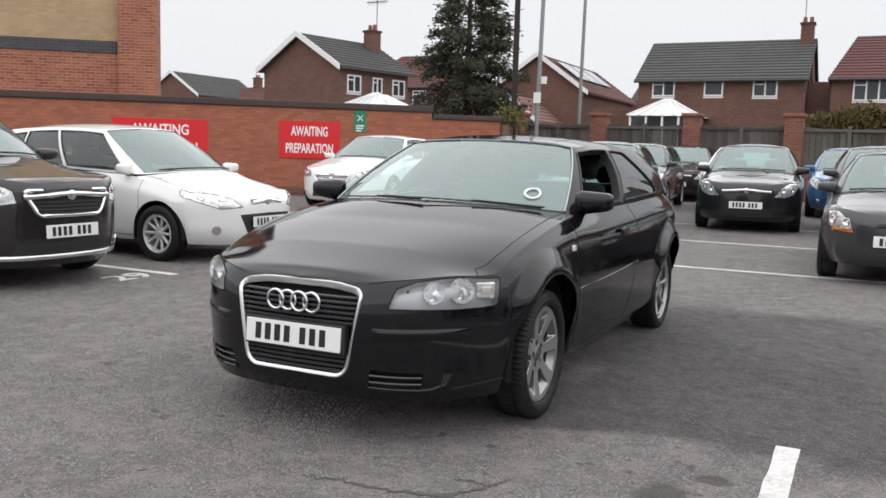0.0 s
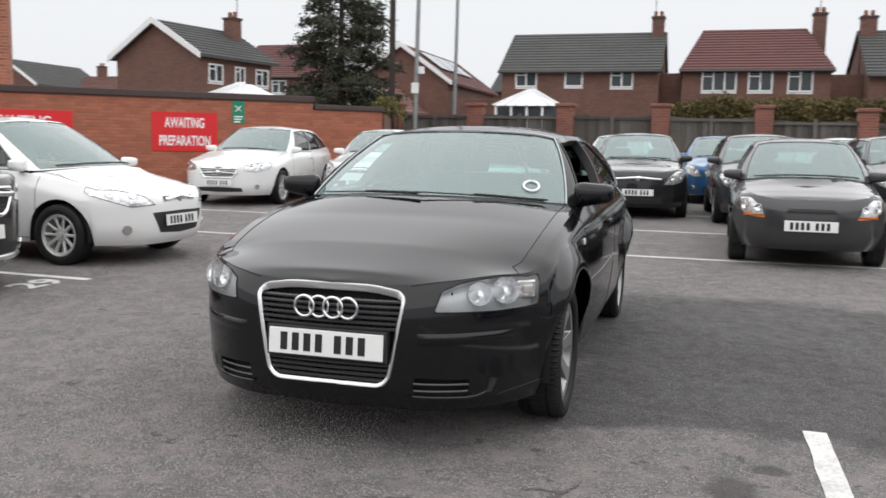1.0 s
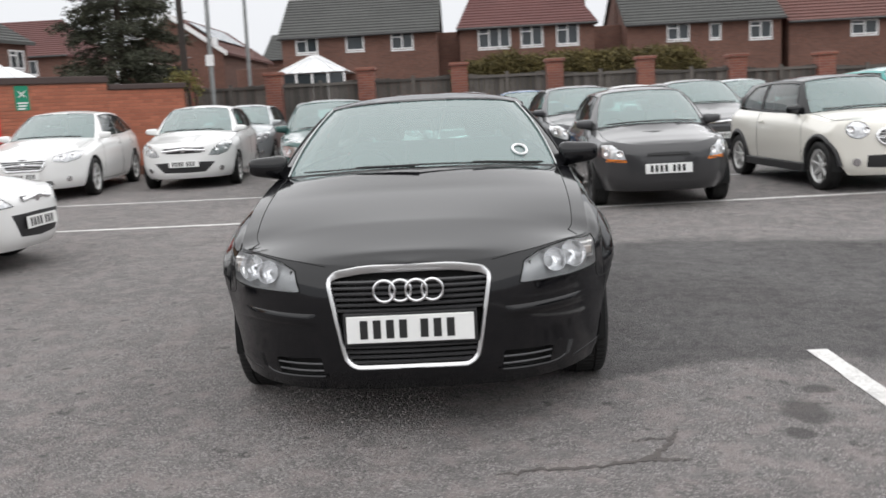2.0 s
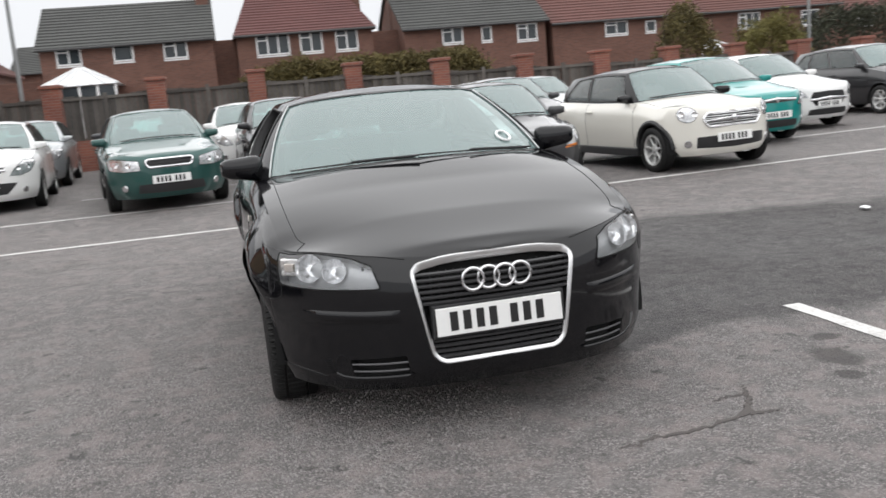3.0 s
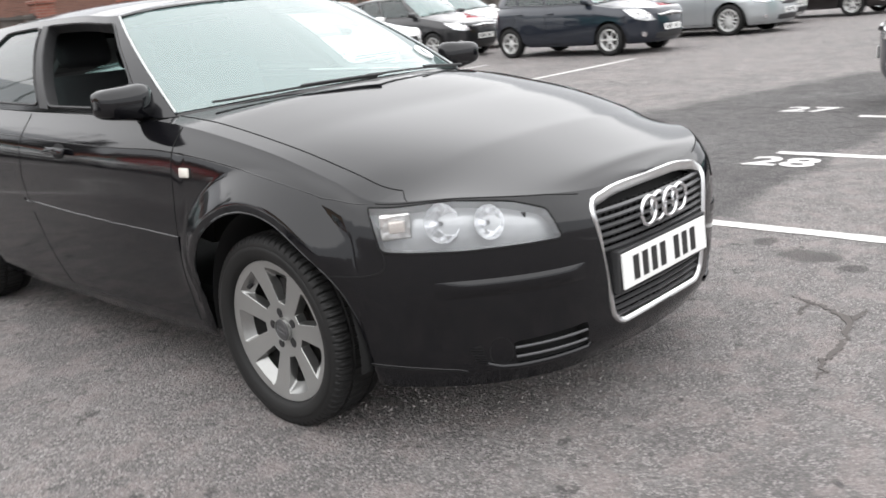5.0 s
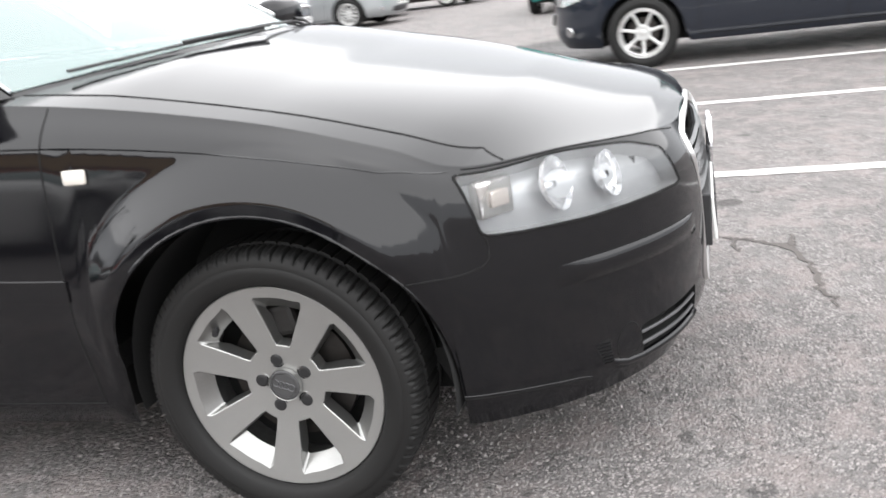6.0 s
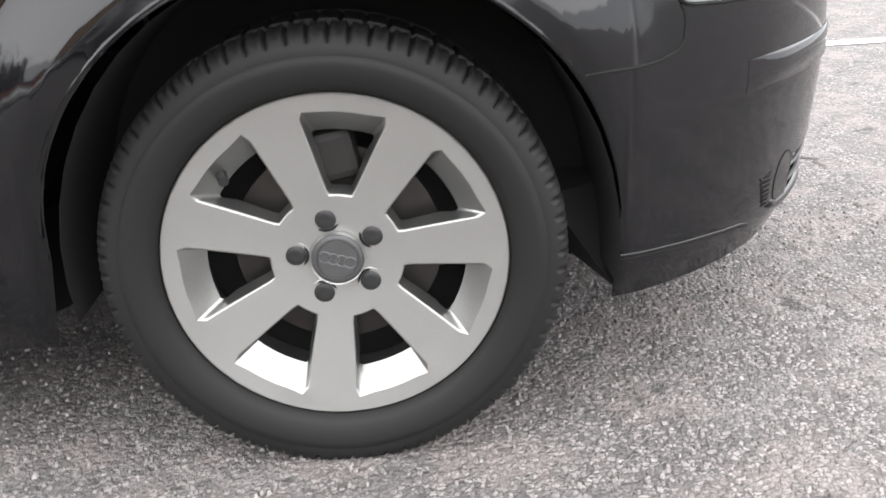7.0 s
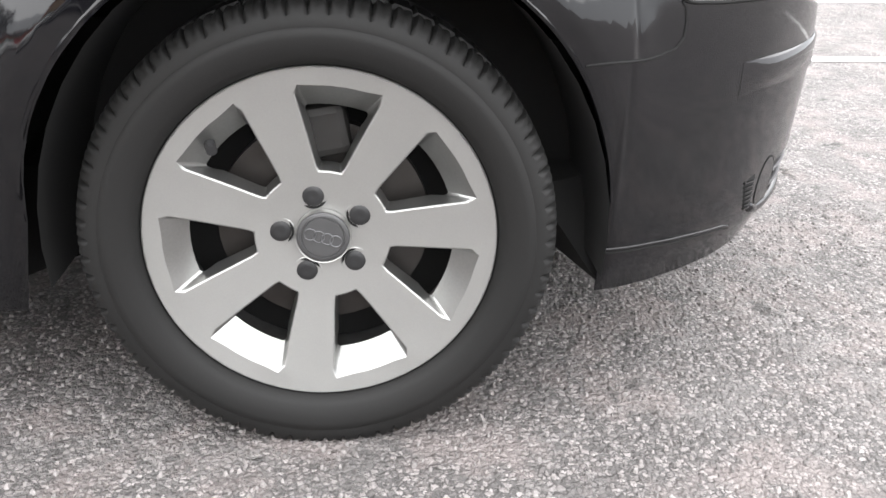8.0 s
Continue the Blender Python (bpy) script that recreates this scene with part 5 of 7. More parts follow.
def seat(parent, x, y, z, mat, back_z=0.58, w=0.46):
    s = part("seat", boxed(x - w / 2, x + w / 2, y - 0.48, y + 0.06, z - 0.06, z + 0.10, 0.05), mat, parent)
    bm = bmesh.new()
    box(bm, -w / 2 + 0.01, w / 2 - 0.01, -0.06, 0.06, 0, back_z, 0.05)
    for v in bm.verts:
        v.co.x *= 1 - 0.25 * max(0, v.co.z / back_z - 0.5)
    part("seat_back", bm, mat, s, smooth=50, at=pose(x, y, z + 0.05, -20, 0, 0))
    part("headrest", boxed(-0.13, 0.13, -0.045, 0.045, back_z + 0.03, back_z + 0.21, 0.045), mat, s, smooth=50, at=pose(x, y, z + 0.05, -18, 0, 0))
    return s


def cabin(parent, S, mat, wheel_x=-0.36, detail=True):
    """Seats, dashboard, steering wheel and floor behind the glass."""
    hw, cy, fy, ty = S["hw"], S["cowl_y"], S["foot_y"], S["tail_y"]
    be = S["belt"]
    dz = S["h"] - 1.388
    part("cabin_floor", boxed(-hw + 0.14, hw - 0.14, cy + 0.15, ty - 0.15, 0.30, 0.36), INTERIOR, parent)
    bm = bmesh.new()
    prof = [(cy + 0.06, S["cowl"] - 0.03), (cy + 0.35, S["cowl"] + 0.005), (cy + 0.62, S["cowl"] - 0.01), (cy + 0.72, S["cowl"] - 0.08), (cy + 0.68, 0.55), (cy + 0.2, 0.5)]
    a = [bm.verts.new((-hw + 0.19, y, z)) for y, z in prof]
    b = [bm.verts.new((hw - 0.19, y, z)) for y, z in prof]
    for i in range(len(prof)):
        bm.faces.new((a[i], a[(i + 1) % len(prof)], b[(i + 1) % len(prof)], b[i]))
    bm.faces.new(a)
    bm.faces.new(b)
    part("dashboard", bm, INTERIOR, parent)
    ys = cy + 1.42
    for x in (-0.36, 0.36):
        seat(parent, x, ys, 0.48 + dz, mat)
    part("rear_seat", boxed(-hw + 0.22, hw - 0.22, ty - 1.12, ty - 0.62, 0.42, 0.62, 0.05), mat, parent)
    part("rear_seat_back", boxed(-hw + 0.22, hw - 0.22, -0.07, 0.07, 0, 0.52, 0.05), mat, parent, at=pose(0, ty - 0.66, 0.55, -18, 0, 0))
    for x in (-0.36, 0.36):
        part("rear_headrest", boxed(x - 0.12, x + 0.12, -0.04, 0.04, 0.53, 0.66, 0.035), mat, parent, at=pose(0, ty - 0.66, 0.55, -18, 0, 0))
    part("parcel_shelf", boxed(-hw + 0.2, hw - 0.2, ty - 0.5, ty - 0.1, be - 0.06, be - 0.03), INTERIOR, parent)
    bm = bmesh.new()
    sweep(bm, [(0.185 * math.cos(a * math.tau / 28), 0, 0.185 * math.sin(a * math.tau / 28)) for a in range(28)], 0.016, 8, True)
    for a in (0, 180, 270):
        tube(bm, (0, 0.01, 0), (0.18 * math.cos(radians(a)), 0, 0.18 * math.sin(radians(a))), 0.018, seg=8)
    tube(bm, (0, -0.02, 0), (0, 0.03, 0), 0.07, 0.06, 16)
    tube(bm, (0, 0.02, 0), (0, -0.25, -0.02), 0.03, seg=8)
    part("steering_wheel", bm, INTERIOR, parent, smooth=40, at=pose(wheel_x, cy + 0.86, S["cowl"] - 0.06, -25, 0, 0))
    bm = boxed(-0.11, 0.11, -0.015, 0.015, -0.03, 0.03, 0.012)
    part("rear_view_mirror", bm, INTERIOR, parent, at=pose(0, S["ws_top"] + 0.02, S["h"] - 0.13))


def mirror_part(parent, S, paint_mat, sx, out=0.95, z=1.005, y=0.75):
    """A door mirror: shell, glass, foot."""
    bm = bmesh.new()
    bmesh.ops.create_uvsphere(bm, u_segments=20, v_segments=14, radius=1)
    for v in bm.verts:
        x, yy, zz = v.co
        e = (abs(x) ** 4.5 + abs(yy) ** 3.0 + abs(zz) ** 4.5) ** (1 / 4.0)
        x, yy, zz = x / e, yy / e, zz / e
        v.co = (0.106 * x, 0.066 * yy * (1 if yy < 0 else 0.5), (0.058 - 0.012 * x) * zz + (0.006 * x))
    ob = part("mirror", bm, paint_mat, parent, smooth=60, at=pose(sx * (out - 0.115), y, z, 0, 0, -8 * sx) @ Matrix.Diagonal((sx, 1, 1, 1)))
    bm = bmesh.new()
    bmesh.ops.create_circle(bm, cap_ends=True, segments=24, radius=1, matrix=Matrix.Translation((0, 0.0365, 0)) @ pose(0, 0, 0, 90, 0, 0) @ Matrix.Diagonal((0.092, 0.054, 1, 1)))
    part("mirror_glass", bm, CHROME, ob)
    bm = bmesh.new()
    tube(bm, (-0.06, 0.0, -0.045), (-0.165, -0.015, -0.075), 0.028, 0.022, 10)
    box(bm, -0.185, -0.15, -0.06, 0.05, -0.11, -0.035, 0.012)
    part("mirror_foot", bm, TRIM, ob, smooth=40)
    return ob


def car(name, label, m, S, paint_mat, style, fine=False, group=""):
    """A car with its nose to local -y, on wheels at y = 0 and y = wheelbase."""
    t = thing(name, label, "car", m, group=group)
    C = body_grid(S)
    ns = len(C) - 1
    wb, wz, ar = S["wb"], S["wheel_z"], S["arch_r"]
    aa, ay = S.get("arch_a", ar), S.get("arch_y", 0.0)
    fn = lambda u, v: flared(S, body_at(C, u, v))
    # stations, denser round the arches
    ss = list(np.linspace(0, ns, 190 if fine else 52))
    ylow = body_at(C, np.linspace(3, 13, 800), 1.5)
    su = np.linspace(3, 13, 800)
    for yc in (0.0, wb):
        for a in np.linspace(4, 176, 33 if fine else 15):
            ss.append(float(np.interp(yc + ay + aa * math.cos(radians(a)), ylow[:, 1], su)))
    ss = sorted(set(round(float(s), 4) for s in ss))
    ss = [s for i, s in enumerate(ss) if i == 0 or s - ss[i - 1] > 0.004]
    M = 40 if fine else 12

    vq = np.linspace(0, 5.9, 120)

    def lows(s):
        p = body_at(C, np.full(120, s), vq)
        y = np.interp(1.0, vq, p[:, 1])
        lo = 0.0
        for yc in (0.0, wb):
            if abs(y - yc - ay) < aa:
                z = wz + ar * math.sqrt(1 - ((y - yc - ay) / aa) ** 2)
                lo = max(lo, float(np.interp(z, p[:, 2], vq)))
        return lo

    def rows(s):
        lo = lows(s)
        return [lo + (6 - lo) * k / M for k in range(M + 1)]
    regs = style["regions"]
    pm = flat_patch(ss, rows, [r[1] for r in regs])
    done = []
    for rname, poly, rmat, rlabel in regs:
        def test(p, poly=poly):
            return inside_poly(p, poly) and not any(inside_poly(p, q) for q in done)
        uv, fs = take(pm, test)
        done.append(poly)
        if rmat is None or not len(uv):
            continue
        pts = fn(uv[:, 0], uv[:, 1])
        halves(rname, pts, fs, paint_mat if rmat == "paint" else rmat, t, rlabel)
    uv, fs = take(pm, lambda p: not any(inside_poly(p, q) for q in done))
    part("body", mesh_of(fn(uv[:, 0], uv[:, 1]), fs), paint_mat, t, smooth=50)
    pm.free()

    # bonnet and wing tops
    u0 = 0.915
    s_end = float(np.interp(S["foot_y"], body_at(C, np.linspace(5, 9, 200), 6)[:, 1], np.linspace(5, 9, 200)))
    hs = np.linspace(0.0, s_end, 60 if fine else 26)
    us = sorted(set(list(np.linspace(-u0, u0, 25 if fine else 13)) + [-1, 1, -0.96, 0.96]))
    yc_keys = np.array([-S["fo"] + 0.05, -S["fo"] + 0.13, -S["fo"] * 0.5, 0.0, S["cowl_y"]])
    zc_keys = np.array([S["nose"] + 0.002, S["nose"] + 0.042, S["nose"] + 0.38 * (S["hood_c"] - S["nose"]) + 0.012, S["nose"] + 0.70 * (S["hood_c"] - S["nose"]) + 0.012, S["hood_c"]])
    gs_ = np.linspace(0, s_end, 240)
    ge = body_at(C, gs_, 6.0)
    pad = 60
    ext = np.concatenate([2 * ge[:1] - ge[pad:0:-1], ge, 2 * ge[-1:] - ge[-2:-pad - 2:-1]])
    ker = np.exp(-0.5 * (np.arange(-pad, pad + 1) / 24.0) ** 2)
    ker /= ker.sum()
    sm = np.stack([np.convolve(ext[:, q], ker, mode="valid") for q in range(3)], -1)

    def hood(s, u):
        s, u = np.asarray(s, float), np.asarray(u, float)
        ex = body_at(C, s, np.full(s.shape, 6.0))
        es = np.stack([np.interp(s, gs_, sm[:, q]) for q in range(3)], -1)
        e = es + (ex - es) * (np.abs(u) ** 5)[..., None]
        y = e[..., 1].copy()
        bl = np.clip((s / s_end - 0.35) / 0.65, 0, 1)
        bl = bl * bl * (3 - 2 * bl)
        yy = y - (S["foot_y"] - S["cowl_y"]) * bl * (1 - np.abs(u) ** 2.0)
        zc = np.interp(yy, yc_keys, zc_keys)
        zs = e[..., 2]
        z = zs + (np.maximum(zc, zs) - zs) * (1 - np.abs(u) ** 2.3)
        return np.stack([e[..., 0] * u, yy, z], -1)
    # smooth the middle line
    fine_y = np.linspace(yc_keys[0], yc_keys[-1], 60)
    tt = np.interp(fine_y, yc_keys, np.arange(5.0))
    yc_keys, zc_keys = fine_y, spline1(zc_keys[:, None], tt)[:, 0]
    SS, UU = np.meshgrid(hs, np.array(us), indexing="ij")
    H = hood(SS, UU)
    for nm, test in (("bonnet", lambda s, u: abs(u) < u0 or s < 3.9), ("wing_top", lambda s, u: not (abs(u) < u0 or s < 3.9))):
        bm = bmesh.new()
        vs = [[bm.verts.new(H[i, j]) for j in range(len(us))] for i in range(len(hs))]
        for i in range(len(hs) - 1):
            for j in range(len(us) - 1):
                if test(0.5 * (hs[i] + hs[i + 1]), 0.5 * (us[j] + us[j + 1])):
                    bm.faces.new((vs[i][j], vs[i + 1][j], vs[i + 1][j + 1], vs[i][j + 1]))
        bmesh.ops.delete(bm, geom=[v for v in bm.verts if not v.link_faces], context="VERTS")
        bmesh.ops.remove_doubles(bm, verts=bm.verts, dist=1e-4)
        if nm == "bonnet":
            part(nm, bm, paint_mat, t, smooth=60)
        else:
            for sx in (1, -1):
                b2 = bm.copy()
                bmesh.ops.delete(b2, geom=[v for v in b2.verts if v.co.x * sx < 0], context="VERTS")
                part(nm, b2, paint_mat, t, smooth=60)
            bm.free()

    # greenhouse
    B, T = glass_keys(S)
    gn = len(B) - 1
    gf = lambda u, v: glass_at(B, T, u, v)
    su2 = np.linspace(0, gn, 400)
    by = glass_at(B, T, su2, np.zeros(400))[:, 1]
    s_of = lambda y: float(np.interp(y, by, su2))
    wins = style["windows"](s_of, S)
    pm = flat_patch(list(np.linspace(0, gn, 111 if fine else 45)), lambda s: list(np.linspace(0, 1, 15 if fine else 8)), [w[1] for w in wins])
    polys = [w[1] for w in wins]
    uv, fs = take(pm, lambda p: not any(inside_poly(p, q) for q in polys))
    part("pillar_frame", mesh_of(gf(uv[:, 0], uv[:, 1]), fs), style.get("pillar", paint_mat), t, smooth=50)
    for wname, poly, opened in wins:
        ring = []
        for (a0, b0), (a1, b1) in zip(poly, poly[1:] + poly[:1]):
            if (a0 < 0 and a1 < 0) or (a0 > gn and a1 > gn):
                continue
            ring += [(min(max(a0 + (a1 - a0) * k / 5, 0.0), gn), b0 + (b1 - b0) * k / 5) for k in range(5)]
        ru_, rv_ = np.array([p[0] for p in ring]), np.array([p[1] for p in ring])
        rp = gf(ru_, rv_)
        rn = side_normal(S, gf, np.clip(ru_, 0.02, gn - 0.02), np.clip(rv_, 0.02, 0.98))
        span = poly[0][0] < 0 or poly[-1][0] > gn
        for sx in (1, -1):
            bm = bmesh.new()
            o = [bm.verts.new((sx * (p[0] + q[0] * 0.003), p[1] + q[1] * 0.003, p[2] + q[2] * 0.003)) for p, q in zip(rp, rn)]
            i_ = [bm.verts.new((sx * (p[0] - q[0] * 0.045), p[1] - q[1] * 0.045, p[2] - q[2] * 0.045)) for p, q in zip(rp, rn)]
            m_ = len(o)
            for k in range(m_ - (1 if span else 0)):
                bm.faces.new((o[k], o[(k + 1) % m_], i_[(k + 1) % m_], i_[k]))
            if not span:
                sweep(bm, [tuple(v.co) for v in o], 0.005, 5, True)
            part("window_seal", bm, TRIM, t)
        if opened:
            continue
        uv, fs = take(pm, lambda p: inside_poly(p, poly))
        if not len(uv):
            continue
        pts = gf(uv[:, 0], uv[:, 1])
        nr = side_normal(S, gf, np.clip(uv[:, 0], 0.02, gn - 0.02), np.clip(uv[:, 1], 0.02, 0.98))
        pts = pts - nr * 0.004
        pts[np.abs(uv[:, 0]) < 1e-6, 0] = 0
        pts[np.abs(uv[:, 0] - gn) < 1e-6, 0] = 0
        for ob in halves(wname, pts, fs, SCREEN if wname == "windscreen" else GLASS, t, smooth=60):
            ob.visible_shadow = False
    pm.free()
    # roof
    rs = np.linspace(0, gn, 70 if fine else 34)
    ru = np.linspace(-1, 1, 21 if fine else 11)
    top = spline1(T, rs)
    wt, re, h = S["ws_top"], S["roof_end"], S["h"]
    ky = np.array([wt, wt + 0.25, wt + 0.38 * (re - wt), wt + 0.7 * (re - wt), re])
    kz = np.array([h - 0.042, h - 0.012, h, h - 0.022, h - 0.09])
    fy2 = np.linspace(wt, re, 80)
    kz2 = spline1(kz[:, None], np.interp(fy2, ky, np.arange(5.0)))[:, 0]
    bm = bmesh.new()
    vs = []
    for p in top:
        zc = max(float(np.interp(p[1], fy2, kz2)), p[2])
        vs.append([bm.verts.new((p[0] * u, p[1], p[2] + (zc - p[2]) * (1 - abs(u) ** 2.4))) for u in ru])
    for a, b in zip(vs, vs[1:]):
        for k in range(len(ru) - 1):
            bm.faces.new((a[k], b[k], b[k + 1], a[k + 1]))
    bmesh.ops.remove_doubles(bm, verts=bm.verts, dist=1e-4)
    ob = part("roof", bm, style.get("roof", paint_mat), t, smooth=60)

    # underside and wheel housings
    rim_ = body_at(C, np.linspace(0, ns, 60), np.zeros(60))
    bm = bmesh.new()
    lo_ = [(p[0], p[1]) for p in rim_] + [(-p[0], p[1]) for p in rim_[-2:0:-1]]

    def shrink(q, f):
        x, y = q
        for yc in (0.0, wb):
            if abs(y - yc) < ar + 0.02 and abs(x) > S["hw"] - 0.26:
                x = math.copysign(S["hw"] - 0.26, x)
        return x * f, wb / 2 + (y - wb / 2) * f
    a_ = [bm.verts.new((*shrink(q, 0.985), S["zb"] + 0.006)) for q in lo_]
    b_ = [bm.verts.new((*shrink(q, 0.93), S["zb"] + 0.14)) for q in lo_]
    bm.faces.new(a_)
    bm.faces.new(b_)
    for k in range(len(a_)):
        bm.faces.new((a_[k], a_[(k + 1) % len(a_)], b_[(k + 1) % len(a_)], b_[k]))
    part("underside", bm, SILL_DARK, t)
    for yc in (0.0, wb):
        for sx in (1, -1):
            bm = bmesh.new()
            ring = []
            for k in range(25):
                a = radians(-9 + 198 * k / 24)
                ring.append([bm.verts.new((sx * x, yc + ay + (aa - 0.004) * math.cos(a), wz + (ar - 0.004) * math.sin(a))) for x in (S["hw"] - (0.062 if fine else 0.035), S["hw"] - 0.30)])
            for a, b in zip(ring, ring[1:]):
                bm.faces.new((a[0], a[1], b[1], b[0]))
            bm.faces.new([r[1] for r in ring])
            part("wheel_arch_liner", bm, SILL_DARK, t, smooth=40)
            at = pose(sx * (S["hw"] - S.get("tuck", 0.012) - style["wheel"]["width"] / 2 * 1.07), yc + S.get("wheel_y", 0.0), wz, 0, 0, 0 if sx > 0 else 180)
            road_wheel(t, at, S["wheel_r"], style["wheel"]["rim"], style["wheel"]["width"], style["wheel"]["spokes"], style["wheel"].get("mat", ALLOY), fine and (sx < 0 or yc == 0), turn=style["wheel"].get("turn", 0))
    cabin(t, S, style.get("seat", CLOTH))
    for sx in (1, -1):
        x_ = sx * (S["hw"] - 0.145)
        part("door_card", boxed(x_ - 0.03, x_ + 0.03, S["foot_y"] + 0.04, S["tail_y"] - 0.25, 0.35, S["belt"] - 0.012, 0.02), INTERIOR, t)
    ob = part("headliner", boxed(-0.6 * S["hw"], 0.6 * S["hw"], S["ws_top"] + 0.14, S["roof_end"] - 0.12, S["h"] - 0.115, S["h"] - 0.10), material("headliner_grey", (0.16, 0.16, 0.155), rough=0.95), t)
    part("tailgate_trim", boxed(-S["hw"] + 0.18, S["hw"] - 0.18, S["tail_y"] - 0.16, S["tail_y"] - 0.12, 0.4, S["belt"] - 0.0), INTERIOR, t)
    for sx in (1, -1):
        mirror_part(t, S, style.get("mirror", paint_mat), sx, out=S["hw"] + 0.085, z=S["belt"] + 0.045, y=S["foot_y"] + 0.10)
    return t, fn, gf, hood, s_of, s_end


def stamp(parent, name, fn, u, v, sx, off, bm, mat, S, label="", tilt=0.0):
    """Sets a small mesh on the body's surface at (u, v), its local -y along the outward normal."""
    u, v = np.array([float(u)]), np.array([float(v)])
    p = fn(u, v)[0]
    n = side_normal(S, fn, u, v)[0]
    p, n = Vector((sx * p[0], p[1], p[2])), Vector((sx * n[0], n[1], n[2]))
    z = Vector((0, 0, 1))
    z = (z - n * z.dot(n)).normalized()
    x = (-n).cross(z)
    rot = Matrix((x, -n, z)).transposed().to_4x4()
    return part(name, bm, mat, parent, label, smooth=40, at=Matrix.Translation(p + n * off) @ rot @ pose(0, 0, 0, 0, tilt, 0))


def on_ground(x, y, yaw, wb=2.5):
    """Pose of a car with its front axle over (x, y), wheels on the sloping ground."""
    a = radians(yaw)
    d = Vector((-math.sin(a), math.cos(a)))
    r = Vector((math.cos(a), math.sin(a)))
    f, b = Vector((x, y)), Vector((x, y)) + d * wb
    zf, zb_ = G(f.x, f.y), G(b.x, b.y)
    c = f + d * wb / 2
    roll = math.atan2(G(*(c + r * 0.7)) - G(*(c - r * 0.7)), 1.4)
    return Matrix.Translation((x, y, zf)) @ Matrix.Rotation(a, 4, "Z") @ Matrix.Rotation(math.atan2(zb_ - zf, wb), 4, "X") @ Matrix.Rotation(-roll, 4, "Y")


# ---- the black hatchback ----
S = SPEC
C0 = body_grid(S)
_s, _v = np.meshgrid(np.linspace(0, 5, 251), np.linspace(0, 6, 181), indexing="ij")
_p = body_at(C0, _s, _v)


def front_uv(x, z):
    """Station and level of the front's surface at x, z."""
    k = np.argmin((_p[..., 0] - x) ** 2 + (_p[..., 2] - z) ** 2)
    return float(_s.flat[k]), float(_v.flat[k])


def rounded(pts, r, n=5):
    """Rounds the corners of a polygon."""
    out = []
    m = len(pts)
    for i in range(m):
        a, b, c = (np.array(pts[(i + k) % m], float) for k in (-1, 0, 1))
        da, dc = a - b, c - b
        la, lc = np.linalg.norm(da), np.linalg.norm(dc)
        ra = min(r, la * 0.45, lc * 0.45)
        p, q = b + da / la * ra, b + dc / lc * ra
        for k in range(n + 1):
            t = k / n
            out.append(tuple((1 - t) ** 2 * p + 2 * t * (1 - t) * b + t * t * q))
    return out


_ss, _sv = np.meshgrid(np.linspace(3, 9, 481), np.linspace(0, 6, 301), indexing="ij")
_sp = flared(S, body_at(C0, _ss, _sv))


def side_uv(y, z):
    """Station and level of the side's surface at y, z."""
    k = np.argmin((_sp[..., 1] - y) ** 2 + (_sp[..., 2] - z) ** 2)
    return float(_ss.flat[k]), float(_sv.flat[k])


seam_uv = [side_uv(y, z) for y, z in ((-0.30, 0.540), (-0.33, 0.540), (-0.39, 0.541), (-0.44, 0.543), (-0.463, 0.549), (-0.474, 0.562), (-0.476, 0.582), (-0.474, 0.600))]
grille_xz = rounded([(-0.255, 0.298), (0.255, 0.298), (0.325, 0.672), (0.17, 0.694), (-0.17, 0.694), (-0.325, 0.672)], 0.06, 8)
half = [p for p in grille_xz if p[0] >= 0]
half.sort(key=lambda p: math.atan2(p[1] - 0.5, p[0]))
grille_uv = [(-0.02, front_uv(0, 0.298)[1])] + [front_uv(*p) for p in half] + [(-0.02, front_uv(0, 0.696)[1])]
lamp_uv = rounded([(1.80, 4.12), (1.97, 5.35), (2.38, 5.76), (3.2, 5.86), (4.12, 5.66), (3.92, 4.16), (3.0, 4.06)], 0.11, 3)
vent_uv = rounded([(1.42, 0.92), (2.44, 0.78), (2.50, 1.60), (1.46, 1.74)], 0.08, 2)
fog_uv = [(2.64 + 0.135 * math.cos(k * math.tau / 24), 1.34 + 0.42 * math.sin(k * math.tau / 24)) for k in range(24)]
rib_uv = rounded([(2.80, 0.92), (2.92, 1.0), (3.02, 1.52), (2.86, 1.62), (2.84, 1.3)], 0.05, 2)
bumper_uv = [(-1, -1), (5.6, -1), *seam_uv, (3.92, 4.16), (3.0, 4.06), (1.80, 4.12), (1.97, 5.35), (1.97, 7), (-1, 7)]
door_uv = [(6.93, 1.0), (8.70, 0.95), (9.0, 4.0), (8.92, 7), (6.9, 7), (6.93, 5.0)]
tail_uv = [(12.35, 4.6), (13.8, 4.5), (13.9, 5.75), (12.5, 5.75)]


def hatch_windows(s_of, S):
    b = s_of(1.37)
    q0, q1 = s_of(1.46), s_of(2.38)
    return [("windscreen", [(-0.01, 0.02), (2.78, 0.02), (2.92, 0.5), (3.0, 0.97), (-0.01, 0.97)], False),
            ("door_window", rounded([(3.60, 0.05), (3.36, 0.45), (3.30, 0.90), (b + 0.02, 0.91), (b, 0.05)], 0.06, 3), True),
            ("quarter_window", rounded([(q0, 0.06), (q0 + 0.02, 0.90), (q1 - 0.55, 0.88), (q1, 0.28), (q1 + 0.08, 0.08)], 0.06, 3), False),
            ("rear_window", [(9.25, 0.10), (9.25, 0.90), (11.01, 0.92), (11.01, 0.08)], False)]


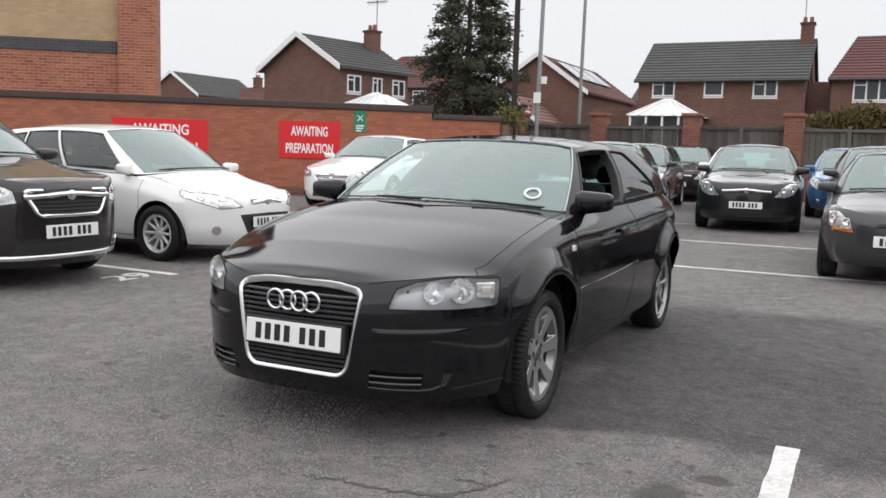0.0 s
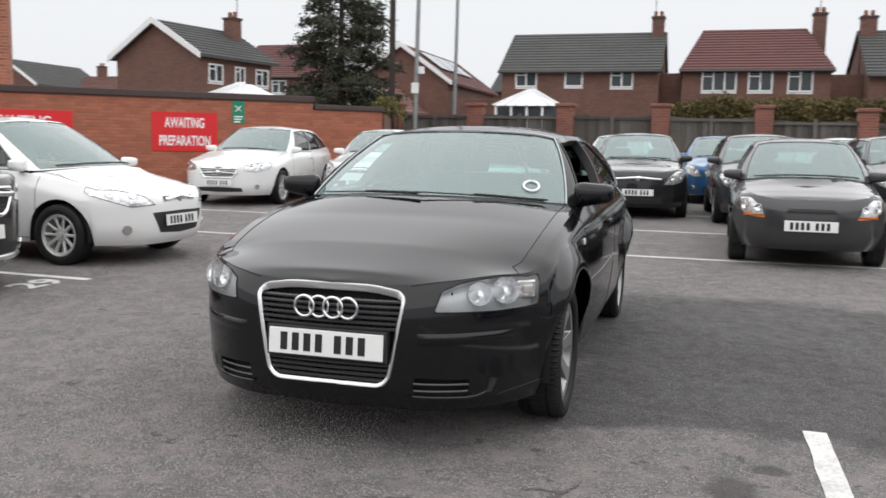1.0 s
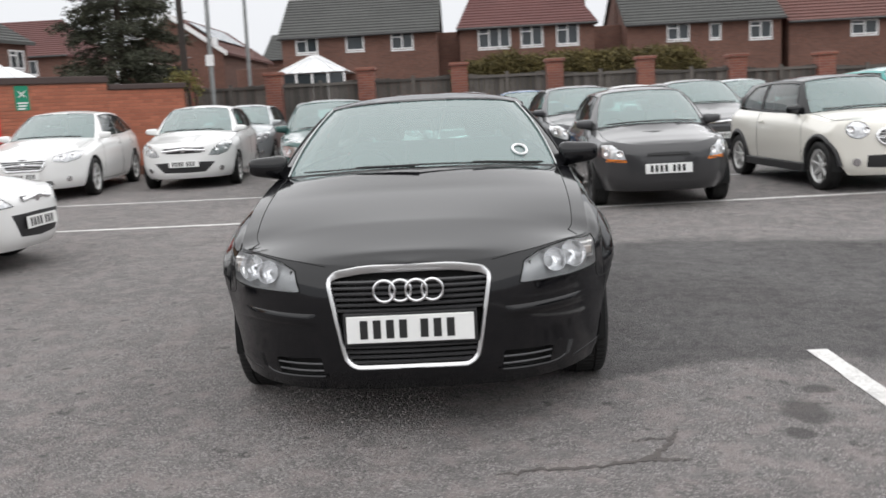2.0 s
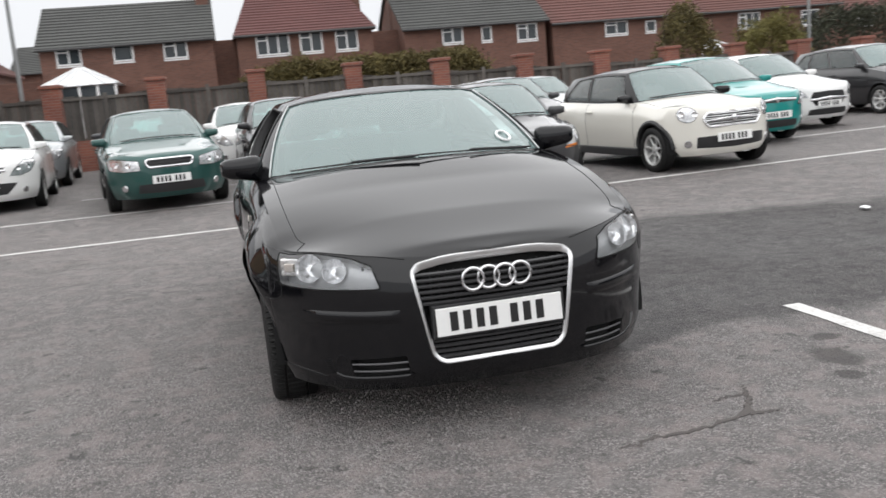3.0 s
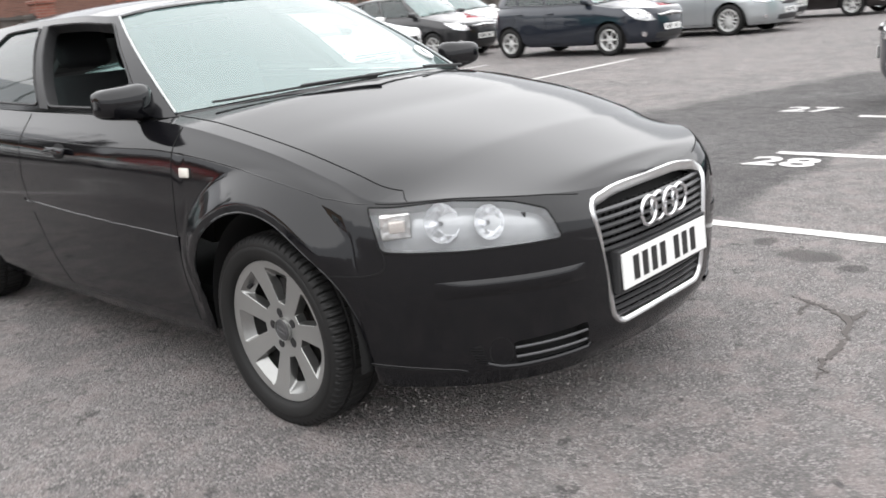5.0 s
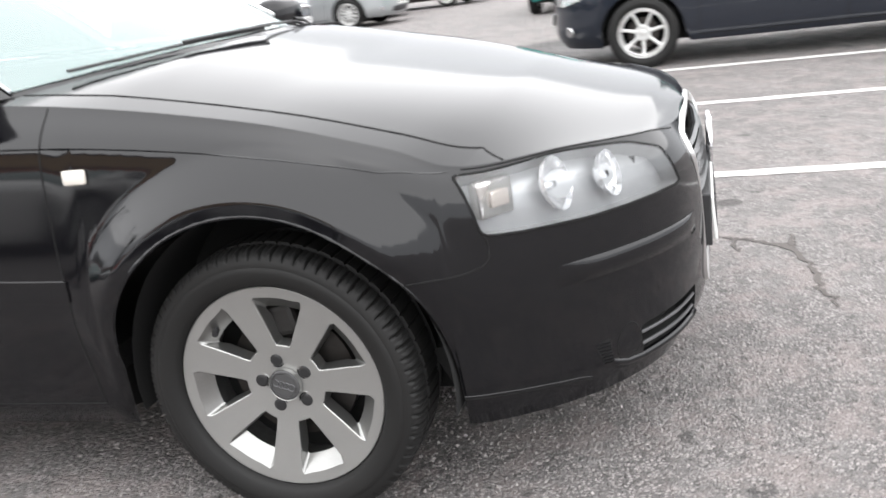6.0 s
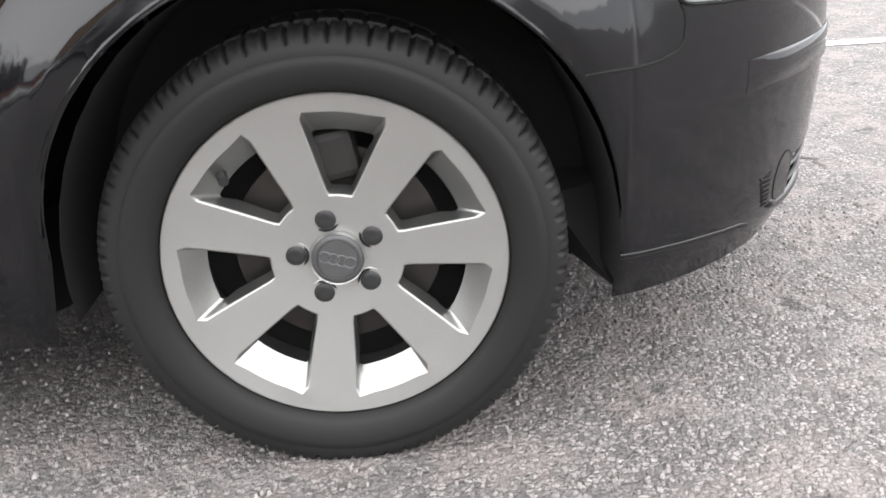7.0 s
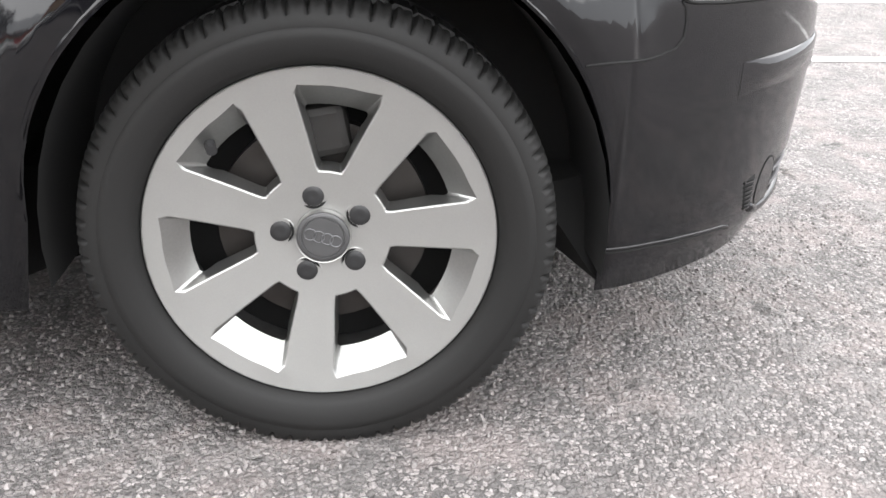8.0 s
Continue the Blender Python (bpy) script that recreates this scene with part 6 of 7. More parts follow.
style = dict(regions=[("headlamp_hole", lamp_uv, None, ""), ("grille_hole", grille_uv, None, ""), ("vent_hole", vent_uv, None, ""), ("rib_panel", rib_uv, GAP, "dark ribbed panel"), ("rear_lamp", tail_uv, REDLENS, ""),
                      ("front_bumper", bumper_uv, "paint", ""), ("door", door_uv, "paint", "")],
             windows=hatch_windows, wheel=dict(rim=0.2345, width=0.206, spokes=7, turn=-7.7), mirror=BLACK)
CAR = Matrix.Identity(4)
hero, fn, gf, hood, s_of, s_end = car("hatchback_car", "black three-door hatchback with silver alloys, both front windows open", CAR, S, BLACK, style, fine=True)


def on_body(uv, off=0.0, sx=1):
    u, v = np.array([p[0] for p in uv], float), np.array([p[1] for p in uv], float)
    p = fn(u, v)
    n = side_normal(S, fn, np.maximum(u, 0.011), v)
    n[u < 0.02, 0] = 0
    q = p + n * off
    return [(sx * a[0], a[1], a[2]) for a in q]


def dense(uv, n=8, closed=False):
    out = []
    m = len(uv)
    for i in range(m if closed else m - 1):
        a, b = uv[i], uv[(i + 1) % m]
        out += [(a[0] + (b[0] - a[0]) * k / n, a[1] + (b[1] - a[1]) * k / n) for k in range(n)]
    if not closed:
        out.append(uv[-1])
    return out


# shut lines
for line in (seam_uv + [(3.92, 4.16)], [(6.92, 5.95), (6.93, 4.5), (6.95, 1.0), (8.70, 0.95), (9.0, 4.0), (8.92, 5.95)], [(1.36, 5.86), (1.9, 5.98), (2.6, 5.97), (3.2, 5.95), (4.0, 5.9)]):
    seam(hero, on_body(dense(line[1:] if line[0] == seam_uv[0] else line, 14), 0.0), 0.0018)
hs = np.linspace(3.9, s_end, 50)
seam(hero, [tuple(hood(np.array(3.9 - 0.3 * (1 - q)), np.array(0.915 + 0.08 * (1 - q)))) for q in np.linspace(0, 1, 6)][:-1] + [tuple(p) for p in hood(hs, np.full(50, 0.915))], 0.002, name="bonnet_gap")
# character crease down the wing and door
seam(hero, on_body(dense([(4.15, 5.80), (4.6, 5.4), (5.0, 5.08), (6.0, 5.03), (7.0, 5.05), (8.0, 5.12), (9.5, 5.2), (12.0, 5.2)], 16), -0.0024), 0.0035, BLACK, "crease")
# bumper mouldings
def moulded(v, off, sx):
    """A line round the bumper's corner that sinks into it at both ends."""
    out = []
    for k in range(21):
        u = 1.5 + 1.84 * k / 20
        out += on_body([(u, v)], off * min(1.0, k / 2, (20 - k) / 4) + 0.0004, sx)
    return out


for sx in (1, -1):
    bm = bmesh.new()
    rows_ = [[bm.verts.new(p) for p in moulded(v, off, sx)] for v, off in ((2.93, 0.0), (2.945, 0.004), (3.31, 0.004), (3.34, 0.0))]
    for p, q in zip(rows_, rows_[1:]):
        for k in range(20):
            bm.faces.new((p[k], p[k + 1], q[k + 1], q[k]))
    part("rub_strip", bm, BLACK, hero, smooth=80)
# arch lips
for yc in (0.0, S["wb"]):
    lip = []
    for k in range(81):
        a = radians(6 + 168 * k / 80)
        y, z = yc + S["arch_y"] + (S["arch_a"] + 0.004) * math.cos(a), S["wheel_z"] + (S["arch_r"] + 0.004) * math.sin(a)
        ssx = np.linspace(4, 13, 500)
        best = fn(ssx[:, None] * np.ones(60), np.ones((500, 1)) * np.linspace(0.3, 5.5, 60))
        j = np.argmin((best[..., 1] - y) ** 2 + (best[..., 2] - z) ** 2)
        p = best.reshape(-1, 3)[j]
        lip.append((p[0] - 0.002, y, z))
    seam(hero, lip, 0.0035, BLACK, "arch_lip")

# grille: chrome frame, slats, mesh backing, emblem
gr = new("grille")
gr.parent = hero
gr["label"] = "chrome-framed single grille with black slats"
path = on_body(dense(grille_uv[1:-1], 2), 0.001)
loop = path + [(-p[0], p[1], p[2]) for p in reversed(path)]
for _ in range(3):
    loop = [tuple((loop[i - 1][q] + 2 * loop[i][q] + loop[(i + 1) % len(loop)][q]) / 4 for q in range(3)) for i in range(len(loop))]
bm = bmesh.new()


def frame_band(bm, loop, w_top, w_out, out, back):
    """A rounded band round a closed line in the front's plane, broader along its top."""
    c = Vector((0, 0, 0))
    for p in loop:
        c += Vector(p) / len(loop)
    rings = []
    m = len(loop)
    for i in range(m):
        p = Vector(loop[i])
        tng = (Vector(loop[(i + 1) % m]) - Vector(loop[i - 1])).normalized()
        nr = Vector((0.0, -1.0, 0.08))
        sd = tng.cross(nr).normalized()
        if sd.dot(p - c) < 0:
            sd = -sd
        top_ = min(1.0, max(0.0, (p.z - 0.645) / 0.03))
        w_in = 0.0125 + (w_top - 0.0125) * top_
        rings.append([bm.verts.new(q) for q in (p + sd * w_out - nr * back, p + sd * w_out, p + sd * w_out * 0.4 + nr * out, p - sd * w_in * 0.4 + nr * out, p - sd * w_in, p - sd * w_in - nr * back)])
    for i in range(m):
        a, b = rings[i], rings[(i + 1) % m]
        for k in range(5):
            bm.faces.new((a[k], a[k + 1], b[k + 1], b[k]))


frame_band(bm, loop, 0.025, 0.0055, 0.006, 0.04)
part("grille_frame", bm, SATIN, gr, "brushed chrome surround", smooth=50)
zs = [0.322, 0.343, 0.364, 0.385] + [0.53 + 0.0215 * k for k in range(6)]


def grille_half(z):
    return 0.255 + (z - 0.298) / (0.672 - 0.298) * 0.07 - 0.012


def grille_y(x, z):
    u, v = front_uv(min(abs(x), 0.45), z)
    return float(fn(np.array([u]), np.array([v]))[0][1])


for z in zs:
    w = grille_half(z)
    bm = bmesh.new()
    a = []
    for k in range(13):
        x = -w + 2 * w * k / 12
        y = grille_y(x, z) + 0.012
        a.append([bm.verts.new(q) for q in ((x, y + 0.004, z + 0.0055), (x, y - 0.005, z + 0.0005), (x, y - 0.003, z - 0.0055), (x, y + 0.02, z - 0.005))])
    for p, q in zip(a, a[1:]):
        for k in range(4):
            bm.faces.new((p[k], p[(k + 1) % 4], q[(k + 1) % 4], q[k]))
    part("slat", bm, material("grille_plastic", (0.05, 0.05, 0.052), (0.038, 0.038, 0.04), rough=0.32, grain=200), gr, smooth=30)
for k in range(19):
    x = -0.27 + 0.03 * k
    y = grille_y(x, 0.6)
    part("upright", boxed(x - 0.0015, x + 0.0015, y + 0.034, y + 0.044, 0.51, 0.645), GAP, gr)
    if abs(x) < 0.25:
        part("upright", boxed(x - 0.0015, x + 0.0015, y + 0.034, y + 0.044, 0.305, 0.40), GAP, gr)
bm = bmesh.new()
a = []
for z in (0.29, 0.5, 0.70):
    w = grille_half(z) + 0.012
    a.append([bm.verts.new((-w + 2 * w * k / 8, grille_y(-w + 2 * w * k / 8, min(z, 0.69)) + 0.05, z)) for k in range(9)])
for p, q in zip(a, a[1:]):
    for k in range(8):
        bm.faces.new((p[k], p[k + 1], q[k + 1], q[k]))
part("grille_back", bm, GAP, gr)
bm = bmesh.new()
y0 = grille_y(0, 0.6) - 0.006
for k in range(4):
    cx = 0.0615 * (k - 1.5)
    pts = [(cx + 0.041 * math.cos(b * math.tau / 36), y0 + (0.004 if k % 2 else 0), 0.606 + 0.041 * math.sin(b * math.tau / 36)) for b in range(36)]
    sweep(bm, pts, 0.0064, 8, True)
part("emblem", bm, CHROME, gr, "four chrome rings", smooth=60)
y0 = grille_y(0, 0.46) - 0.001
part("plate_holder", boxed(-0.258, 0.258, y0 + 0.005, y0 + 0.05, 0.396, 0.522, 0.004), TRIM, gr)
number_plate(hero, pose(0, y0, 0.459, -4, 0, 0) @ Matrix.Diagonal((0.945, 1, 0.945, 1)))

# headlamps
for sx in (1, -1):
    hl = new("headlamp")
    hl.parent = hero
    hl["label"] = "clear lens over grey housing and bright reflectors"
    pm = flat_patch(list(np.linspace(1.6, 4.3, 40)), lambda s: list(np.linspace(3.9, 6, 22)), [lamp_uv])
    uv, fs = take(pm, lambda p: inside_poly(p, lamp_uv))
    pm.free()
    p = fn(uv[:, 0], uv[:, 1])
    n = side_normal(S, fn, uv[:, 0], uv[:, 1])
    for nm, off, mt in (("lens", 0.002, LENS), ("housing", -0.040, HOUSING)):
        q = p + n * off
        q[:, 0] *= sx
        ob = part(nm, mesh_of(q, fs, False), mt, hl, smooth=60)
        if nm == "lens":
            ob.visible_shadow = False
    ring = dense(lamp_uv, 3, True)
    bm = bmesh.new()
    top_, bot_ = on_body(ring, 0.001, sx), on_body(ring, -0.045, sx)
    a, b = [bm.verts.new(q) for q in top_], [bm.verts.new(q) for q in bot_]
    for k in range(len(a)):
        bm.faces.new((a[k], a[(k + 1) % len(a)], b[(k + 1) % len(a)], b[k]))
    part("lamp_wall", bm, HOUSING, hl)
    bm = bmesh.new()
    sweep(bm, top_, 0.003, 5, True)
    part("lamp_gasket", bm, GAP, hl)
    for u, v, r, nm in ((2.66, 4.88, 0.048, "reflector"), (3.2, 4.9, 0.055, "reflector")):
        c = Vector(on_body([(u, v)], -0.012, sx)[0])
        d = Vector((0.28 * sx, -1, 0.30)).normalized()
        mt = Matrix.Translation(c) @ d.to_track_quat("X", "Z").to_matrix().to_4x4()
        bm = bmesh.new()
        lathe(bm, [(0.0, r), (-0.012, r * 0.92), (-0.024, r * 0.66), (-0.031, r * 0.3), (-0.032, 0.0)], 14)
        part(nm, bm, BOWL, hl, at=mt)
        bm = bmesh.new()
        tube(bm, (-0.03, 0, 0), (-0.008, 0, 0), 0.009, 0.007, 14)
        part("bulb_shield", bm, CHROME, hl, smooth=40, at=mt)
    c = Vector(on_body([(3.72, 4.9)], -0.018, sx)[0])
    d = Vector((0.75 * sx, -1, 0.05)).normalized()
    mt = Matrix.Translation(c) @ d.to_track_quat("X", "Z").to_matrix().to_4x4()
    part("indicator_box", boxed(-0.03, 0.004, -0.045, 0.04, -0.036, 0.036, 0.006), material("indicator_shell", (0.80, 0.79, 0.77), (0.62, 0.60, 0.58), rough=0.18, metal=0.8, grain=60, bump=0.4), hl, at=mt)
    part("indicator_bulb", boxed(0.004, 0.012, -0.022, 0.022, -0.016, 0.016, 0.004), material("bulb_amber", (0.66, 0.58, 0.52), (0.72, 0.67, 0.63), rough=0.2, metal=0.4), hl, at=mt)
    part("level_bar", boxed(-0.004, 0.004, -0.008, 0.008, -0.02, 0.02), TRIM, hl, at=Matrix.Translation(on_body([(2.2, 5.1)], -0.05, sx)[0]))
    # vents and fog recess
    vn = new("bumper_vent")
    vn.parent = hero
    bm = bmesh.new()
    ring = dense(vent_uv, 3, True)
    a, b = [bm.verts.new(q) for q in on_body(ring, 0.0, sx)], [bm.verts.new(q) for q in on_body(ring, -0.05, sx)]
    for k in range(len(a)):
        bm.faces.new((a[k], a[(k + 1) % len(a)], b[(k + 1) % len(a)], b[k]))
    bm.faces.new(b)
    part("vent_box", bm, GAP, vn)
    for v in (1.12, 1.42):
        bm = bmesh.new()
        sweep(bm, on_body(dense([(1.45, v + 0.06), (2.47, v - 0.02)], 12), -0.005, sx), 0.0038, 6)
        part("vent_slat", bm, VENT_GREY, vn, smooth=60)
    bm = bmesh.new()
    sweep(bm, on_body(dense([(1.38, 1.02), (1.42, 0.87), (2.44, 0.74), (2.66, 0.80), (2.78, 0.93)], 10), -0.003, sx) + on_body([(2.83, 1.02)], -0.012, sx), 0.0095, 8)
    part("vent_lip", bm, BLACK, vn, smooth=60)
    # round blanking panel, its joint and the ribs beside it
    bm = bmesh.new()
    rings_ = [[bm.verts.new(q) for q in on_body([(2.64 + (p[0] - 2.64) * k, 1.34 + (p[1] - 1.34) * k) for p in fog_uv], off, sx)] for k, off in ((1.0, -0.002), (0.985, 0.0008), (0.7, 0.0007), (0.4, 0.0006), (0.1, 0.0006))]
    for p, q in zip(rings_, rings_[1:]):
        for k in range(len(p)):
            bm.faces.new((p[k], p[(k + 1) % len(p)], q[(k + 1) % len(p)], q[k]))
    bm.faces.new(rings_[-1])
    part("fog_blank", bm, BLACK, vn, smooth=50)
    bm = bmesh.new()
    sweep(bm, on_body([(2.64 + (p[0] - 2.64) * 1.02, 1.34 + (p[1] - 1.34) * 1.02) for p in fog_uv], 0.0, sx), 0.0012, 5, True)
    part("panel_joint", bm, GAP, vn)
    for k in range(7):
        bm = bmesh.new()
        sweep(bm, on_body([(2.815 + 0.008 * k + (0.10 + 0.008 * k) * j, 0.985 + 0.085 * k + 0.03 * j) for j in (0.0, 0.33, 0.66, 1.0)], 0.0004, sx), 0.0021, 5)
        part("vent_rib", bm, BLACK, vn, smooth=60)
    # ridge along the foot of the bumper
    foot = [(4.36, 1.06), (3.9, 1.01), (3.5, 0.93), (3.16, 0.83), (3.05, 0.74)]
    bm = bmesh.new()
    sweep(bm, on_body(dense(foot, 8), -0.0008, sx), 0.0024, 6)
    part("bumper_ridge", bm, BLACK, hero, smooth=70)
    bm = bmesh.new()
    sweep(bm, on_body(dense([(u_, v_ - 0.06) for u_, v_ in foot], 8), -0.0006, sx), 0.0016, 5)
    part("shut_line", bm, GAP, hero)
    # rubbing strip along the door
    bm = bmesh.new()
    line_ = [side_uv(0.415 + 1.40 * k / 20, 0.552 + 0.045 * k / 20) for k in range(21)]
    rows_ = [[bm.verts.new(q) for q in on_body([(u_, v_ + dv) for u_, v_ in line_], off, sx)] for dv, off in ((-0.155, 0.0), (-0.14, 0.004), (0.14, 0.004), (0.155, 0.0))]
    for p, q in zip(rows_, rows_[1:]):
        for k in range(20):
            bm.faces.new((p[k], p[k + 1], q[k + 1], q[k]))
    part("door_moulding", bm, BLACK, hero, smooth=40)
    # side repeater, door handle
    stamp(hero, "side_repeater", fn, *side_uv(0.34, 0.79), sx, 0.002, boxed(-0.027, 0.027, -0.006, 0.002, -0.0155, 0.0155, 0.005), material("repeater_lens", (0.72, 0.68, 0.62), rough=0.15, coat=1), S, "clear side indicator")
    hd = stamp(hero, "door_handle", fn, 8.45, 4.88, sx, 0.0, boxed(-0.085, 0.085, -0.026, -0.008, -0.014, 0.014, 0.008), BLACK, S)
    bm = bmesh.new()
    bmesh.ops.create_uvsphere(bm, u_segments=16, v_segments=8, radius=1, matrix=Matrix.Diagonal((0.06, 0.003, 0.03, 1)))
    part("handle_recess", bm, GAP, hd)

# wipers, tax disc ring, painted sky glint along the windscreen edge
for x0, x1 in ((-0.05, 0.62), (-0.62, -0.02)):
    bm = bmesh.new()
    pts = []
    for k in range(12):
        x = x0 + (x1 - x0) * k / 11
        s = abs(x) / (0.66 * S["hw"]) * 2
        p = gf(np.array([s]), np.array([0.012 + 0.02 * (1 - k / 11)]))[0]
        pts.append((x, p[1] - 0.02, p[2] + 0.012))
    sweep(bm, pts, 0.0045, 6)
    sweep(bm, [(p[0] + 0.02, p[1] - 0.008, p[2] + 0.006) for p in pts[5:]], 0.0055, 6)
    part("wiper", bm, TRIM, hero)
bm = bmesh.new()
pts = []
for k in range(28):
    a = k * math.tau / 28
    s = 1.86 + 0.17 * math.cos(a)
    h = 0.20 + 0.06 * math.sin(a)
    pts.append(tuple(gf(np.array([s]), np.array([h]))[0] + np.array([0, -0.003, 0.002])))
sweep(bm, pts, 0.007, 6, True)
part("tax_disc_ring", bm, WHITE_VINYL, hero, "white ring sticker")
# pale rods: sky reflection in the glass edge, given as a light colour
for sx in (1, -1):
    bm = bmesh.new()
    pts = [tuple(np.array(gf(np.array([2.82 + 0.18 * k / 14]), np.array([0.02 + 0.95 * k / 14]))[0]) * np.array([sx, 1, 1]) + np.array([0, -0.004, 0.003])) for k in range(15)]
    sweep(bm, pts, 0.0045, 6)
    part("windscreen_trim", bm, material("screen_edge_glint", (0.5, 0.52, 0.52), (0.4, 0.42, 0.42), rough=0.3, coat=0.5), hero, "pale strip painted as the sky's glint along the windscreen edge", smooth=60)
# gloss black cover of the B-pillar
for sx in (1, -1):
    b0, b1 = s_of(1.375), s_of(1.455)
    bm = bmesh.new()
    g = [[bm.verts.new(tuple((gf(np.array([u]), np.array([v]))[0]) * np.array([sx, 1, 1]) + np.array([0.003 * sx, 0, 0]))) for v in np.linspace(0.03, 0.92, 9)] for u in np.linspace(b0, b1, 4)]
    for a, b in zip(g, g[1:]):
        for k in range(8):
            bm.faces.new((a[k], b[k], b[k + 1], a[k + 1]))
    part("pillar_cover", bm, TRIM, hero, smooth=50)
    # black mirror triangle
    bm = bmesh.new()
    q = [tuple((gf(np.array([u]), np.array([v]))[0]) * np.array([sx, 1, 1]) + np.array([0.004 * sx, 0, 0])) for u, v in ((3.52, 0.04), (3.95, 0.04), (3.44, 0.34))]
    bm.faces.new([bm.verts.new(p) for p in q])
    part("mirror_triangle", bm, TRIM, hero)


# ---- the other cars ----
def spec(L, W, H, wb, fo, nose=0.74, belt=None, cowl_y=0.16, rake=0.80, wheel_r=0.30, sedan=False, wedge=0.045):
    ro = L - wb - fo
    b = belt or 0.655 * H
    rear = wb + ro
    return dict(fo=fo, ro=ro, wb=wb, hw=W / 2, h=H, zb=0.20, nose=nose, fender=nose + 0.045, arch_top=b - 0.10, cowl=b - 0.015, belt=b, tail=b + wedge, arch_r=wheel_r + 0.052, wheel_z=wheel_r - 0.006, wheel_r=wheel_r,
                cowl_y=cowl_y, foot_y=cowl_y + 0.36, ws_top=cowl_y + rake, roof_end=rear - (0.95 if sedan else 0.28), tail_y=rear - (0.42 if sedan else 0.07), hood_c=b + 0.03, front_bow=1.0)


WHEEL_SILVER = material("wheel_silver", (0.66, 0.66, 0.65), (0.56, 0.56, 0.55), rough=0.35, metal=0.5)
LAMP = material("lamp_bright", (0.90, 0.91, 0.92), (0.40, 0.405, 0.41), rough=0.14, metal=0.7, grain=30, patch=14, coat=1.0, bump=0.5, mix=0.22)


def windows_for(doors, y1, y2, y3, tip):
    """Side glass from the mirror back: front door, then one or two more panes."""
    def make(s_of, S):
        a, b = s_of(y1 - 0.035), s_of(y1 + 0.035)
        out = [("windscreen", [(-0.01, 0.02), (2.62, 0.02), (2.88, 0.97), (-0.01, 0.97)], False),
               ("door_window", [(3.85, 0.06), (3.55, 0.90), (a, 0.91), (a, 0.06)], False)]
        if doors == 5:
            c, d, e = s_of(y2 - 0.03), s_of(y2 + 0.03), s_of(y3)
            out += [("rear_door_window", [(b, 0.06), (b, 0.91), (c - 0.05, 0.88), (c, 0.08)], False),
                    ("quarter_window", [(d, 0.09), (d - 0.05, 0.85), (d + (e - d) * tip, 0.80), (e, 0.12)], False)]
        else:
            e = s_of(y3)
            out += [("quarter_window", [(b, 0.06), (b, 0.90), (b + (e - b) * tip, 0.86), (e, 0.10)], False)]
        out.append(("rear_window", [(9.3, 0.10), (9.3, 0.90), (11.01, 0.92), (11.01, 0.08)], False))
        return out
    return make


def box_uv(C, x0, x1, z0, z1):
    """A front-view rectangle as a polygon of stations and levels."""
    s, v = np.meshgrid(np.linspace(0, 5, 201), np.linspace(0, 6, 121), indexing="ij")
    p = body_at(C, s, v)

    def f(x, z):
        k = np.argmin((p[..., 0] - x) ** 2 + (p[..., 2] - z) ** 2)
        q = np.array([s.flat[k], v.flat[k]])
        for _ in range(3):
            c = body_at(C, np.array([q[0], q[0] + 0.01, q[0]]), np.array([q[1], q[1], q[1] + 0.01]))[:, (0, 2)]
            J = np.stack([c[1] - c[0], c[2] - c[0]], 1) / 0.01
            if abs(np.linalg.det(J)) < 1e-6:
                break
            q = np.clip(q + np.clip(np.linalg.solve(J, np.array([x, z]) - c[0]), -0.04, 0.04), (0, 0), (5, 5.98))
        return float(q[0]), float(q[1])
    return f




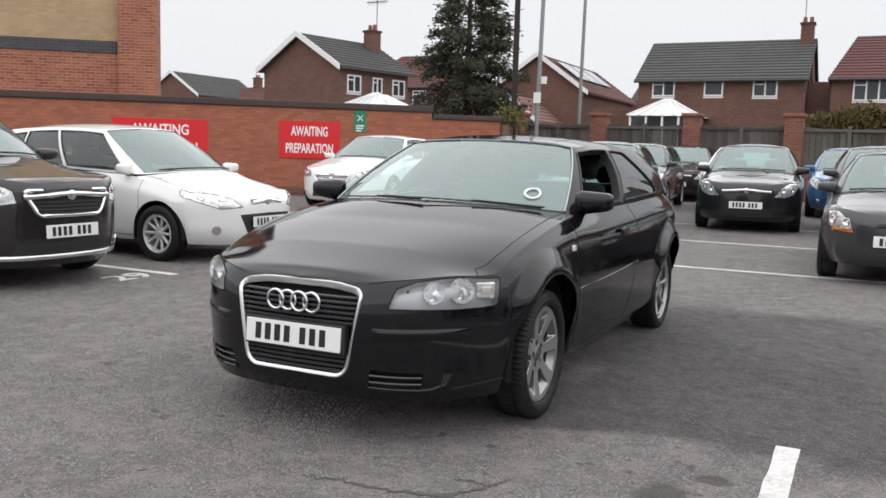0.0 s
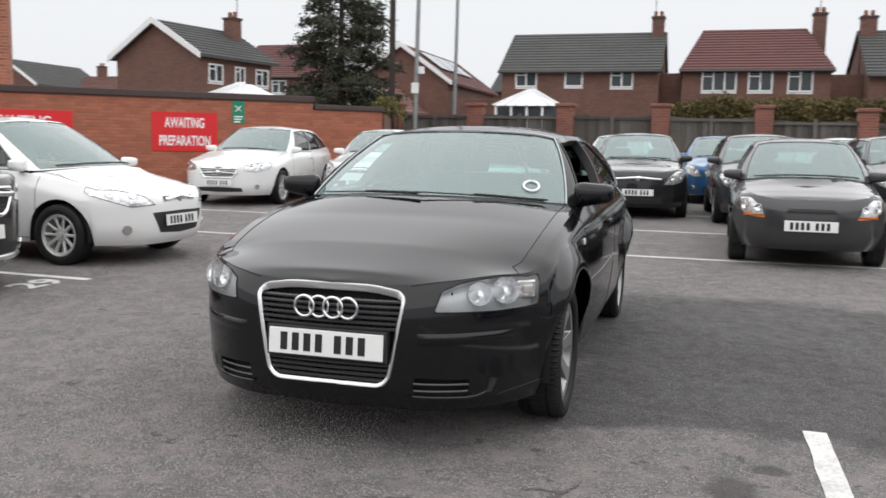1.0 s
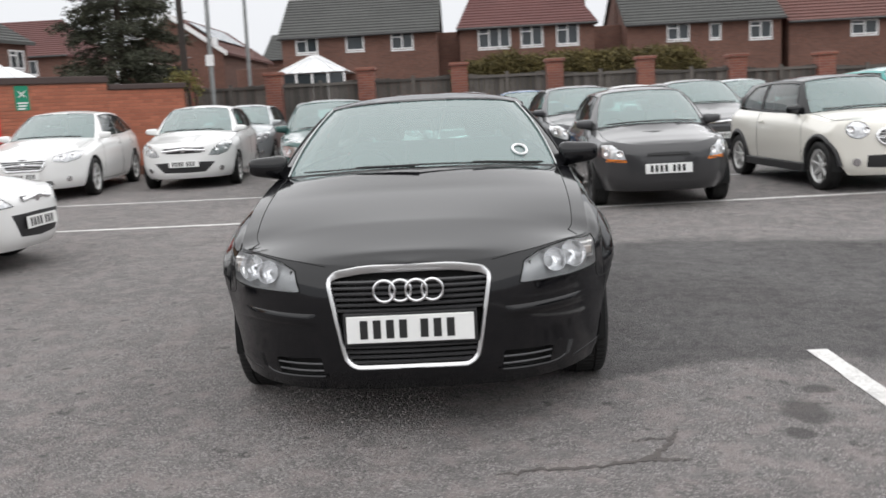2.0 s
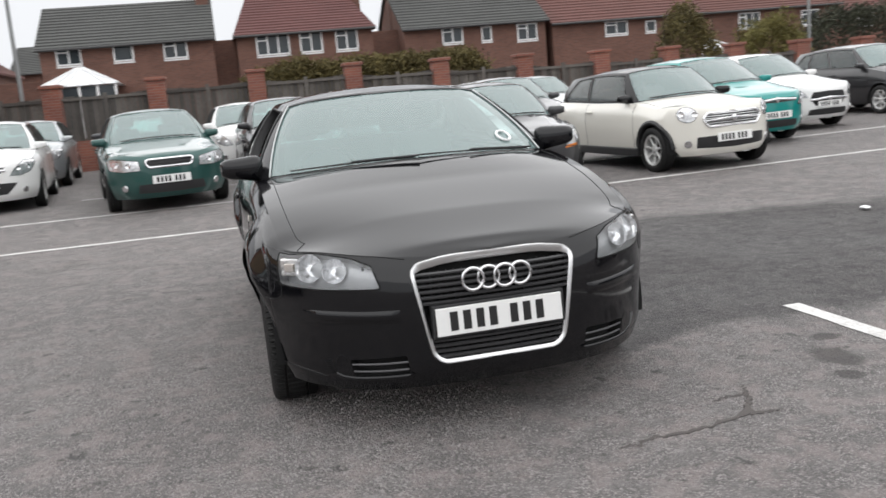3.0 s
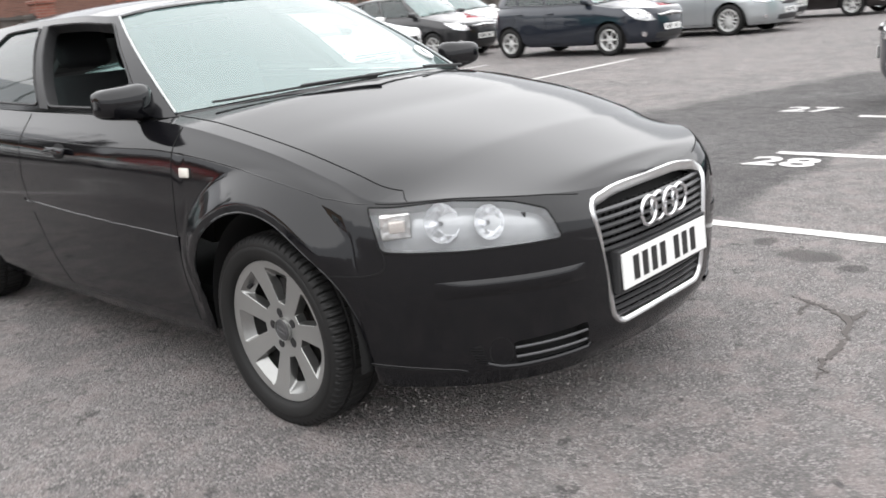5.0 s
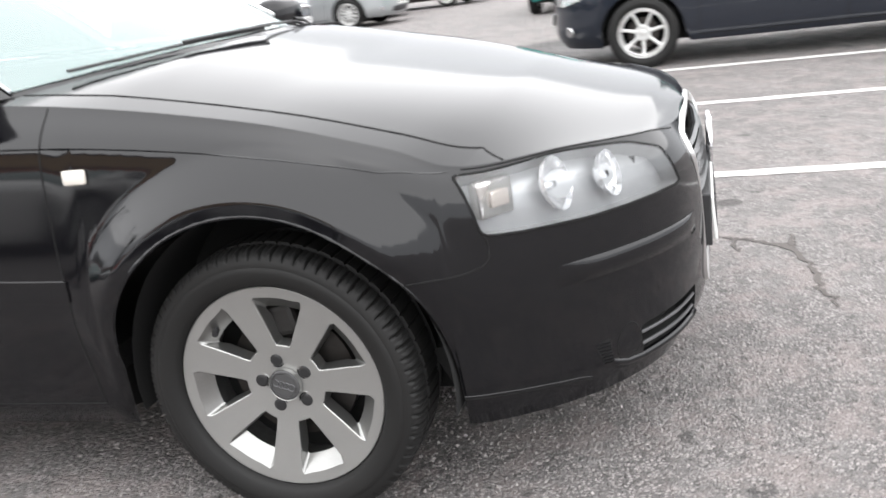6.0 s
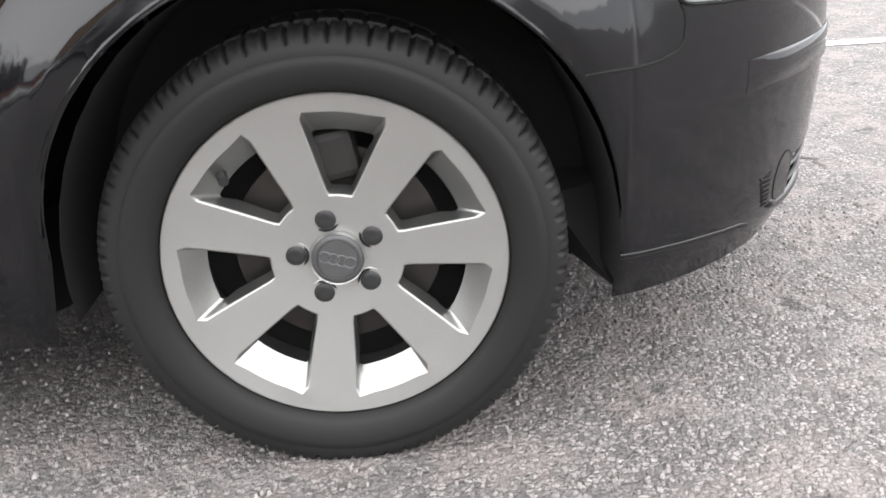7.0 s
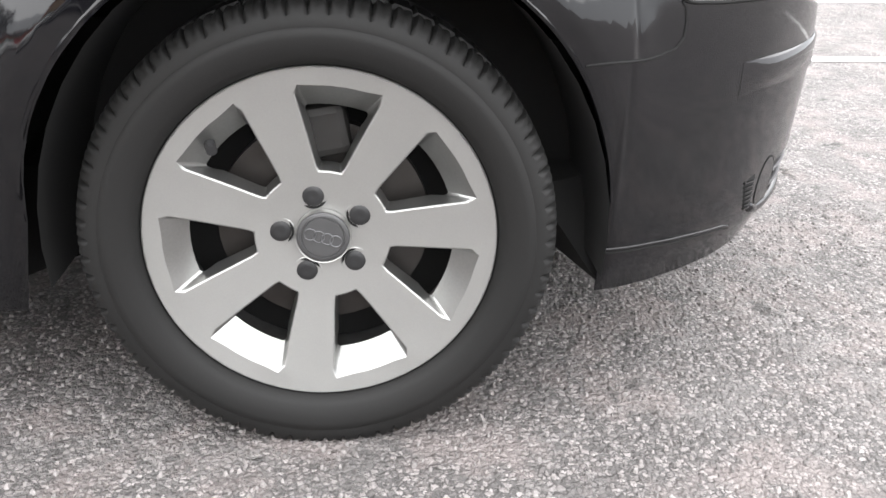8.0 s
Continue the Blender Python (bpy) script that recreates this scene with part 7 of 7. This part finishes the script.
def parked(label, x, y, yaw, S, paint_mat, lamp, grille, lower, doors=5, extra=None, roof=None, spokes=7, pillar=None, chrome_bar=True, plate_z=0.46, amber=False, rim=None, wheel_mat=None, fog=True, surround=False, skid=False, arches=False, mirror=None, bar_z=None):
    """lamp, grille, lower: front-view outlines in (x, z)."""
    C = body_grid(S)
    f = box_uv(C, 0, 0, 0, 0)
    lamp_p = [f(*p) for p in lamp]
    reg = [("headlamp", lamp_p, LAMP, "clear headlamp")]
    if amber:
        reg.insert(0, ("indicator", [f(*p) for p in amber], AMBER, "amber indicator"))
    for nm, pl in (("grille", grille), ("lower_grille", lower)):
        if pl:
            q = [f(*p) for p in pl]
            if pl[0][0] == 0:
                q[0], q[-1] = (-0.02, q[0][1]), (-0.02, q[-1][1])
            reg.append((nm, q, TRIM, "black grille"))
    reg.append(("rear_lamp", [(12.35, 4.4), (13.9, 4.3), (13.9, 5.7), (12.5, 5.7)], REDLENS, ""))
    wb, ro = S["wb"], S["ro"]
    y_door = S["foot_y"] + (1.08 if doors == 5 else 1.2)
    st = dict(regions=reg, windows=windows_for(doors, y_door, y_door + 0.78, S["tail_y"] - 0.42, 0.55), wheel=dict(rim=rim or S["wheel_r"] - 0.095, width=0.19, spokes=spokes, mat=wheel_mat or WHEEL_SILVER), pillar=pillar or paint_mat, roof=roof or paint_mat, mirror=mirror or paint_mat)
    t, fn, gf, hood, s_of, s_end = car("car", label, on_ground(x, y, yaw, wb), S, paint_mat, st, group="parked cars")
    yy = lambda xx, z: float(fn(np.array([f(xx, z)[0]]), np.array([f(xx, z)[1]]))[0][1])
    number_plate(t, pose(0, yy(0.0, plate_z) - 0.012, plate_z, -3, 0, 0))
    number_plate(t, pose(0, wb + ro + 0.012, 0.62, 3, 0, 180), yellow=True)
    # bright bar and slats across the grille
    if grille:
        zs = [p[1] for p in grille]
        xs = [p[0] for p in grille]
        z0, z1, w = min(zs), max(zs), max(xs)
        if chrome_bar:
            bm = bmesh.new()
            zc = bar_z or 0.5 * (z0 + z1)
            sweep(bm, [(q, yy(abs(q), zc) - 0.012, zc + 0.012 * math.cos(q / w * math.pi)) for q in np.linspace(-w, w, 15)], 0.012 if chrome_bar == "slats" else 0.024, 6)
            part("grille_bar", bm, CHROME, t, "chrome bar", smooth=60)
            bm = bmesh.new()
            lathe(bm, [(0.012, 0.0), (0.012, 0.036), (0.006, 0.044), (0.0, 0.044)], 20)
            part("emblem", bm, CHROME, t, smooth=50, at=pose(0, yy(0, zc) - 0.012, zc, 0, 0, -90))
        bm = bmesh.new()
        n = max(2, int((z1 - z0) / 0.028))
        for k in range(1, n):
            z = z0 + (z1 - z0) * k / n
            ww = float(np.interp(z, [p[1] for p in grille[1:-1]], xs[1:-1])) * 0.97
            sweep(bm, [(q, yy(abs(q), z) - 0.008, z) for q in np.linspace(-ww, ww, 11)], 0.007 if chrome_bar == "slats" else 0.005, 4)
        part("grille_slat", bm, SATIN if chrome_bar == "slats" else TRIM, t)
    if surround and grille:
        bm = bmesh.new()
        loop = [(q[0], yy(abs(q[0]), q[1]) - 0.006, q[1]) for q in rounded([(-p[0], p[1]) for p in grille[1:-1]] + [p for p in reversed(grille[1:-1])], 0.05, 4)]
        sweep(bm, loop, 0.019, 6, True)
        part("grille_surround", bm, CHROME, t, "chrome grille surround", smooth=60)
    if skid:
        bm = bmesh.new()
        sweep(bm, [(q, yy(abs(q), 0.285) - 0.004, 0.285) for q in np.linspace(-0.62, 0.62, 21)], 0.022, 6)
        part("skid_strip", bm, SATIN, t, "silver skid strip", smooth=60)
    if arches:
        # black arch trims and sills
        ssx, vvx = np.linspace(4, 13, 400), np.linspace(0.3, 5.5, 60)
        best = fn(ssx[:, None] * np.ones(60), np.ones((400, 1)) * vvx)
        for yc in (0.0, wb):
            pts = []
            for k in range(25):
                a = radians(2 + 176 * k / 24)
                y_, z_ = yc + (S["arch_r"] + 0.012) * math.cos(a), S["wheel_z"] + (S["arch_r"] + 0.012) * math.sin(a)
                j = np.argmin((best[..., 1] - y_) ** 2 + (best[..., 2] - z_) ** 2)
                pts.append((best.reshape(-1, 3)[j][0] - 0.012, y_, z_))
            for sx in (1, -1):
                bm = bmesh.new()
                sweep(bm, [(sx * p[0], p[1], p[2]) for p in pts], 0.036, 6)
                part("arch_trim", bm, TRIM, t, smooth=60)
        for sx in (1, -1):
            part("sill_trim", boxed(sx * (S["hw"] - 0.03) - 0.03, sx * (S["hw"] - 0.03) + 0.03, 0.34, wb - 0.34, 0.20, 0.31, 0.015), TRIM, t)
    # dark edge round each headlamp
    for sx in (1, -1):
        bm = bmesh.new()
        ring = [(a0 + (a1 - a0) * k / 5, b0 + (b1 - b0) * k / 5) for (a0, b0), (a1, b1) in zip(lamp_p, lamp_p[1:] + lamp_p[:1]) for k in range(5)]
        q = fn(np.array([p[0] for p in ring]), np.array([p[1] for p in ring]))
        sweep(bm, [(sx * p[0], p[1], p[2]) for p in q], 0.004, 4, True)
        part("lamp_gasket", bm, GAP, t)
    # lamp bowls
    lx, lz = sum(p[0] for p in lamp) / len(lamp), sum(p[1] for p in lamp) / len(lamp)
    for sx in (1, -1):
        for k, dx in enumerate((-0.075, 0.06)):
            u, v = f(lx + dx, lz + (0.012 if k else 0))
            bm = bmesh.new()
            lathe(bm, [(0.002, 0.040), (0.005, 0.037), (0.001, 0.026), (-0.003, 0.012), (0.004, 0.0)], 18)
            stamp(t, "lamp_bowl", fn, u, v, sx, 0.003, bm, CHROME, S).matrix_basis @= pose(0, 0, 0, 0, 0, -90)
        if fog:
            u, v = f(0.60 * S["hw"] / 0.85, 0.36)
            bm = bmesh.new()
            lathe(bm, [(0.006, 0.0), (0.012, 0.03), (0.010, 0.046), (0.0, 0.05)], 18)
            stamp(t, "fog_lamp", fn, u, v, sx, 0.003, bm, CHROME, S).matrix_basis @= pose(0, 0, 0, 0, 0, -90)
    # shut lines and handles
    def line(uv, r=0.003):
        u, v = np.array([p[0] for p in uv]), np.array([p[1] for p in uv])
        seam(t, [tuple(q) for q in fn(u, v)], r)
    su = np.linspace(5, 12, 300)
    ys = fn(su, np.full(300, 3.0))[:, 1]
    sy = lambda q: float(np.interp(q, ys, su))
    cuts = [S["foot_y"] - 0.12, y_door] + ([y_door + 0.82] if doors == 5 else [])
    for q in cuts:
        line([(sy(q), v) for v in np.linspace(0.8 if q < wb - 0.4 else 3.6, 5.98, 14)])
    line([(q, 0.8) for q in np.linspace(sy(cuts[0]), sy(min(cuts[-1], wb - 0.42)), 14)])
    hs = np.linspace(3.6, s_end, 24)
    seam(t, [tuple(p) for p in hood(hs, np.full(24, 0.915))], 0.003, name="bonnet_gap")
    for q in cuts[1:]:
        for sx in (1, -1):
            stamp(t, "door_handle", fn, sy(q - 0.14), 4.9, sx, 0.0, boxed(-0.085, 0.085, -0.032, -0.008, -0.014, 0.014, 0.008), paint_mat, S)
    bm = bmesh.new()
    for x0, x1 in ((-0.08, 0.55), (-0.55, 0.0)):
        pts = []
        for k in range(8):
            q = x0 + (x1 - x0) * k / 7
            p = gf(np.array([abs(q) / (0.66 * S["hw"]) * 2]), np.array([0.05]))[0]
            pts.append((q, p[1] - 0.02, p[2] + 0.012))
        sweep(bm, pts, 0.009, 5)
    part("wiper", bm, TRIM, t)
    return t


WHITE = paint("white", (0.78, 0.78, 0.77), rough=0.3)
CREAM = paint("cream", (0.72, 0.70, 0.64), rough=0.3)
SILVER = paint("silver", (0.42, 0.44, 0.45), metal=0.6, rough=0.35)
SOFT_BLACK = paint("soft_black", (0.013, 0.013, 0.0145), rough=0.35)
GREY = paint("dark_grey", (0.040, 0.040, 0.044), metal=0.3, rough=0.35)
CHARCOAL = paint("charcoal", (0.045, 0.045, 0.047), metal=0.3, rough=0.4)
BROWNBLACK = paint("brown_black", (0.022, 0.018, 0.018), metal=0.2, rough=0.3)
NAVY = paint("navy", (0.015, 0.019, 0.028), metal=0.2, rough=0.3)
GREEN = paint("dark_green", (0.026, 0.080, 0.072), metal=0.35, rough=0.35)
TEAL = paint("teal", (0.01, 0.24, 0.22), metal=0.1, rough=0.3)
BLUE = paint("blue", (0.035, 0.12, 0.27), metal=0.3, rough=0.35)

SMALL_HATCH = lambda: spec(4.0, 1.737, 1.488, 2.511, 0.84, nose=0.79, cowl_y=0.08, rake=0.92)
LAMP_C = [(0.43, 0.60), (0.50, 0.70), (0.64, 0.82), (0.75, 0.845), (0.785, 0.76), (0.72, 0.64), (0.58, 0.59)]
GR_C = [(0.0, 0.655), (0.30, 0.66), (0.38, 0.72), (0.0, 0.735)]
LO_C = [(0.0, 0.26), (0.42, 0.27), (0.40, 0.37), (0.0, 0.38)]
GR_W = [(0.0, 0.64), (0.30, 0.645), (0.37, 0.74), (0.0, 0.755)]

parked("white five-door hatchback with a black lower grille, facing out", -4.55, 3.82, 88, spec(3.95, 1.722, 1.45, 2.489, 0.82, nose=0.70, belt=0.915, cowl_y=0.02, rake=0.98, wedge=0.13), WHITE,
       [(0.36, 0.60), (0.46, 0.68), (0.66, 0.77), (0.805, 0.815), (0.815, 0.76), (0.74, 0.66), (0.58, 0.58)], [(0.0, 0.635), (0.22, 0.64), (0.24, 0.675), (0.0, 0.68)], [(0.0, 0.30), (0.30, 0.32), (0.40, 0.52), (0.0, 0.53)], spokes=10, plate_z=0.44)
parked("dark brown-black crossover with a chrome-framed grille", -4.85, 1.38, 88, spec(4.278, 1.777, 1.646, 2.555, 0.92, nose=0.90, belt=1.06, cowl_y=0.05, rake=0.95, wheel_r=0.34), BROWNBLACK,
       [(0.46, 0.74), (0.48, 0.84), (0.74, 0.94), (0.80, 0.92), (0.78, 0.76), (0.62, 0.71)], [(0.0, 0.615), (0.30, 0.63), (0.42, 0.84), (0.0, 0.86)], [(0.0, 0.30), (0.50, 0.32), (0.46, 0.40), (0.0, 0.41)], plate_z=0.50, surround=True, skid=True, bar_z=0.80)
parked("white saloon with a chrome slatted grille beside the wall", -7.2, 11.0, 7, spec(4.83, 1.856, 1.50, 2.737, 0.95, nose=0.76, cowl_y=0.30, rake=0.95, wheel_r=0.33, sedan=True), WHITE,
       [(0.46, 0.66), (0.48, 0.74), (0.74, 0.80), (0.82, 0.79), (0.80, 0.68), (0.64, 0.63)], [(0.0, 0.51), (0.28, 0.52), (0.37, 0.69), (0.0, 0.715)], [(0.0, 0.26), (0.44, 0.27), (0.42, 0.34), (0.0, 0.35)], chrome_bar="slats", surround=True, plate_z=0.43)
parked("white hatchback with a broad black grille and chrome bar", -4.85, 12.0, 6, SMALL_HATCH(), WHITE, LAMP_C, GR_W, [(0.0, 0.30), (0.36, 0.31), (0.52, 0.48), (0.0, 0.50)])
parked("black hatchback with bright headlamps and a chrome grille bar", 0.27, 11.9, 4, SMALL_HATCH(), SOFT_BLACK, LAMP_C, GR_C, LO_C, doors=3, fog=False)
parked("faded charcoal small hatchback with amber indicators", 2.5, 6.4, -1, spec(3.62, 1.631, 1.385, 2.446, 0.70, nose=0.72, belt=0.90, cowl_y=0.06, rake=0.85, wheel_r=0.275), CHARCOAL,
       [(0.46, 0.56), (0.48, 0.64), (0.60, 0.74), (0.70, 0.73), (0.70, 0.60), (0.62, 0.54)], [(0.0, 0.585), (0.26, 0.59), (0.22, 0.635), (0.0, 0.64)], None, doors=3, chrome_bar=False, amber=[(0.45, 0.535), (0.46, 0.565), (0.66, 0.575), (0.66, 0.54)], plate_z=0.46, fog=False, rim=0.17, wheel_mat=TRIM)
parked("dark green saloon with a chrome-edged grille", -1.87, 9.8, 9, spec(4.57, 1.769, 1.462, 2.578, 0.90, nose=0.78, cowl_y=0.28, rake=0.85, wheel_r=0.31), GREEN,
       [(0.40, 0.60), (0.42, 0.73), (0.74, 0.775), (0.81, 0.75), (0.79, 0.62), (0.62, 0.59)], [(0.0, 0.62), (0.30, 0.63), (0.33, 0.74), (0.0, 0.75)], [(0.0, 0.27), (0.46, 0.28), (0.44, 0.40), (0.0, 0.41)], surround=True, chrome_bar=False)
parked("cream-white small hatchback with black roof and wheel-arch trim", 5.35, 6.8, 5, spec(3.70, 1.683, 1.407, 2.467, 0.66, nose=0.80, belt=0.93, cowl_y=0.20, rake=0.68, wheel_r=0.30), CREAM,
       [(0.59 + 0.10 * math.cos(k * math.tau / 14), 0.735 + 0.10 * math.sin(k * math.tau / 14)) for k in range(14)], [(0.0, 0.55), (0.36, 0.56), (0.43, 0.66), (0.38, 0.735), (0.0, 0.75)], [(0.0, 0.28), (0.50, 0.30), (0.50, 0.44), (0.0, 0.45)], doors=3, roof=BLACK, pillar=BLACK, chrome_bar="slats", plate_z=0.42, surround=True, arches=True, mirror=BLACK)
parked("bright teal hatchback beside the cream car", 7.55, 9.2, 4, spec(3.85, 1.70, 1.50, 2.46, 0.80, nose=0.78, cowl_y=0.08, rake=0.92), TEAL, LAMP_C, GR_C, LO_C)
parked("white hatchback with a black hexagonal grille", 9.7, 10.8, 4, spec(3.95, 1.715, 1.48, 2.46, 0.84, nose=0.78, cowl_y=0.15, rake=0.85), WHITE,
       LAMP_C, [(0.0, 0.42), (0.30, 0.44), (0.38, 0.58), (0.32, 0.68), (0.0, 0.69)], LO_C, doors=3, roof=WHITE)
parked("black hatchback between white cars", 13.3, 11.9, 0, spec(4.25, 1.77, 1.49, 2.6, 0.88, nose=0.74, cowl_y=0.14, rake=0.9), SOFT_BLACK, LAMP_C, GR_C, LO_C)
parked("white hatchback parked in the second row", 15.9, 13.1, 0, SMALL_HATCH(), WHITE, LAMP_C, GR_C, LO_C)
parked("dark navy five-door hatchback with silver wheels", 13.0, 7.0, -4, SMALL_HATCH(), NAVY, LAMP_C, GR_C, LO_C, spokes=6)
parked("silver saloon with multi-spoke wheels", 17.0, 6.5, -4, spec(4.83, 1.856, 1.498, 2.737, 0.95, nose=0.76, cowl_y=0.30, rake=0.95, wheel_r=0.33, sedan=True), SILVER,
       [(0.46, 0.66), (0.48, 0.74), (0.74, 0.80), (0.82, 0.79), (0.80, 0.68), (0.64, 0.63)], [(0.0, 0.57), (0.30, 0.58), (0.36, 0.72), (0.0, 0.74)], LO_C, spokes=12)
parked("dark grey hatchback behind the small charcoal car", 4.9, 12.6, 3, spec(4.2, 1.76, 1.50, 2.6, 0.88, nose=0.72, cowl_y=0.12, rake=0.92), GREY, LAMP_C, GR_C, LO_C)
parked("dark grey hatchback with bright headlamps", 2.4, 11.2, 3, SMALL_HATCH(), GREY, LAMP_C, GR_C, LO_C)
parked("blue hatchback in the back row", 1.75, 16.2, 2, SMALL_HATCH(), BLUE, LAMP_C, GR_C, LO_C)
parked("black hatchback in the back row", -2.7, 15.4, 4, SMALL_HATCH(), GREY, LAMP_C, GR_C, LO_C)
parked("black hatchback near the fence", -2.5, 20.0, 4, SMALL_HATCH(), SOFT_BLACK, LAMP_C, GR_C, LO_C)
parked("white hatchback behind the black one", -0.42, 15.9, 4, SMALL_HATCH(), WHITE, LAMP_C, GR_W, LO_C)
parked("white hatchback near the fence", 4.5, 17.2, 0, SMALL_HATCH(), WHITE, LAMP_C, GR_C, LO_C)
parked("silver hatchback near the fence", 7.0, 16.6, 0, SMALL_HATCH(), SILVER, LAMP_C, GR_C, LO_C)
parked("grey hatchback behind the white one", -5.2, 16.8, 4, SMALL_HATCH(), SILVER, LAMP_C, GR_C, LO_C)
parked("white hatchback with a red roof board", 18.6, 10.4, -4, SMALL_HATCH(), SILVER, LAMP_C, GR_C, LO_C)
parked("silver hatchback with a red roof board", 19.4, 7.1, -4, SMALL_HATCH(), SILVER, LAMP_C, GR_C, LO_C)
parked("dark brown hatchback at the row's end", 21.9, 5.6, -6, SMALL_HATCH(), BROWNBLACK, LAMP_C, GR_C, LO_C)
parked("dark navy hatchback facing the other way", 6.75, -0.35, 180, spec(4.2, 1.76, 1.48, 2.578, 0.88, nose=0.76, cowl_y=0.25, rake=0.85, wheel_r=0.315), NAVY, LAMP_C, GR_C, LO_C)
parked("teal hatchback seen from behind with a yellow plate", 17.0, 1.4, 90, spec(3.85, 1.70, 1.50, 2.46, 0.80, nose=0.78, cowl_y=0.08, rake=0.92), TEAL, LAMP_C, GR_C, LO_C)


# ---- bricks of the boundary wall ----
MORTAR = material("mortar", (0.27, 0.135, 0.095), (0.20, 0.10, 0.07), rough=0.95, grain=90, patch=1.1, bump=0.3)
BRICK_FACE = material("brick_face", (0.40, 0.138, 0.08), (0.31, 0.105, 0.063), rough=0.85, grain=55, patch=1.3, bump=0.35, island=0.15)
west, west_low = bpy.data.objects["wall_west"], bpy.data.objects["wall_west_low"]
for ob in (west, west_low):
    ob.data.materials.clear()
    ob.data.materials.append(MORTAR)


def brick_points(w, h, x=0.0, y=0.0, z=0.0, d=0.006):
    c = 0.004
    return [(x, y + 0.01, z), (x + w, y + 0.01, z), (x + w, y + 0.01, z + h), (x, y + 0.01, z + h), (x, y - d + c, z), (x + w, y - d + c, z), (x + w, y - d + c, z + h), (x, y - d + c, z + h), (x + c, y - d, z + c), (x + w - c, y - d, z + c), (x + w - c, y - d, z + h - c), (x + c, y - d, z + h - c)]


BRICK_FACES = [(0, 1, 5, 4), (1, 2, 6, 5), (2, 3, 7, 6), (3, 0, 4, 7), (4, 5, 9, 8), (5, 6, 10, 9), (6, 7, 11, 10), (7, 4, 8, 11), (8, 9, 10, 11)]
stock = {}


def brick_mesh(w):
    k = round(w, 3)
    if k not in stock:
        me = bpy.data.meshes.new("brick")
        me.from_pydata(brick_points(k, 0.065), [], BRICK_FACES)
        me.materials.append(BRICK_FACE)
        stock[k] = me
    return stock[k]


for ob, xa, xb, y0, top in ((west, -11.6, 0.0, 0.0, 2.25), (west_low, 0.0, 1.75, 0.02, 2.07)):
    pts, faces, singles = [], [], 0
    row = 0
    while 0.345 + 0.075 * row + 0.065 < top:
        z = 0.345 + 0.075 * row
        x = xa - (0.1125 if row % 2 else 0.0)
        while x < xb:
            a, b = max(x, xa), min(x + 0.215, xb)
            if b - a > 0.05:
                if -2.45 < a < -0.15 and singles < 300:
                    br = new("brick", brick_mesh(b - a))
                    br.parent = ob
                    br.matrix_basis = pose(a, y0, z)
                    singles += 1
                else:
                    n0 = len(pts)
                    pts += brick_points(b - a, 0.065, a, y0, z)
                    faces += [tuple(i + n0 for i in f) for f in BRICK_FACES]
            x += 0.225
        row += 1
    me = bpy.data.meshes.new("brickwork")
    me.from_pydata(pts, [], faces)
    me.materials.append(BRICK_FACE)
    rest = new("brickwork", me)
    rest.parent = ob
    rest["kind"] = "stuff"
